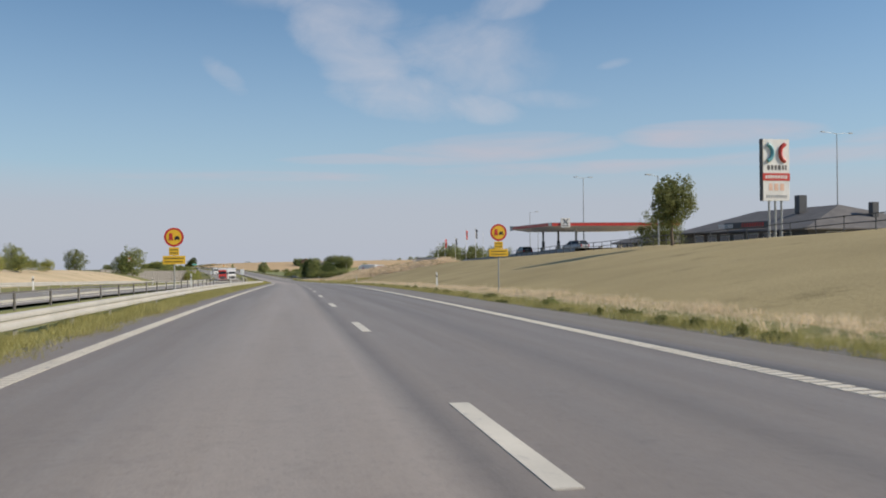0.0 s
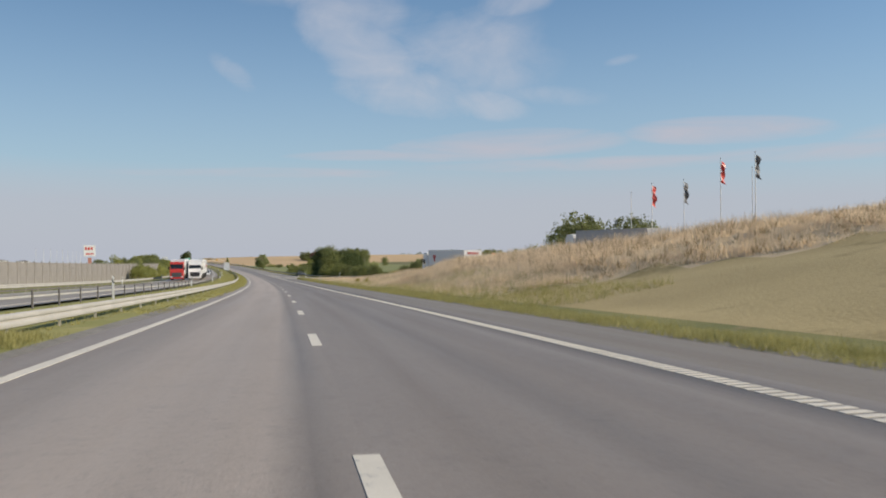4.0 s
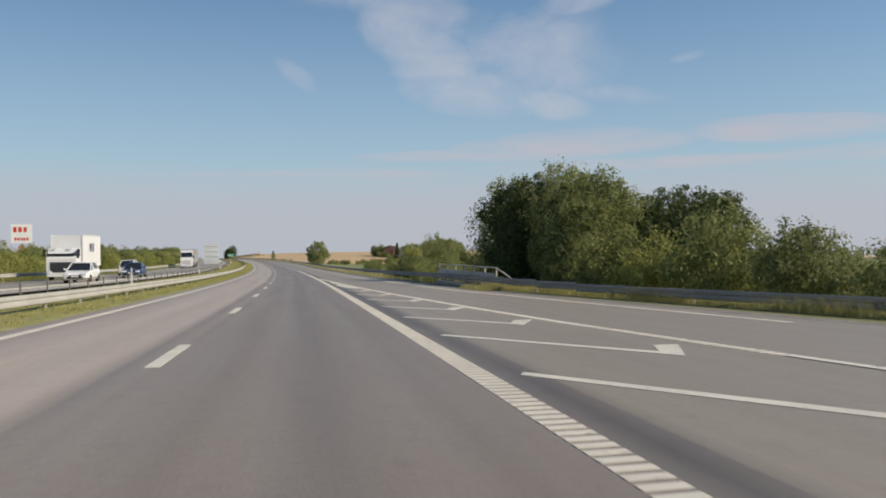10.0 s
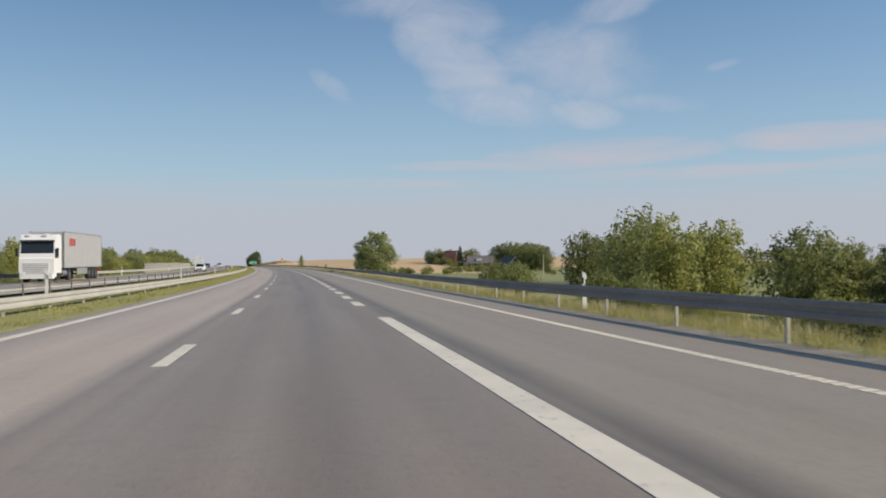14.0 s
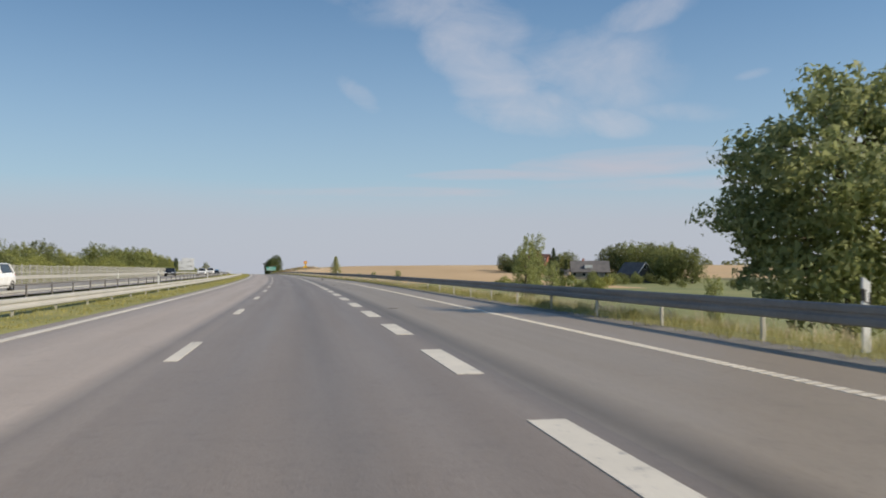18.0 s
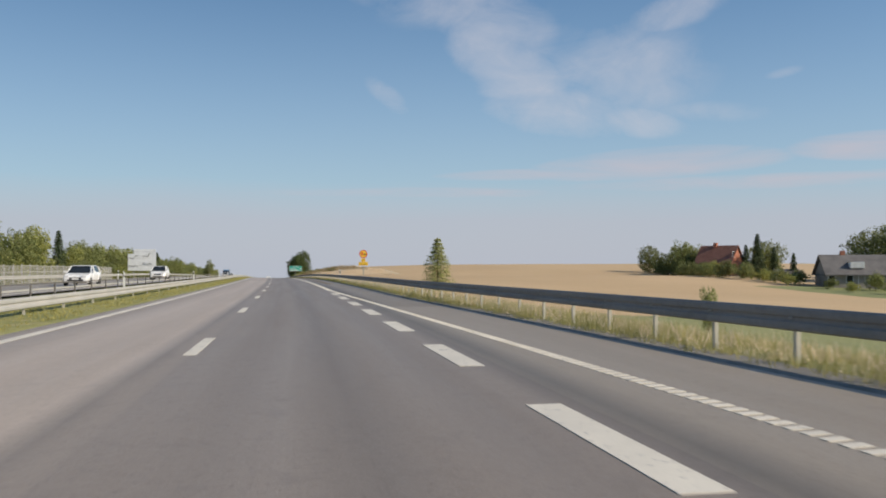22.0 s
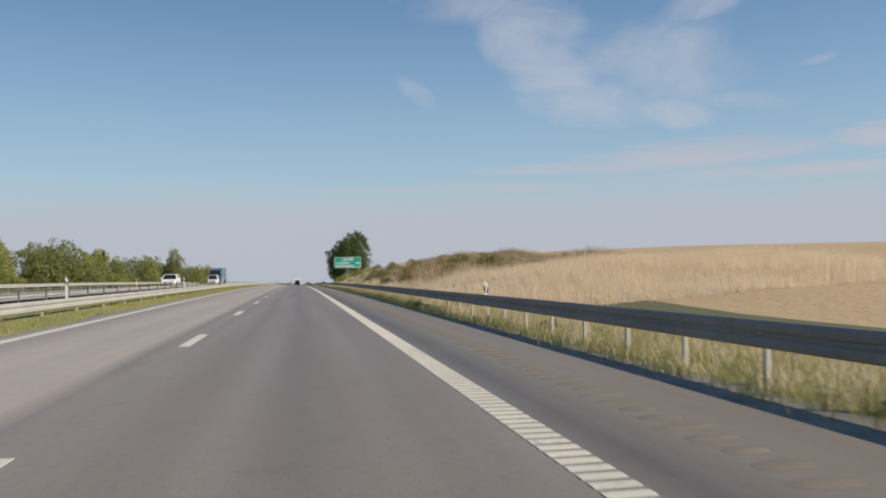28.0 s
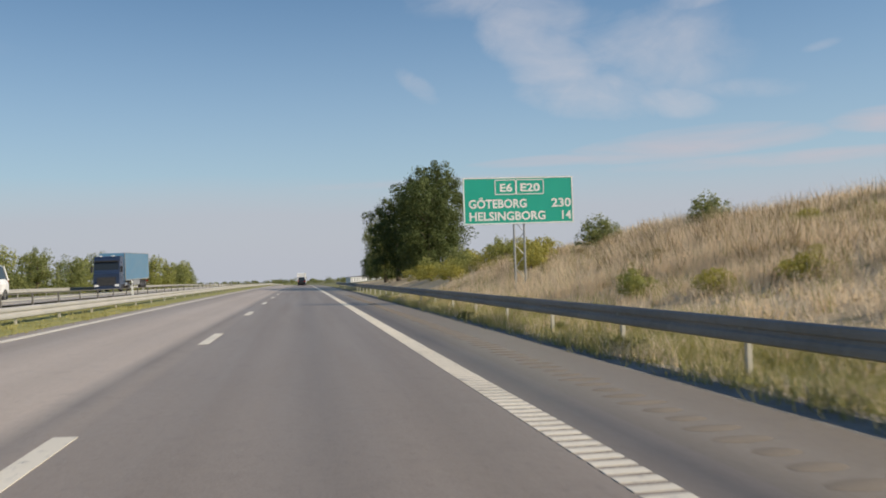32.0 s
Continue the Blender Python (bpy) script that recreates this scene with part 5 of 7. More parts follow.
M_WHITE = flat("white_paint", (0.74, 0.74, 0.72))
M_BLACK = flat("black_plastic", (0.022, 0.022, 0.024), 0.5)
M_RED = flat("red_paint", (0.52, 0.045, 0.035))
M_YELLOW = flat("yellow_sheeting", (0.82, 0.50, 0.035), 0.5)
M_GREEN_SIGN = flat("green_sheeting", (0.0, 0.33, 0.235), 0.5, 0, 0.05)
M_TEAL = flat("teal_paint", (0.12, 0.36, 0.42))
M_GREY = flat("grey_metal", (0.36, 0.37, 0.37), 0.5, 0.4)
M_DARKGREY = flat("dark_grey", (0.085, 0.088, 0.095), 0.6)
M_CURTAIN = flat("grey_curtain", (0.42, 0.42, 0.43), 0.6)
M_CONC = mottled("concrete", (0.36, 0.345, 0.32), (0.50, 0.48, 0.45), 0.8, 0.9, 0, 12, 0.4, 0.01, spots=((0.25, 0.24, 0.22), 1.5))
M_ORANGE = flat("orange_paint", (0.75, 0.24, 0.02))
M_ROOF = mottled("dark_roof", (0.10, 0.095, 0.095), (0.19, 0.18, 0.175), 0.6, 0.85, 0, 6, 0.5, 0.02)
M_BRICK = mottled("red_brick", (0.33, 0.12, 0.07), (0.46, 0.19, 0.12), 0.8, 0.9, 0, 10, 0.4, 0.01)
M_WOODGREY = mottled("grey_boards", (0.20, 0.18, 0.16), (0.33, 0.30, 0.27), 0.7, 0.85, 0, 9, 0.3, 0.01)
M_GLASS = mat("dark_glass", (0.02, 0.025, 0.03), 0.08)
M_CHROME = mat("bright_metal", (0.55, 0.55, 0.56), 0.25, 0.9)
M_TYRE = flat("rubber", (0.028, 0.028, 0.03), 0.85)
M_LAMP = mat("lamp_glass", (0.75, 0.76, 0.78), 0.12)
M_REDLAMP = mat("red_lamp", (0.45, 0.02, 0.02), 0.2)


def disc(m, c, r, y0, y1, n=28, slot=0):
    """A round plate in the x-z plane."""
    return m.tube((c[0], y0, c[1]), (c[0], y1, c[1]), r, n=n, slot=slot)


def bars(m, x0, x1, z, h, y, seed, gap=0.3):
    """A row of plain bars in place of writing that cannot be read."""
    r = random.Random(seed)
    x = x0
    while x < x1 - h * 0.3:
        w = min(h * r.uniform(0.45, 0.75), x1 - x)
        m.box((x + w / 2, y, z), (w, 0.006, h))
        x += w + h * gap
    return m


def letters(text, size, material, parent, m, label="", width=None):
    """Raised letters, with the built-in font; they face -y."""
    cu = bpy.data.curves.new("lettering", "FONT")
    cu.body, cu.size, cu.extrude, cu.offset, cu.resolution_u = text, size, 0.004, 0.012, 3
    tmp = bpy.data.objects.new("lettering", cu)
    scene.collection.objects.link(tmp)
    bpy.context.view_layer.update()
    me = bpy.data.meshes.new_from_object(tmp)
    me.name = "lettering"
    bpy.data.objects.remove(tmp)
    if width:
        me.transform(Matrix.Diagonal((width / max(v.co.x for v in me.vertices), 1, 1, 1)))
    me.materials.clear()
    me.materials.append(material)
    ob = part("lettering", me, None, parent, label)
    ob.matrix_local = m @ pose(0, 0, 0, 90, 0, 0)
    return ob


M_PLATE_INK = flat("faded_ink", (0.22, 0.15, 0.03))


def truck_ban_sign(s, d, zc, ground, label):
    """A round temporary sign with two plates beneath it on one post; it faces -y."""
    root = thing("road_sign", label, "road sign", stand(s, d, ground))
    z = zc - ground
    part("post", Mesh().tube((0, 0.06, -0.4), (0, 0.06, z + 0.4), 0.035, n=10), M_GREY, root)
    face = part("round_plate", disc(Mesh(), (0, z), 0.43, 0.0, 0.02), M_RED, root)
    part("yellow_field", disc(Mesh(), (0, z), 0.335, -0.006, 0.002), M_YELLOW, face)
    lorry = Mesh().box((-0.13, -0.01, z + 0.05), (0.15, 0.008, 0.24)).box((-0.13, -0.01, z - 0.09), (0.18, 0.008, 0.07)).box((-0.19, -0.01, z - 0.14), (0.04, 0.008, 0.05)).box((-0.07, -0.01, z - 0.14), (0.04, 0.008, 0.05))
    part("lorry_symbol", lorry, M_RED, face)
    car = Mesh().box((0.14, -0.01, z - 0.06), (0.22, 0.008, 0.09)).box((0.14, -0.01, z + 0.01), (0.15, 0.008, 0.07)).box((0.06, -0.01, z - 0.12), (0.04, 0.008, 0.05)).box((0.22, -0.01, z - 0.12), (0.04, 0.008, 0.05))
    part("car_symbol", car, M_BLACK, face)
    for name, w, h, zz, rows in (("upper_plate", 0.44, 0.36, z - 0.64, 2), ("lower_plate", 0.98, 0.38, z - 1.03, 2)):
        p = part(name, Mesh().box((0, 0.01, zz), (w, 0.02, h)), M_YELLOW, root)
        w2 = Mesh()
        for k in range(rows):
            bars(w2, -w * 0.42, w * 0.42, zz + h * (0.2 - 0.4 * k), h * 0.15, -0.004, int(s) + k)
        tagged(part("writing", w2, M_PLATE_INK, p), kind="stuff")
    return root


truck_ban_sign(41.5, 8.95, 3.15, float(ground_z(41.5, 8.95)), "round yellow and red road sign with two plates on the verge")
truck_ban_sign(39.5, -6.6, 2.78, 0.0, "round yellow and red road sign with two plates in the median")
truck_ban_sign(753.3, 9.6, 2.9, float(ground_z(753.3, 9.6)), "round yellow and red road sign with plates before the wheat")

# green direction sign
root = thing("direction_sign", "large green direction sign with white lettering on a lattice post", "road sign", stand(995, 10.9, 0.3))
Z0, Z1, W2 = 3.15, 5.12, 2.38
panel = part("panel", Mesh().box((0, 0.03, (Z0 + Z1) / 2), (2 * W2, 0.05, Z1 - Z0)), M_GREEN_SIGN, root)
edge = Mesh()
for c, sz in (((0, -0.004, Z0 + 0.03), (2 * W2, 0.012, 0.05)), ((0, -0.004, Z1 - 0.03), (2 * W2, 0.012, 0.05)), ((-W2 + 0.03, -0.004, (Z0 + Z1) / 2), (0.05, 0.012, Z1 - Z0 - 0.12)), ((W2 - 0.03, -0.004, (Z0 + Z1) / 2), (0.05, 0.012, Z1 - Z0 - 0.12))):
    edge.box(c, sz)
part("border", edge, M_WHITE, panel)
plate = Mesh()
for x0, x1 in ((-1.0, -0.12), (-0.08, 1.09)):
    for c, sz in ((((x0 + x1) / 2, -0.004, Z1 - 0.12), (x1 - x0, 0.012, 0.035)), (((x0 + x1) / 2, -0.004, Z1 - 0.72), (x1 - x0, 0.012, 0.035)), ((x0, -0.004, Z1 - 0.42), (0.035, 0.012, 0.565)), ((x1, -0.004, Z1 - 0.42), (0.035, 0.012, 0.565))):
        plate.box(c, sz)
part("route_frames", plate, M_WHITE, panel)
for text, x, z, size, wide in (("E6", -0.82, Z1 - 0.60, 0.46, 0.56), ("E20", 0.06, Z1 - 0.60, 0.46, 0.88), ("GÖTEBORG", -2.16, Z1 - 1.28, 0.50, 2.5), ("230", 1.42, Z1 - 1.28, 0.50, 0.86), ("HELSINGBORG", -2.16, Z1 - 1.80, 0.50, 3.3), ("14", 1.78, Z1 - 1.80, 0.50, 0.5)):
    letters(text, size, M_WHITE, panel, Matrix.Translation((x, -0.004, z)), width=wide)
lat = Mesh()
for x in (-0.22, 0.22):
    lat.tube((x, 0.12, -0.5), (x, 0.12, Z1 - 0.2), 0.045, n=8)
for k in range(9):
    z = -0.2 + k * 0.5
    lat.tube((-0.22 if k % 2 else 0.22, 0.12, z), (0.22 if k % 2 else -0.22, 0.12, z + 0.5), 0.018, n=6)
part("lattice_post", lat, M_GREY, root)


def marker_post(s, d, z=0.0, face=1):
    """A white plastic edge post with a slanted black band and a reflector."""
    ob = thing("marker_post", "white plastic edge post with a black band and reflector", "marker post", stand(s, d, z, 0 if face > 0 else 180), "edge posts along the motorway")
    ring = [(-0.06, -0.03), (0.06, -0.03), (0.06, 0.015), (0.03, 0.035), (-0.03, 0.035), (-0.06, 0.015)]
    m = Mesh().prism(ring, -0.3, 0.98)
    v = np.array([(x, y, 1.10 if x < 0 else 1.02) for x, y in ring])
    m.add(np.concatenate(([(x, y, 0.98) for x, y in ring], v)), [(i, (i + 1) % 6, 6 + (i + 1) % 6, 6 + i) for i in range(6)] + [tuple(range(6, 12))])
    body = part("body", m, M_WHITE, ob)
    part("black_band", Mesh().add([(x * 1.06, y * 1.1, z0 + (0.07 if x < 0 else 0)) for z0 in (0.68, 0.86) for x, y in ring], [(i, (i + 1) % 6, 6 + (i + 1) % 6, 6 + i) for i in range(6)] + [tuple(range(6, 12)), tuple(range(5, -1, -1))]), M_BLACK, body)
    part("reflector", Mesh().box((0, -0.037, 0.81), (0.045, 0.008, 0.16)), M_WHITE, body)
    return ob


first_post = None
for s, d, f in [(q, -9.45, 1) for q in (22, 71, 120, 170, 219, 269, 318, 367, 416, 466, 515, 564, 620, 676, 724, 773, 829, 886, 930, 974, 1020)] + \
        [(60.5, 9.0, 1), (132, 9.0, 1), (228, 25, 1), (259.4, 7.8, 1), (301.5, 8.4, 1), (318, 17.5, 1), (449, 9.85, 1), (556, 9.85, 1), (662.5, 8.9, 1), (868, 7.9, 1), (968, 7.7, 1)] + \
        [(q, -21.2, -1) for q in range(70, 1100, 60)]:
    z = raised(s) if d == -9.45 else (0.1 if d < -20 else float(ground_z(s, d)))
    if first_post is None:
        first_post = marker_post(s, d, z)
    else:
        copy_thing(first_post, stand(s, d, z, 180 if f < 0 else 0))
# a taller one behind the rail beside the wheat
copy_thing(first_post, stand(765.2, 8.05, float(ground_z(765.2, 8.05))) @ Matrix.Scale(1.28, 4))


def mast(s, d, h, arms, label, base=None):
    root = thing("lamp_mast", label, "lamp mast", stand(s, d, float(ground_z(s, d)) if base is None else base, 10))
    part("pole", Mesh().tube((0, 0, -0.5), (0, 0, h), 0.11, 0.05, 8), M_GREY, root)
    arm = Mesh()
    for a in arms:
        arm.tube((0, 0, h - 0.05), (a, 0, h + 0.12), 0.03, 0.025, 6)
    part("arm", arm, M_GREY, root)
    for a in arms:
        part("lamp_head", Mesh().box((a * 1.15, 0, h + 0.13), (0.75, 0.28, 0.12), bevel=0.08), M_GREY, root)
    return root


mast(165.7, 48, 10, (1.4,), "tall grey lamp mast with a single arm")
mast(130.6, 46, 12.4, (-1.2, 1.2), "tall grey lamp mast with two arms")
mast(107, 75, 16, (-2.2, 2.2), "very tall grey lamp mast with a wide cross arm")
mast(86, 38, 7.6, (-1.1,), "slim grey lamp mast above the grass slope")
mast(190, 58, 9, (1.2,), "slim grey lamp mast beyond the flagpoles")

for s, d in ((645, 74), (641, 78), (668, 96)):
    root = thing("utility_pole", "slim pale utility pole in the meadow", "pole", stand(s, d, float(ground_z(s, d))))
    part("pole", Mesh().tube((0, 0, -0.5), (0, 0, 6.6), 0.13, 0.09, 8), M_POST, root)
    part("cross_arm", Mesh().box((0, 0, 6.3), (1.3, 0.09, 0.1)), M_WOODGREY, root)

# flagpoles
for k, (s, d, h, flagged) in enumerate(((204.5, 38.7, 8.4, 1), (201, 40.5, 8.2, 1), (196.7, 42.1, 9.6, 2), (193, 43.5, 9.6, 2), (207, 37.5, 8, 0), (199, 47, 9, 0))):
    root = thing("flagpole", ("white flagpole with a hanging red flag" if k in (0, 2) else "white flagpole with a hanging dark flag") if flagged else "bare white flagpole beside the filling station", "flagpole", stand(s, d, float(ground_z(s, d))), "flagpoles by the filling station")
    part("pole", Mesh().tube((0, 0, -0.4), (0, 0, h), 0.06, 0.03, 8), M_WHITE, root)
    part("knob", Mesh().tube((0, 0, h), (0, 0, h + 0.1), 0.06, n=8), M_GREY, root)
    if flagged:
        m = Mesh()
        rings = [[(0.06 + 0.07 * math.sin(q * 2.2 + j), 0.05 * math.cos(q * 1.9 + k), h - 0.2 - 0.26 * q) if j == 0 else (0.06 + 0.42 + 0.1 * math.sin(q * 1.7), 0.14 * math.sin(q * 1.1 + k), h - 0.35 - 0.28 * q) for j in (0, 1)] for q in range(9)]
        m.loft(rings, closed=False, caps=False)
        flag = part("flag", m, M_RED if k in (0, 2) else M_DARKGREY, root)
for k in range(9):
    s = 380 + 11 * k
    root = thing("flagpole", "bare white flagpole behind the grey noise wall", "flagpole", stand(s, -60, 0), "flagpoles behind the wall")
    part("pole", Mesh().tube((0, 0, -3), (0, 0, 8.5), 0.07, 0.035, 6), M_WHITE, root)
    part("knob", Mesh().tube((0, 0, 8.5), (0, 0, 8.6), 0.07, n=6), M_GREY, root)


# ---------------------------------------------------------------- filling station
PZ = 4.15       # the forecourt's height over the road


def local(s, d, z=PZ, turn=0.0):
    return stand(s, d, z, turn)


fore = tagged(part("forecourt", sheet("forecourt", at(*np.meshgrid(np.arange(104, 176, 6.0), np.linspace(35, 88, 8), indexing="ij"), PZ + 0.12), M_RAMP, uv=np.stack(np.meshgrid(np.arange(104, 176, 6.0), np.linspace(35, 88, 8), indexing="ij"), -1))), "light grey paved forecourt of the filling station", "pavement", kind="structure")
kerb = np.arange(104, 172, 3.0)
part("kerb", sheet("kerb", np.stack((at(kerb, 34.9, PZ + 0.2), at(kerb, 34.85, PZ + 0.2), at(kerb, 34.7, PZ - 1.6)), 1), flat("kerb_concrete", (0.36, 0.35, 0.33), 0.9)), None, fore)
root = thing("canopy", "wide flat filling station canopy with a red and white edge", "canopy", local(136.2, 49.2))
L2, D2 = 11.8, 10.7
def roof_ring(inset, z):
    return [(-D2 + inset, -L2 + inset, z), (D2 - inset, -L2 + inset, z), (D2 - inset, L2 - inset, z), (-D2 + inset, L2 - inset, z)]


roofm = Mesh().loft([roof_ring(2.6, 4.15), roof_ring(0.15, 4.62), roof_ring(0.0, 4.66), roof_ring(0.0, 5.14)])
part("roof", roofm, M_WHITE, root, "white soffit and edge")
band = Mesh()
for c, sz in (((0, -L2 - 0.02, 4.9), (2 * D2, 0.05, 0.5)), ((-D2 - 0.02, 0, 4.9), (0.05, 2 * L2 - 3.2, 0.5)), ((0, L2 + 0.02, 4.9), (2 * D2, 0.05, 0.5))):
    band.box(c, sz)
part("red_band", band, M_RED, root)
part("grey_corner", Mesh().box((-D2 - 0.02, L2 - 0.8, 4.85), (0.06, 1.7, 0.85)), M_GREY, root)
part("edge_trim", Mesh().box((0, 0, 5.15), (2 * D2 + 0.12, 2 * L2 + 0.12, 0.06)), M_GREY, root)
logo = part("logo_box", Mesh().box((-D2 + 2.2, -L2 - 0.12, 5.15), (1.5, 0.18, 1.45)), M_WHITE, root)
for sx in (-1, 1):
    arc = Mesh()
    pts = [(-D2 + 2.2 + sx * (0.5 - 0.38 * math.cos(a)), -L2 - 0.225, 5.35 + 0.36 * math.sin(a)) for a in np.linspace(-1.35, 1.35, 9)]
    for p, q in zip(pts[:-1], pts[1:]):
        arc.tube(p, q, 0.07, n=6)
    part("logo_arc", arc, M_DARKGREY, logo)
part("logo_bars", bars(Mesh(), -D2 + 1.65, -D2 + 2.75, 4.68, 0.2, -L2 - 0.222, 3), M_DARKGREY, logo)
for y in (-8.6, 0, 8.3):
    pil = part("pillar", Mesh().box((-5.6, y, 2.1), (0.3, 0.34, 4.2), bevel=0.05), M_GREY, root)
    part("collar", Mesh().box((-5.6, y, 1.9), (0.42, 0.46, 1.1), bevel=0.06), M_DARKGREY, pil)


def pump(s, d):
    ob = thing("fuel_pump", "red and white fuel pump on a kerbed island", "fuel pump", local(s, d))
    part("island", Mesh().box((0, 0, 0.2), (1.1, 3.4, 0.16), bevel=0.3), M_CONC, ob)
    body = part("body", Mesh().box((0, 0, 1.0), (0.55, 1.0, 1.5), bevel=0.05), M_WHITE, ob)
    part("red_base", Mesh().box((0, 0, 0.62), (0.6, 1.06, 0.7), bevel=0.05), M_RED, body)
    part("screen", Mesh().box((-0.285, 0, 1.45), (0.02, 0.6, 0.35)), M_BLACK, body)
    for y in (-0.38, 0.38):
        hose = Mesh()
        pts = [(-0.3, y, 1.5), (-0.42, y, 1.0), (-0.36, y, 0.6), (-0.3, y, 0.95)]
        for p, q in zip(pts[:-1], pts[1:]):
            hose.tube(p, q, 0.022, n=6)
        part("hose", hose, M_BLACK, body)
    return ob


p0 = pump(127.8, 43.6)
tagged(p0, group="pumps under the canopy")
for s, d in ((136.3, 43.6), (144.6, 43.6), (127.8, 54.6), (136.3, 54.6), (144.6, 54.6)):
    copy_thing(p0, local(s, d))


def hip_house(name, label, category, m, w, l, eave, ridge, wall, roof, over=0.6, gable=False, openings=(), hip=0.5):
    """A building: walls with thickness, a hipped or gabled roof, doors and windows set into the walls."""
    root = thing(name, label, category, m)
    x, y = w / 2, l / 2
    for c, sz in (((0, -y + 0.12, eave / 2 - 0.4), (w, 0.24, eave + 0.8)), ((0, y - 0.12, eave / 2 - 0.4), (w, 0.24, eave + 0.8)), ((-x + 0.12, 0, eave / 2 - 0.4), (0.24, l - 0.5, eave + 0.8)), ((x - 0.12, 0, eave / 2 - 0.4), (0.24, l - 0.5, eave + 0.8))):
        part("wall", Mesh().box(c, sz), wall, root)
    ox, oy = x + over, y + over
    ry = oy if gable else oy * (1 - hip)
    v = [(-ox, -oy, eave - 0.1), (ox, -oy, eave - 0.1), (ox, oy, eave - 0.1), (-ox, oy, eave - 0.1), (0, -ry, ridge), (0, ry, ridge)]
    v += [(a, b, c - 0.18) for a, b, c in v]
    f = [(0, 1, 4), (1, 2, 5, 4), (2, 3, 5), (3, 0, 4, 5), (7, 6, 10), (8, 7, 10, 11), (9, 8, 11), (6, 9, 11, 10), (0, 6, 7, 1), (1, 7, 8, 2), (2, 8, 9, 3), (3, 9, 6, 0)]
    if gable:
        f = [q for q in f if q not in ((0, 1, 4), (2, 3, 5), (7, 6, 10), (9, 8, 11))] + [(0, 4, 10, 6), (4, 1, 7, 10), (2, 5, 11, 8), (5, 3, 9, 11)]
        for yy in (-y + 0.12, y - 0.12):
            part("gable", Mesh().add([(-x, yy - 0.1, eave), (x, yy - 0.1, eave), (0, yy - 0.1, ridge - 0.3), (-x, yy + 0.1, eave), (x, yy + 0.1, eave), (0, yy + 0.1, ridge - 0.3)], ((0, 1, 2), (5, 4, 3), (0, 3, 4, 1), (1, 4, 5, 2), (2, 5, 3, 0))), wall, root)
    part("roof", Mesh().add(v, f), roof, root)
    for kind, side, pos, z, ww, hh in openings:
        def bx(depth, thick, grow=0.0):
            p = {"-y": ((pos, -y - depth, z), (ww + grow, thick, hh + grow)), "+y": ((pos, y + depth, z), (ww + grow, thick, hh + grow)),
                 "-x": ((-x - depth, pos, z), (thick, ww + grow, hh + grow)), "+x": ((x + depth, pos, z), (thick, ww + grow, hh + grow))}[side]
            return Mesh().box(*p)
        fr = part(kind, bx(0.015, 0.07, 0.16), M_WHITE, root)
        part("pane" if kind == "window" else "leaf", bx(0.04, 0.04), M_GLASS if kind == "window" else M_WOODGREY, fr)
    return root


win = [("window", "-x", y, 1.5, 2.6, 1.7) for y in (-13, -9, -5, -1, 3, 7, 11)] + [("window", "-y", x, 1.5, 2.6, 1.6) for x in (-6, -2, 2, 6)]
rest = hip_house("restaurant", "long low restaurant with a grey hipped roof and dark front", "building", local(117, 75), 20, 36, 2.9, 6.3, M_DARKGREY, M_ROOF, 1.2, openings=win, hip=0.45)
part("chimney", Mesh().box((-3, -6, 6.6), (1.2, 1.2, 2.6)), M_DARKGREY, rest)
part("chimney", Mesh().box((2, -15, 5.4), (0.9, 0.9, 2.0)), M_DARKGREY, rest)
board = part("fascia_board", Mesh().box((-10.6, -4, 3.6), (0.15, 12, 1.0)), M_DARKGREY, rest)
part("red_lettering", bars(Mesh(), -3, 3, 0, 0.7, 0, 5).add([(0, 0, 0)], []), M_RED, board).matrix_local = Matrix.Translation((-10.7, -6, 3.6)) @ pose(0, 0, 0, 0, 0, -90)
part("white_lettering", bars(Mesh(), -2.2, 2.2, 0, 0.6, 0, 6), M_WHITE, board).matrix_local = Matrix.Translation((-10.7, 1.5, 3.6)) @ pose(0, 0, 0, 0, 0, -90)
hip_house("shop", "small filling station shop with a dark hipped roof", "building", local(150, 70), 12, 18, 2.7, 4.6, M_DARKGREY, M_ROOF, 1.0, openings=[("window", "-x", y, 1.4, 3.0, 1.8) for y in (-6, -2, 2, 6)] + [("door", "-y", 0, 1.1, 1.8, 2.1)])

# pylon sign
root = thing("pylon_sign", "tall white advertising pylon with teal and red arcs on three posts", "sign", local(98.7, 60, PZ - 0.1, 3))
for x in (-0.9, 0, 0.9):
    part("post", Mesh().tube((x, 0, -0.5), (x, 0, 7), 0.14, n=10), M_GREY, root)
box = part("sign_box", Mesh().box((0, 0, 9.8), (3.9, 0.6, 7.9), bevel=0.05), M_WHITE, root)
part("dark_side", Mesh().box((-1.98, 0, 9.8), (0.08, 0.64, 7.95)), M_DARKGREY, box)
part("red_strip", Mesh().box((0, -0.32, 8.9), (3.95, 0.04, 0.95)), M_RED, box)
for sx, mm in ((-1, M_TEAL), (1, M_RED)):
    arc = Mesh()
    pts = [(sx * (1.45 - 0.95 * math.cos(a)) + 0.05 * sx, -0.32, 12.0 + 1.1 * math.sin(a)) for a in np.linspace(-1.35, 1.35, 11)]
    for p, q in zip(pts[:-1], pts[1:]):
        arc.tube(p, q, 0.28, n=8)
    part("logo_arc", arc, mm, box)
part("logo_bars", bars(Mesh(), -1.3, 1.5, 10.1, 0.6, -0.32, 9), M_DARKGREY, box)
part("strip_bars", bars(Mesh(), -1.6, 1.6, 8.9, 0.4, -0.345, 10), M_WHITE, box)
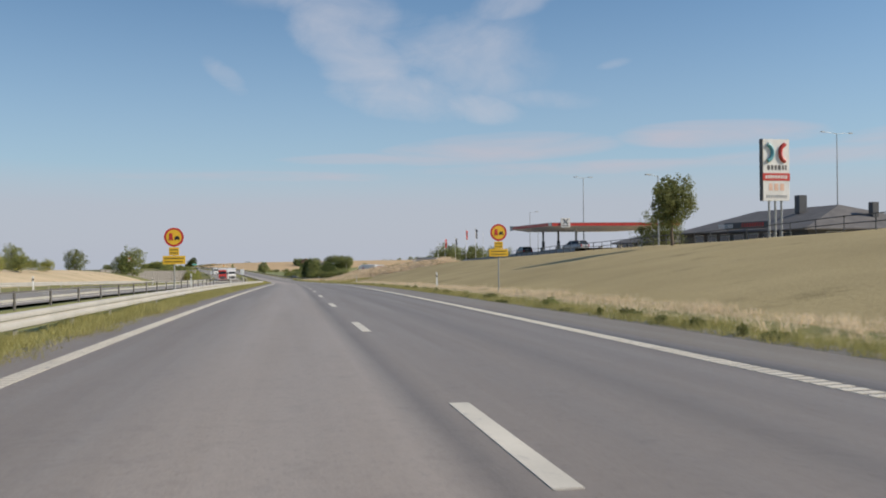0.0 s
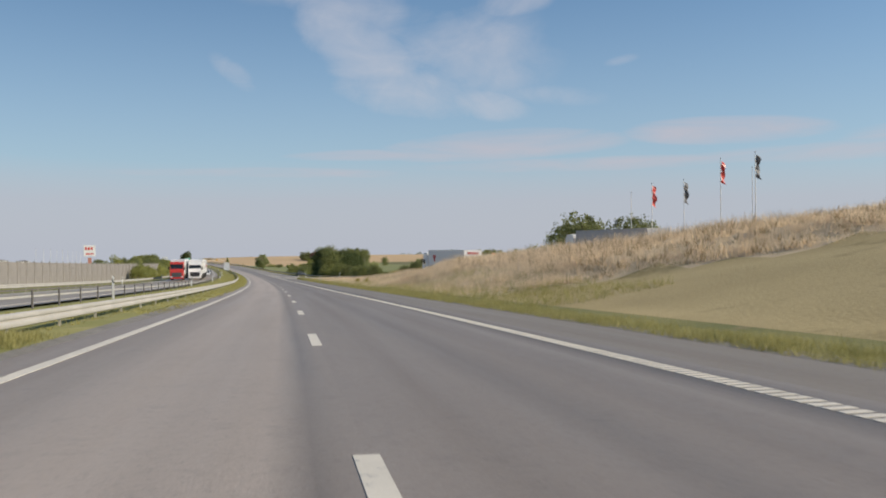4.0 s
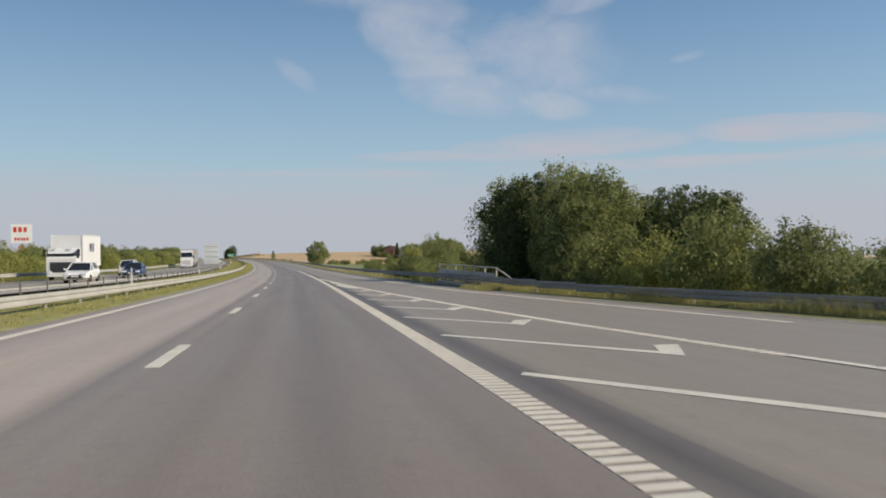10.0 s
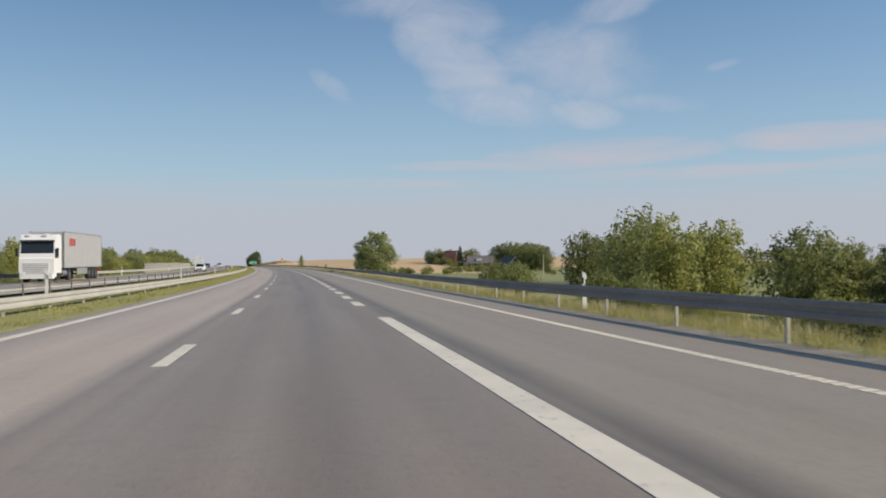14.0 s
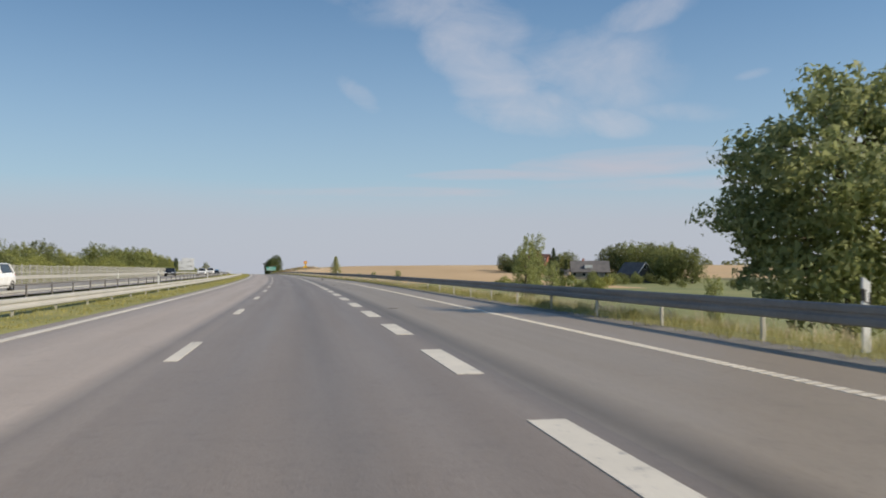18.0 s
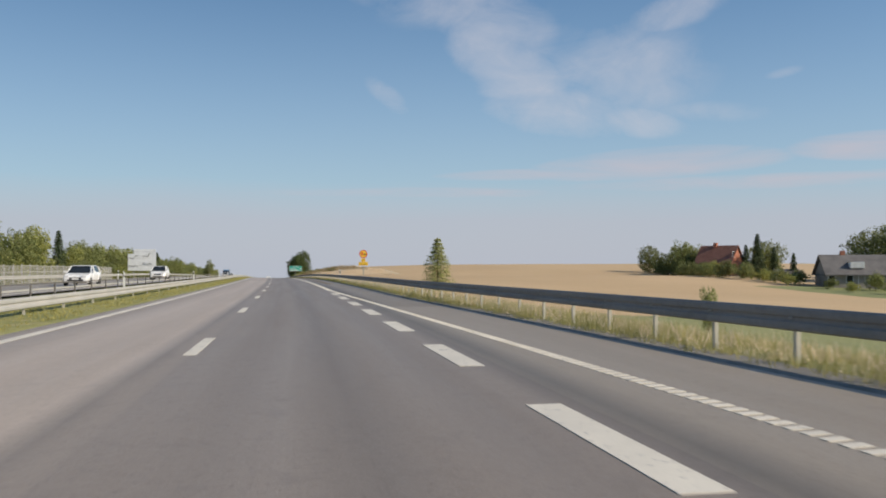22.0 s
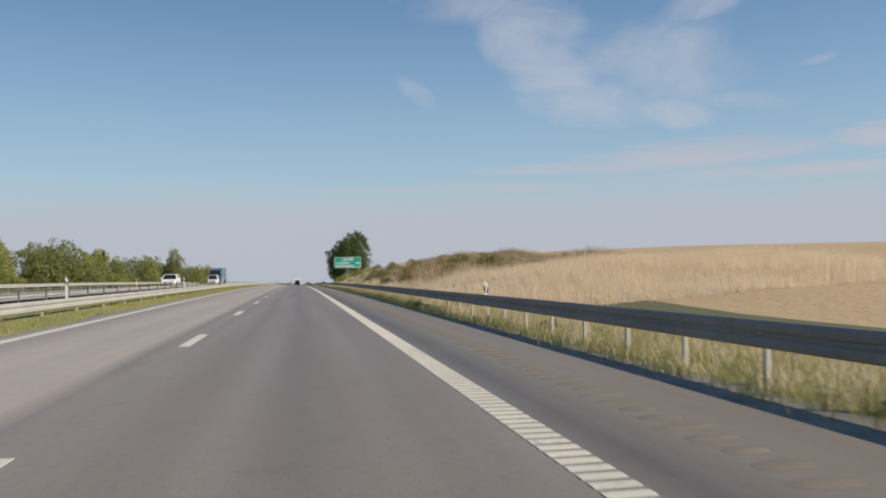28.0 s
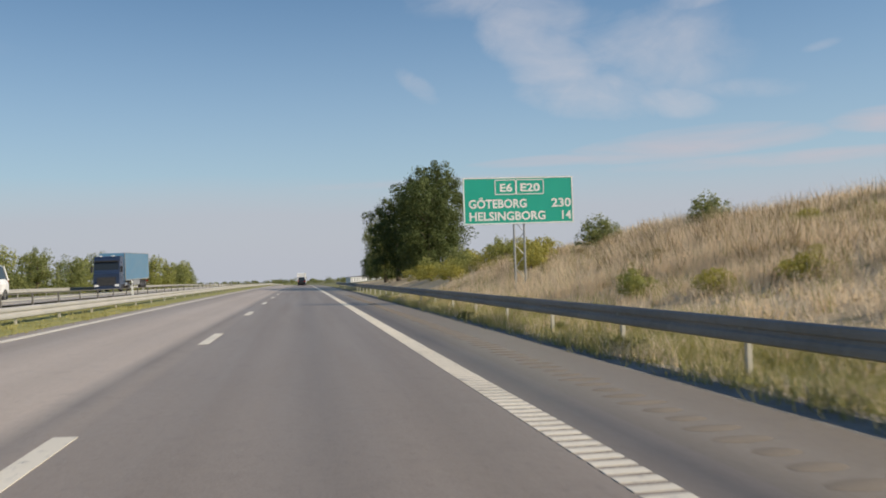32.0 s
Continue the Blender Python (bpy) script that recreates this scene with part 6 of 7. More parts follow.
part("lower_bars", bars(Mesh(), -1.1, 1.1, 7.6, 0.9, -0.32, 11), flat("pale_orange", (0.75, 0.5, 0.38)), box)
part("lower_bars", bars(Mesh(), -1.5, 1.5, 6.4, 0.35, -0.32, 12), M_GREY, box)

# railing along the edge of the forecourt
rail = thing("railing", "low grey metal railing along the edge of the forecourt", "railing", local(40, 34.5, 0))
inv = rail.matrix_world.inverted()
edge_d = lambda s: float(np.interp(s, (30, 100, 200), (31, 33.8, 36)))
rp = Mesh().tube((0, 0, -0.3), (0, 0, 1.0), 0.04, n=6).data("rail_post", M_DARKGREY)
for k in range(55):
    s = 34 + 3 * k
    ob = part("post", rp, None, rail)
    ob.matrix_local = inv @ stand(s, edge_d(s), float(ground_z(s, edge_d(s))))
    for z in (0.95, 0.5):
        a, b = at(s, edge_d(s), float(ground_z(s, edge_d(s))) + z), at(s + 3, edge_d(s + 3), float(ground_z(s + 3, edge_d(s + 3))) + z)
        part("bar", Mesh().tube(inv @ Vector(a), inv @ Vector(b), 0.035, n=6), M_DARKGREY, rail)

# orange bollard at the slip road
root = thing("marker_sign", "small orange and green marker sign on a post", "road sign", stand(213, 23.6, 1.6))
part("post", Mesh().tube((0, 0.05, -0.6), (0, 0.05, 2.0), 0.035, n=8), M_GREY, root)
part("orange_plate", disc(Mesh(), (0, 1.7), 0.2, 0, 0.02), M_ORANGE, root)
part("green_plate", Mesh().box((0, 0.01, 1.4), (0.5, 0.02, 0.5)), M_TEAL, root)

# ---------------------------------------------------------------- small bridge beside the slip road
root = thing("bridge_parapet", "pale panelled bridge parapet with a pipe handrail", "parapet", stand(356, 11.75, 0, 4.5))
part("edge_beam", Mesh().box((0.1, 0, -0.18), (0.5, 12.4, 0.5)), M_CONC, root)
for k in range(6):
    part("panel", Mesh().box((0.0, -5.1 + 2.04 * k, 0.58), (0.05, 1.96, 0.62)), M_GREY, root)
for k in range(7):
    part("upright", Mesh().box((0.08, -6.1 + 2.04 * k, 0.55), (0.07, 0.07, 1.25)), M_POST, root)
part("handrail", Mesh().tube((0.08, -6.1, 1.18), (0.08, 6.1, 1.18), 0.04, n=8).tube((0.08, -6.1, 1.18), (0.25, -8.2, 0.62), 0.04, n=8).tube((0.08, 6.1, 1.18), (0.2, 8.0, 0.62), 0.04, n=8), M_POST, root)

# ---------------------------------------------------------------- noise wall, fence, sign backs on the other side
wall_d = lambda s: float(np.interp(s, (225, 260, 400), (-46, -42, -28.5)))
wall = thing("noise_wall", "long grey wooden noise wall with upright posts", "noise wall", stand(228, wall_d(228), 0), kind="structure")
inv = wall.matrix_world.inverted()
M_WALL = mottled("grey_wall_boards", (0.22, 0.205, 0.19), (0.34, 0.32, 0.30), 0.25, 0.9, 0, 5, 0.4, 0.02)
pm = Mesh()
for k in range(20):
    pm.box((0.015 * (k % 2), -1.9 + 0.2 * k, 1.9), (0.05, 0.19, 4.4))
panel_me = pm.data("panel", M_WALL)
wp = Mesh().box((0, 0, 1.95), (0.2, 0.2, 4.7)).data("wall_post", M_WOODGREY)
s = 228.0
while s < 398:
    m, ln = along(s, s + 4.1, wall_d, -0.3)
    ob = part("panel", panel_me, None, wall)
    ob.matrix_local = inv @ m
    ob = part("post", wp, None, wall)
    ob.matrix_local = inv @ stand(s, wall_d(s), -0.3)
    s += 4.1

fence_d = const(-25.5)
fence = thing("wire_fence", "pale grey wire mesh fence on steel posts", "fence", stand(606, -25.5, 0), kind="structure")
inv = fence.matrix_world.inverted()
fm = Mesh()
for k in range(13):
    fm.box((0, -1.5 + 0.25 * k, 1.0), (0.02, 0.05, 1.9))
for z in (0.1, 0.7, 1.3, 1.95):
    fm.box((0, 0, z), (0.03, 3.0, 0.05))
fence_me = fm.data("mesh_panel", M_ZINC)
fp = Mesh().tube((0, 0, -0.4), (0, 0, 2.1), 0.05, n=6).data("fence_post", M_ZINC)
for k in range(68):
    s = 606 + 3 * k
    m, ln = along(s, s + 3, lambda q: -25.5, float(ground_z(s, -25.5)))
    ob = part("mesh_panel", fence_me, None, fence)
    ob.matrix_local = inv @ m
    ob = part("post", fp, None, fence)
    ob.matrix_local = inv @ stand(s, -25.5, float(ground_z(s, -25.5)))


M_BACK = mottled("bare_sheet_metal", (0.58, 0.60, 0.62), (0.70, 0.72, 0.74), 0.8, 0.6, 0.0, 10, 0.05)


def sign_back(s, d, z0, boards, posts, label, marks=False, ribs=True):
    root = thing("road_sign", label, "road sign", stand(s, d, z0))
    for x, z, w, h in boards:
        b = part("panel", Mesh().box((x, 0, z), (w, 0.05, h)), M_BACK if ribs else M_POST, root, "bare pale back")
        if not ribs:
            continue
        rib = Mesh()
        n = max(2, int(h / 0.55))
        for k in range(n):
            rib.box((x, -0.05, z - h / 2 + (k + 0.5) * h / n), (w - 0.06, 0.05, 0.06))
        for xx in np.arange(x - w / 2 + 0.8, x + w / 2 - 0.3, 1.5):
            rib.box((xx, -0.04, z), (0.05, 0.03, h))
        part("ribs", rib, M_BACK, b)
        if marks:
            for zz, hh, seed in ((z + 0.9, 0.75, 4), (z - 0.7, 0.45, 8)):
                zig, r = Mesh(), random.Random(seed)
                pts = [(x - 0.4 + 0.2 * q, -0.09, zz + hh * r.uniform(-0.5, 0.5)) for q in range(9)]
                for p, q in zip(pts[:-1], pts[1:]):
                    zig.tube(p, q, 0.03, n=5)
                part("scrawl", zig, M_DARKGREY, b)
    for x in posts:
        top = max(z + h / 2 for _, z, _, h in boards)
        part("post", Mesh().tube((x, 0.08, -0.6), (x, 0.08, top - 0.1), 0.07, n=8), M_GREY, root)
    return root


sign_back(412.4, -7.7, 0, ((0, 2.6, 1.75, 2.5),), (0.0,), "pale ribbed back of a road sign in the median")
sign_back(409, -21.9, 0, ((0, 2.6, 0.9, 1.5),), (0.0,), "small grey back of a road sign on a post")
sign_back(822.5, -22.5, 0, ((0.5, 3.1, 3.8, 3.8), (-1.9, 2.7, 1.0, 3.0)), (-1.4, 1.4), "large pale grey back of a direction sign with dark scrawls", True)
root = thing("pylon_sign", "white and red advertising pylon beyond the noise wall", "sign", stand(560, -65.5, 0, 8))
part("post", Mesh().box((0, 0, 2.5), (1.6, 0.6, 7)), flat("brick_tone", (0.45, 0.2, 0.14)), root)
box = part("sign_box", Mesh().box((0, 0, 9.3), (5.2, 0.8, 5.2)), M_WHITE, root)
for x, z, w, h in ((-1.6, 10.4, 0.85, 1.4), (-0.35, 10.4, 0.9, 1.4), (0.95, 10.4, 0.8, 1.4), (-1.5, 7.8, 0.5, 0.8), (-0.75, 7.8, 0.55, 0.8), (0.0, 7.8, 0.45, 0.8), (0.7, 7.8, 0.55, 0.8), (1.45, 7.8, 0.5, 0.8)):
    part("red_bar", Mesh().box((x, -0.42, z), (w, 0.02, h)), M_RED, box)
root = thing("radio_mast", "thin red and white radio mast far beyond the road", "mast", stand(1500, -296, -4))
for k in range(6):
    part("section", Mesh().tube((0, 0, 10 * k), (0, 0, 10 * k + 10), 0.55 - 0.06 * k, 0.5 - 0.06 * k, 6), M_GREY if k % 2 else M_WHITE, root)

# ---------------------------------------------------------------- farm
fz = lambda s, d: float(ground_z(s, d))
a = hip_house("farmhouse", "grey farmhouse with a dark half-hipped roof and a dormer", "house", stand(799, 104, fz(799, 104), 70), 7.5, 11.5, 2.4, 5.9, M_WOODGREY, M_ROOF, 0.5, True,
              [("window", "-x", y, 1.5, 1.1, 1.2) for y in (-5, -2, 2, 5)] + [("door", "-x", 0, 1.05, 1.0, 2.1)] + [("window", "-y", x, 1.5, 1.1, 1.2) for x in (-2, 2)])
part("dormer", Mesh().box((-2.2, 0.5, 4.0), (2.2, 2.4, 1.1)), M_WHITE, a)
part("chimney", Mesh().box((0.2, 2, 5.9), (0.7, 0.7, 1.4)), M_BRICK, a)
b = hip_house("barn", "dark barn with a white-trimmed steep gable", "house", stand(785, 113, fz(785, 113), 15), 6, 9, 2.4, 6.0, M_DARKGREY, M_ROOF, 0.4, True, [("window", "-y", 0, 4.6, 1.0, 1.2)])
root = hip_house("shed", "low pale shed beside the grey farmhouse", "house", stand(815, 101, fz(815, 101), 70), 3.0, 4.5, 1.9, 2.4, M_CURTAIN, M_ROOF, 0.2, True, [("door", "-x", 0.8, 0.95, 0.9, 1.7)])
trim = Mesh()
for sx in (-1, 1):
    trim.tube((sx * 3.4, -4.95, 2.3), (0, -4.95, 6.0), 0.12, n=6)
part("barge_board", trim, M_WHITE, b)
c = hip_house("brick_house", "red brick farmhouse with a reddish tiled gable roof", "house", stand(845, 104, fz(845, 104), 35), 7, 8.5, 3.0, 7.0, M_BRICK, mottled("red_roof_tiles", (0.22, 0.09, 0.06), (0.34, 0.16, 0.11), 1.5, 0.85, 0, 12, 0.5, 0.02), 0.4, True,
              [("window", "-y", x, z, 1.0, 1.2) for x in (-2, 2) for z in (1.6, 4.9)] + [("window", "-x", y, 1.6, 1.0, 1.2) for y in (-3, 0, 3)])
part("chimney", Mesh().box((0, 1, 7.0), (0.8, 0.8, 1.3)), M_BRICK, c)
for s, d, w, l, h in ((2300, -190, 30, 60, 12), (2380, -240, 24, 24, 26), (2500, -300, 24, 24, 30), (2600, 120, 60, 40, 12)):
    ob = hip_house("distant_building", "pale distant building on the edge of the town", "building", stand(s, d, 0, 10), w, l, h, h + 2, M_WHITE, M_ROOF, 0.3, openings=[("window", "-y", x, z, 2.2, 1.6) for x in np.arange(-w / 2 + 3, w / 2 - 2, 5) for z in np.arange(2.5, h - 1, 3.2)])


# ---------------------------------------------------------------- vehicles
def wheel(parent, x, y, r, w, name="wheel"):
    sx = 1 if x > 0 else -1
    t = Mesh()
    prof = [(r * 0.62, -0.5), (r * 0.95, -0.5), (r, -0.36), (r, 0.36), (r * 0.95, 0.5), (r * 0.62, 0.5)]
    n = 18
    t.loft([[(x + k * w, y + q * math.cos(2 * math.pi * i / n), r + q * math.sin(2 * math.pi * i / n)) for q, k in prof] for i in range(n + 1)], closed=False, caps=False)
    tyre = part("wheel", t, M_TYRE, parent, smooth=True)
    rim = Mesh().tube((x + sx * w * 0.30, y, r), (x + sx * w * 0.42, y, r), r * 0.62, r * 0.55, 14)
    for i in range(5):
        a = 2 * math.pi * i / 5
        rim.box((x + sx * w * 0.44, y + r * 0.3 * math.cos(a), r + r * 0.3 * math.sin(a)), (0.03, r * 0.14, r * 0.14))
    part("rim", rim, M_CHROME, tyre)
    return tyre


def ring8(y, hw, z0, z1, shoulder=0.72, tuck=0.9):
    """A cross-section of a car body."""
    zs = z0 + (z1 - z0) * shoulder
    return [(-hw * tuck, y, z0), (hw * tuck, y, z0), (hw, y, z0 + (z1 - z0) * 0.3), (hw, y, zs), (hw * 0.9, y, z1), (-hw * 0.9, y, z1), (-hw, y, zs), (-hw, y, z0 + (z1 - z0) * 0.3)]


def car(label, paint, m, kind="hatch"):
    """A car; +y is its front. kind: hatch, estate, suv, van."""
    L, W, H, hood, back = {"hatch": (4.2, 1.78, 1.47, 0.92, -1.75), "estate": (4.7, 1.84, 1.50, 0.95, -2.15), "suv": (4.6, 1.88, 1.70, 1.08, -2.05), "van": (4.4, 1.80, 1.82, 1.08, -2.1)}[kind]
    h, w = L / 2, W / 2
    root = thing("car", label, "car", m)
    low = 0.24
    body = Mesh().loft([ring8(-h, w * 0.86, 0.42, hood * 0.92), ring8(-h + 0.12, w * 0.95, 0.3, hood + 0.03), ring8(-h + 0.6, w, low, hood + 0.06), ring8(0, w, low, hood + 0.03), ring8(h - 1.25, w, low, hood), ring8(h - 0.45, w * 0.97, low, hood - 0.12), ring8(h - 0.08, w * 0.88, 0.3, hood - 0.3), ring8(h, w * 0.78, 0.36, hood - 0.42)])
    bd = part("body", body, paint, root, smooth=False)
    z0, z1 = hood - 0.02, H - 0.05

    def cab(y, hw, z):
        return [(-hw, y, z), (hw, y, z)]
    fr, top_f, top_b, bk = h - 1.15, h - 1.95, back + 0.35, back
    if kind == "van":
        fr, top_f, top_b, bk = h - 0.75, h - 1.5, back + 0.12, back
    g = Mesh().add([(-w * 0.9, fr, z0), (w * 0.9, fr, z0), (-w * 0.72, top_f, z1), (w * 0.72, top_f, z1), (-w * 0.72, top_b, z1), (w * 0.72, top_b, z1), (-w * 0.9, bk, z0), (w * 0.9, bk, z0)],
                   ((0, 1, 3, 2), (6, 4, 5, 7), (0, 2, 4, 6), (1, 7, 5, 3), (2, 3, 5, 4), (0, 6, 7, 1)))
    part("glass_cabin", g, M_GLASS, root)
    rf = Mesh().add([(-w * 0.74, top_f + 0.08, z1), (w * 0.74, top_f + 0.08, z1), (w * 0.76, top_b - 0.1, z1), (-w * 0.76, top_b - 0.1, z1), (-w * 0.62, top_f - 0.12, H), (w * 0.62, top_f - 0.12, H), (w * 0.62, top_b + 0.12, H), (-w * 0.62, top_b + 0.12, H)],
                    ((0, 4, 5, 1), (1, 5, 6, 2), (2, 6, 7, 3), (3, 7, 4, 0), (4, 7, 6, 5), (0, 1, 2, 3)))
    part("roof", rf, paint, root)
    for sx in (-1, 1):
        pil = Mesh()
        for (ya, za, xa), (yb, zb, xb) in (((fr, z0, 0.91), (top_f, z1, 0.73)), ((-0.1, z0, 0.91), (-0.12, z1, 0.73)), ((bk, z0, 0.91), (top_b, z1, 0.73))):
            pil.tube((sx * w * xa, ya, za), (sx * w * xb, yb, zb), 0.045, n=5)
        part("pillar", pil, paint, root)
        part("headlight", Mesh().box((sx * w * 0.66, h - 0.1, hood - 0.26), (0.38, 0.2, 0.15), bevel=0.05), M_LAMP, bd)
        part("tail_light", Mesh().box((sx * w * 0.78, -h + 0.03, hood - 0.12), (0.2, 0.12, 0.3), bevel=0.03), M_REDLAMP, bd)
        part("mirror", Mesh().box((sx * (w + 0.09), h - 1.35, hood + 0.08), (0.2, 0.12, 0.14), bevel=0.04), paint, root)
        for y in (h - 0.85, -h + 0.8):
            wheel(root, sx * (w - 0.1), y, 0.32, 0.22)
    part("grille", Mesh().box((0, h - 0.015, hood - 0.4), (0.8, 0.06, 0.16)), M_BLACK, bd)
    part("lower_grille", Mesh().box((0, h - 0.03, 0.42), (1.1, 0.08, 0.12)), M_BLACK, bd)
    part("number_plate", Mesh().box((0, h + 0.005, 0.52), (0.5, 0.03, 0.11)), M_WHITE, bd)
    return root


def cab_over(root, paint, y, W=2.5, H=3.6, L=2.2, grille=None):
    """The cab of a heavy truck; its front is at y."""
    w = W / 2
    prof = [(y - L, 0.75), (y - L, H - 0.15), (y - L + 0.5, H), (y - 0.75, H - 0.05), (y - 0.45, H - 0.55), (y - 0.16, 1.95), (y - 0.02, 1.85), (y, 0.95), (y - 0.05, 0.42), (y - 0.7, 0.42), (y - 0.8, 0.75)]
    cab = part("cab", Mesh().side(prof, -w, w), paint, root)
    za, zb = 1.72, H - 0.62
    ya, yb = y - 0.145 + 0.02, y - 0.16 - 0.29 * (zb - 1.95) / (H - 2.5) + 0.03
    part("windscreen", Mesh().add([(-w * 0.95, ya, za), (w * 0.95, ya, za), (w * 0.92, yb, zb), (-w * 0.92, yb, zb), (-w * 0.95, ya - 0.1, za), (w * 0.95, ya - 0.1, za), (w * 0.92, yb - 0.1, zb), (-w * 0.92, yb - 0.1, zb)],
                                  ((0, 1, 2, 3), (7, 6, 5, 4), (0, 4, 5, 1), (2, 6, 7, 3), (1, 5, 6, 2), (3, 7, 4, 0))), M_GLASS, cab)
    part("sun_visor", Mesh().box((0, yb + 0.05, zb + 0.08), (W * 0.96, 0.3, 0.14), bevel=0.05), M_BLACK, cab)
    g = part("grille", Mesh().box((0, y + 0.005, 1.12), (W * 0.74, 0.05, 0.86), bevel=0.02), grille or M_BLACK, cab)
    bar = Mesh()
    for k in range(6):
        bar.box((0, y + 0.035, 0.78 + 0.135 * k), (W * 0.70, 0.02, 0.035))
    part("grille_bar", bar, M_DARKGREY, g)
    part("bumper", Mesh().box((0, y - 0.12, 0.5), (W, 0.3, 0.34), bevel=0.1), paint, cab)
    for sx in (-1, 1):
        part("headlight", Mesh().box((sx * w * 0.78, y + 0.015, 0.72), (0.42, 0.1, 0.2), bevel=0.04), M_LAMP, cab)
        part("side_window", Mesh().box((sx * (w + 0.004), y - 0.85, 2.25), (0.03, 0.85, 0.72)), M_GLASS, cab)
        mir = part("mirror", Mesh().box((sx * (w + 0.2), y - 0.25, 2.35), (0.2, 0.12, 0.62), bevel=0.04).tube((sx * w, y - 0.35, 2.5), (sx * (w + 0.2), y - 0.25, 2.5), 0.025, n=5), M_BLACK, cab)
        part("step", Mesh().box((sx * (w - 0.12), y - 1.5, 0.5), (0.25, 0.6, 0.3)), M_BLACK, cab)
    part("top_lamps", Mesh().box((-0.6, y - 0.55, H - 0.02), (0.3, 0.1, 0.1)).box((0.6, y - 0.55, H - 0.02), (0.3, 0.1, 0.1)), M_LAMP, cab)
    return cab


def cargo(root, y0, y1, paint, top=4.0, floor=1.15, W=2.55, marks=None, name="cargo_box", curtain=False):
    """A box body from y0 back to y1."""
    w, mid, ln = W / 2, (y0 + y1) / 2, y0 - y1
    box = part(name, Mesh().box((0, mid, (top + floor) / 2), (W, ln, top - floor), bevel=0.03), paint, root)
    fr = Mesh()
    for yy in (y0, y1):
        for sx in (-1, 1):
            fr.box((sx * w, yy, (top + floor) / 2), (0.08, 0.08, top - floor + 0.02))
    for sx in (-1, 1):
        fr.box((sx * w, mid, top), (0.07, ln, 0.07)).box((sx * w, mid, floor), (0.07, ln, 0.1))
    part("edge_frame", fr, M_GREY if curtain else paint, box)
    if curtain:
        st = Mesh()
        for k in range(int(ln / 0.6)):
            for sx in (-1, 1):
                st.box((sx * (w + 0.012), y1 + 0.3 + 0.6 * k, (top + floor) / 2), (0.012, 0.05, top - floor - 0.2))
        part("curtain_straps", st, M_GREY, box)
    dr = Mesh()
    for x in (-0.8, -0.4, 0.4, 0.8):
        dr.tube((x, y1 - 0.03, floor + 0.1), (x, y1 - 0.03, top - 0.1), 0.025, n=6)
    dr.box((0, y1 - 0.012, (top + floor) / 2), (0.03, 0.03, top - floor - 0.1))
    part("door_rods", dr, M_GREY, box)
    part("underframe", Mesh().box((0, mid, floor - 0.17), (1.0, ln * 0.98, 0.24)), M_BLACK, root)
    part("tail_light_bar", Mesh().box((0, y1 + 0.02, floor - 0.35), (2.3, 0.08, 0.16)), M_REDLAMP, root)
    return box


def axles(root, ys, W=2.5, r=0.5):
    for y in ys:
        for sx in (-1, 1):
            wheel(root, sx * (W / 2 - 0.18), y, r, 0.32)
        part("axle", Mesh().tube((-W / 2 + 0.3, y, r), (W / 2 - 0.3, y, r), 0.07, n=6), M_BLACK, root)


M_BLUE = flat("blue_curtain", (0.10, 0.24, 0.38), 0.6)
M_NAVY = flat("dark_blue_paint", (0.02, 0.035, 0.075), 0.3)
M_CARWHITE = flat("white_car_paint", (0.78, 0.78, 0.77), 0.25, 0, 0.03)
M_CARBLACK = flat("black_car_paint", (0.015, 0.016, 0.018), 0.2, 0, 0.1)
M_CARBLUE = flat("blue_car_paint", (0.03, 0.06, 0.14), 0.25)
M_SILVER = flat("silver_car_paint", (0.38, 0.39, 0.40), 0.3, 0.6)
M_TRUCKWHITE = flat("white_truck_paint", (0.76, 0.76, 0.75), 0.35, 0, 0.03)


def arc_mark(parent, x, y, z, r, material):
    m = Mesh()
    pts = [(x, y + r * math.cos(a), z + r * math.sin(a)) for a in np.linspace(0.4, 5.6, 14)]
    for p, q in zip(pts[:-1], pts[1:]):
        m.tube(p, q, r * 0.09, n=5)
    return part("logo_mark", m, material, parent)


def semi(label, m, paint, box_paint, curtain=False, mark=None, grille=None, cab_h=3.65):
    root = thing("truck", label, "truck", m)
    cab_over(root, paint, 0.0, H=cab_h, grille=grille)
    part("chassis", Mesh().box((0, -3.4, 0.85), (0.9, 5.0, 0.28)), M_BLACK, root)
    for sx in (-1, 1):
        part("fuel_tank", Mesh().tube((sx * 0.95, -2.6, 0.72), (sx * 0.95, -4.0, 0.72), 0.3, n=12), M_CHROME, root)
        part("skirt", Mesh().box((sx * 1.2, -9.2, 0.8), (0.05, 3.6, 0.55)), M_GREY, root)
    box = cargo(root, -2.9, -16.5, box_paint, curtain=curtain)
    axles(root, (-1.35, -5.0, -12.0, -13.3, -14.6))
    if mark:
        mark(box)
    return root


def lay_bars(box, x, y0, y1, z, h, material, seed):
    """Plain bars on the right-hand side of a box body."""
    ob = part("writing_bars", bars(Mesh(), 0, abs(y1 - y0), 0, h, 0, seed), material, box)
    ob.matrix_local = Matrix.Translation((x, y0, z)) @ pose(0, 0, 0, 0, 0, 90 if x > 0 else -90)


def oncoming(s, d):
    return stand(s, d, 0.06, 180)


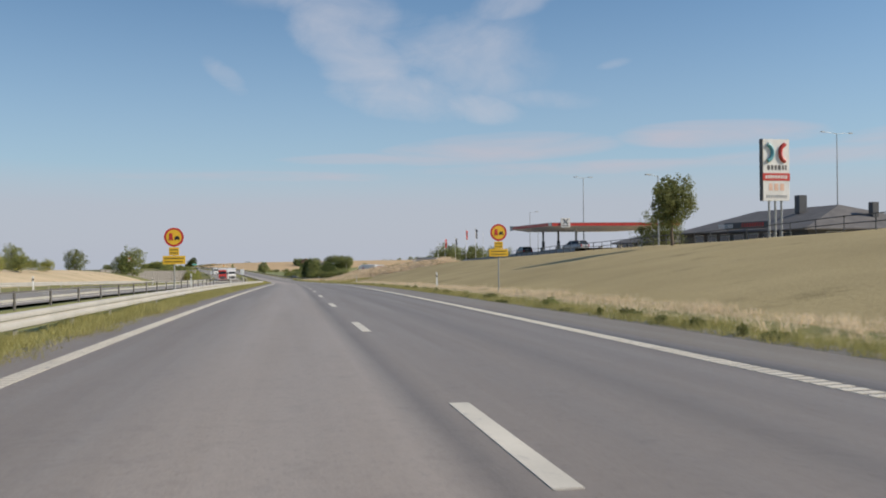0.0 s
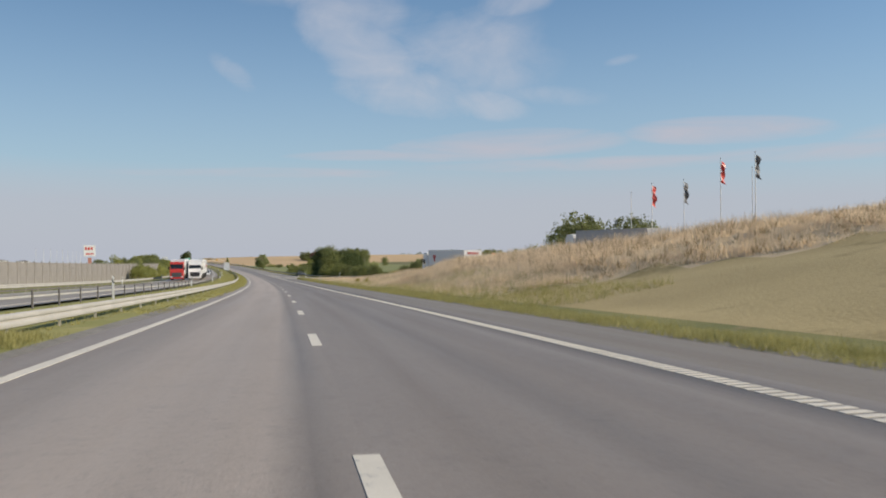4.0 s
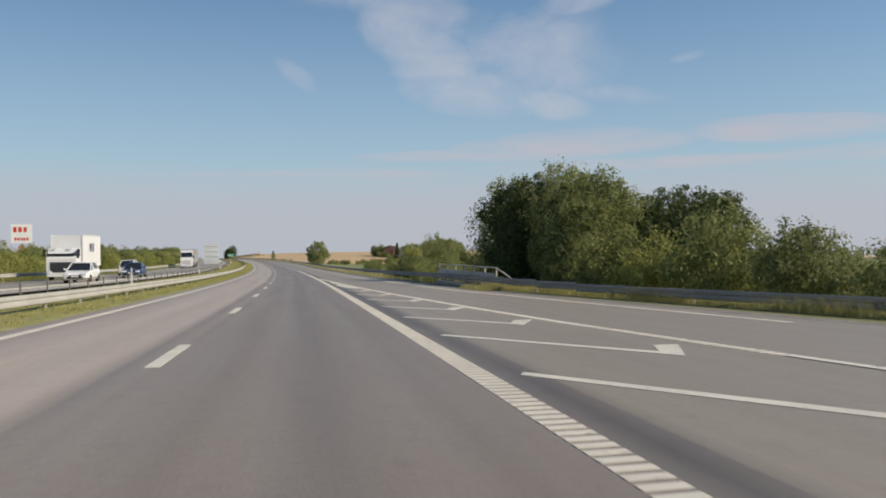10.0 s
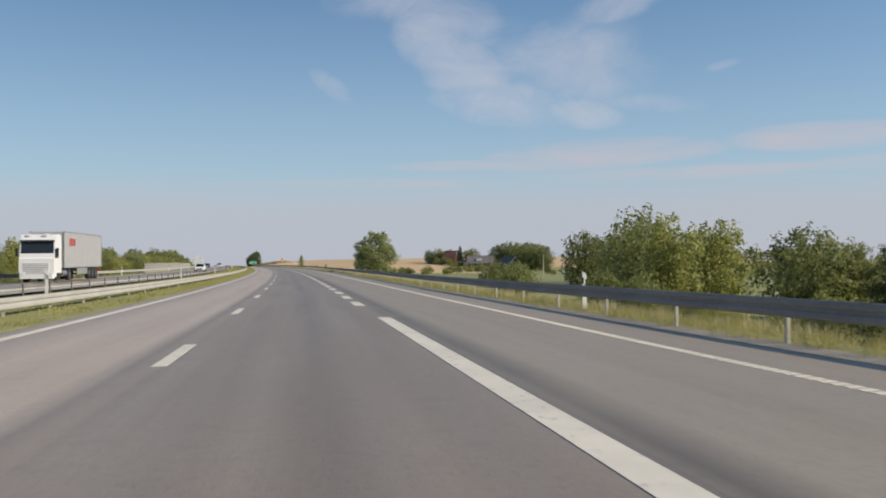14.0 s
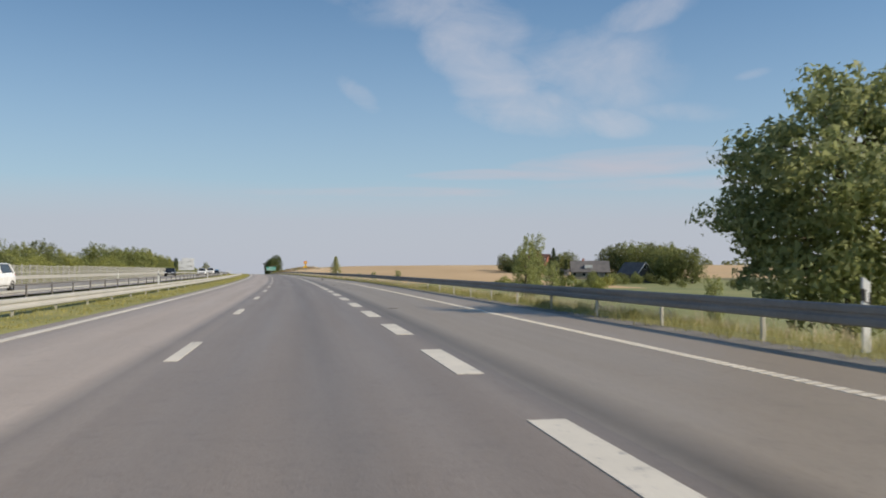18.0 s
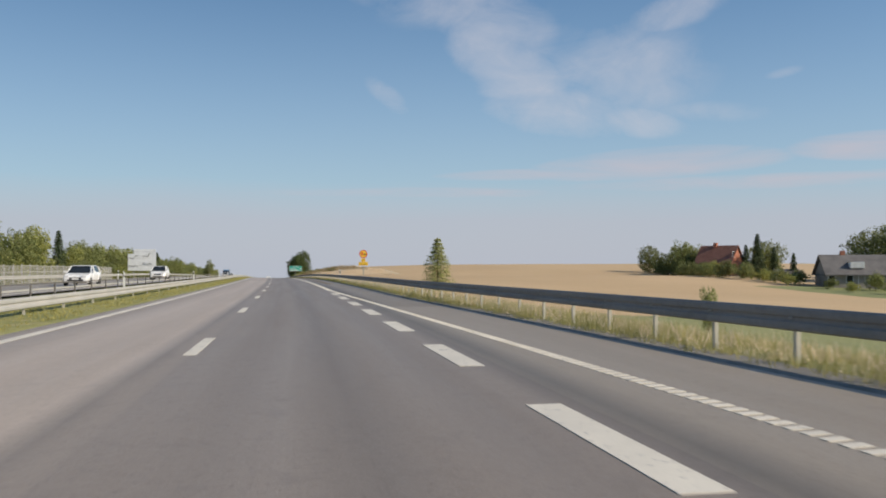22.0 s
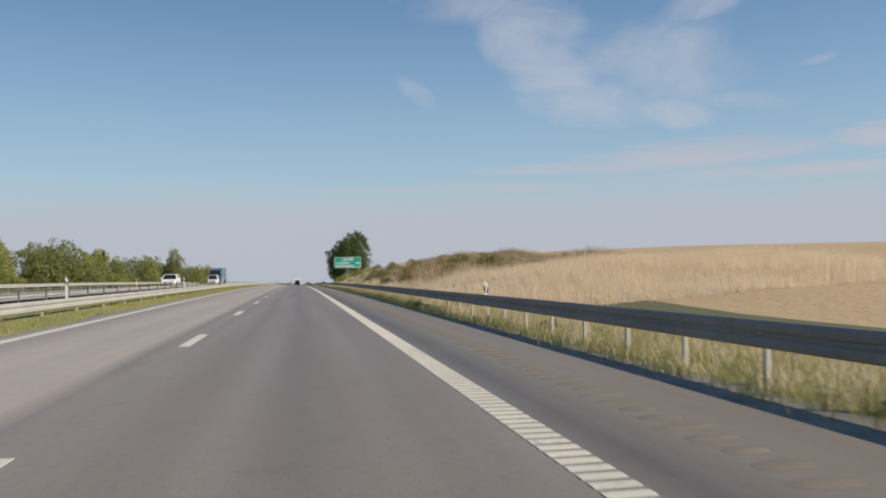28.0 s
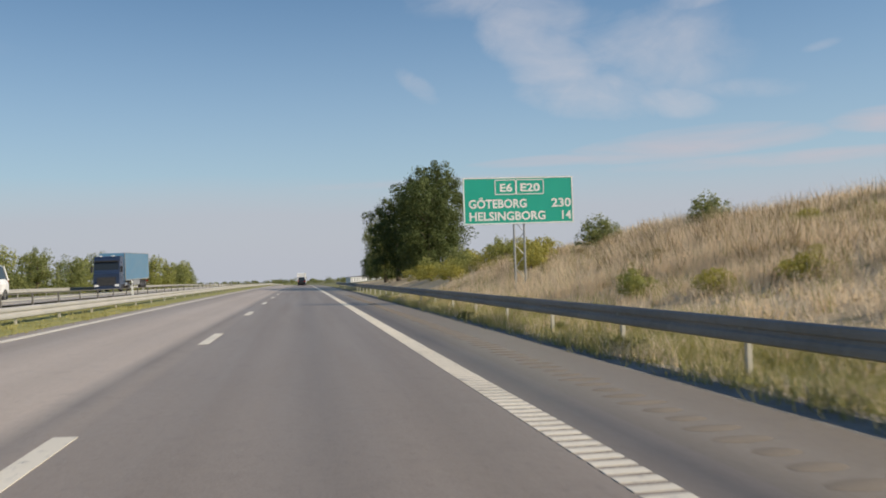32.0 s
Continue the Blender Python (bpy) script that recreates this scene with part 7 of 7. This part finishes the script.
LANE_R, LANE_L = -17.6, -13.6
semi("red truck with a white box trailer coming along the opposite carriageway", oncoming(294, LANE_R + 0.5), M_RED, M_TRUCKWHITE, mark=lambda b: arc_mark(b, -1.3, -13.2, 2.7, 0.5, M_DARKGREY), grille=M_DARKGREY)
def drawbar_truck(label, m, logo):
    """A rigid truck with a second box on a drawbar trailer; logo(box, y) marks each box."""
    root = thing("truck", label, "truck", m)
    cab_over(root, M_TRUCKWHITE, 0.0, H=3.5)
    part("chassis", Mesh().box((0, -5, 0.85), (0.9, 9.0, 0.28)), M_BLACK, root)
    b1 = cargo(root, -2.5, -10.3, M_TRUCKWHITE)
    part("drawbar", Mesh().box((0, -11.0, 0.8), (0.2, 1.6, 0.15)), M_BLACK, root)
    b2 = cargo(root, -11.3, -19.1, M_TRUCKWHITE)
    axles(root, (-1.4, -7.6, -8.9, -13.0, -17.0, -18.2))
    for b, y in ((b1, -6.2), (b2, -15.2)):
        logo(b, y)


def wings(b, y):
    lay_bars(b, -1.29, y + 2.4, y - 2.4, 3.35, 0.3, M_CURTAIN, 4)
    m = Mesh()
    for k in range(5):
        for sy in (-1, 1):
            m.tube((-1.29, y + sy * 0.12, 1.9 + 0.06 * k), (-1.29, y + sy * (0.55 + 0.05 * k), 2.2 + 0.13 * k), 0.02, n=5)
    part("wing_mark", m, M_DARKGREY, b)
    lay_bars(b, -1.29, y + 2.2, y - 2.2, 1.45, 0.1, M_DARKGREY, 5)


def ringed(b, y):
    arc_mark(b, -1.29, y + 1.6, 2.7, 1.0, M_DARKGREY)
    lay_bars(b, -1.29, y - 0.4, y - 2.4, 2.7, 0.4, M_RED, 6)
    part("cross_bar", Mesh().box((-1.29, y + 1.6, 2.7), (0.03, 1.4, 0.16)).box((-1.29, y + 1.6, 2.7), (0.03, 0.16, 1.9)), M_RED, b)


drawbar_truck("long white truck with a drawbar trailer on the opposite carriageway", oncoming(300, LANE_L - 0.4), wings)
drawbar_truck("long white truck with ringed marks on its two boxes", oncoming(324, LANE_L - 0.8), ringed)
# white rigid box truck
root = thing("truck", "white rigid box truck on the opposite carriageway", "truck", oncoming(381.5, LANE_R))
cab_over(root, M_TRUCKWHITE, 0.0, W=2.35, H=2.75, L=1.9)
part("chassis", Mesh().box((0, -4.6, 0.85), (0.9, 7.6, 0.28)), M_BLACK, root)
b = cargo(root, -2.1, -9.0, M_TRUCKWHITE, top=3.85)
lay_bars(b, -1.29, -4.7, -6.4, 2.8, 0.75, M_NAVY, 7)
axles(root, (-1.3, -6.6))
semi("white truck with a grey curtain trailer on the opposite carriageway", oncoming(494, LANE_R), M_TRUCKWHITE, M_CURTAIN, True, lambda b: lay_bars(b, -1.3, -4.6, -6.4, 3.2, 0.6, M_RED, 9), M_TRUCKWHITE, 3.75)
semi("dark blue truck with a blue curtain trailer on the opposite carriageway", oncoming(1050, LANE_R), M_NAVY, M_BLUE, True, None, M_BLACK, 3.7)
# trailer standing on the slip road, seen from behind
semi("white truck with a grey-white box trailer on the slip road", stand(249.5, 23.9, 0.78, 9), M_TRUCKWHITE, M_TRUCKWHITE,
     mark=lambda b: (part("triangle_mark", Mesh().add([(-1.31, -4.6, 3.3), (-1.31, -6.0, 3.3), (-1.31, -5.3, 2.2), (-1.29, -4.6, 3.3), (-1.29, -6.0, 3.3), (-1.29, -5.3, 2.2)], ((0, 1, 2), (5, 4, 3), (0, 3, 4, 1), (1, 4, 5, 2), (2, 5, 3, 0))), M_RED, b),
                     part("rear_bars", bars(Mesh(), -0.8, 0.8, 3.6, 0.25, -16.56, 3), M_RED, b)))
semi("grey trailer truck parked beside the slip road", stand(214, 33.5, 1.9, 9), M_TRUCKWHITE, M_CURTAIN)
car("dark blue car on the opposite carriageway", M_CARBLUE, oncoming(393, LANE_L), "hatch")
car("white estate car on the opposite carriageway", M_CARWHITE, oncoming(414, LANE_R), "van")
car("silver estate car on the opposite carriageway", M_SILVER, oncoming(358, LANE_R), "van")
car("white hatchback on the opposite carriageway", M_CARWHITE, oncoming(371, LANE_L), "hatch")
car("white saloon car on the opposite carriageway", M_CARWHITE, oncoming(590, LANE_L), "estate")
car("dark car on the opposite carriageway", M_CARBLACK, oncoming(704, LANE_R), "hatch")
car("white hatchback on the opposite carriageway", M_CARWHITE, oncoming(731, LANE_L), "estate")
car("white four-wheel-drive car on the opposite carriageway", M_CARWHITE, oncoming(774, LANE_L), "suv")
car("white car on the opposite carriageway", M_CARWHITE, oncoming(950, LANE_L), "estate")
car("white van on the opposite carriageway", M_CARWHITE, oncoming(1004, LANE_L), "van")
car("dark van far ahead on the motorway", M_CARBLACK, stand(1150, 1.8), "van")
car("silver car far ahead on the motorway", M_SILVER, stand(1180, 1.8), "estate")
semi("white truck far ahead on the motorway", stand(1230, 1.9), M_TRUCKWHITE, M_TRUCKWHITE)
car("black car at the filling station", M_CARBLACK, stand(139, 38.4, PZ + 0.12, 0), "estate")
car("silver four-wheel-drive car at the filling station", M_SILVER, stand(121, 41, PZ + 0.12, 20), "suv")
car("white van at the filling station", M_CARWHITE, stand(186, 41.5, float(ground_z(186, 41.5)) + 0.02, 60), "van")
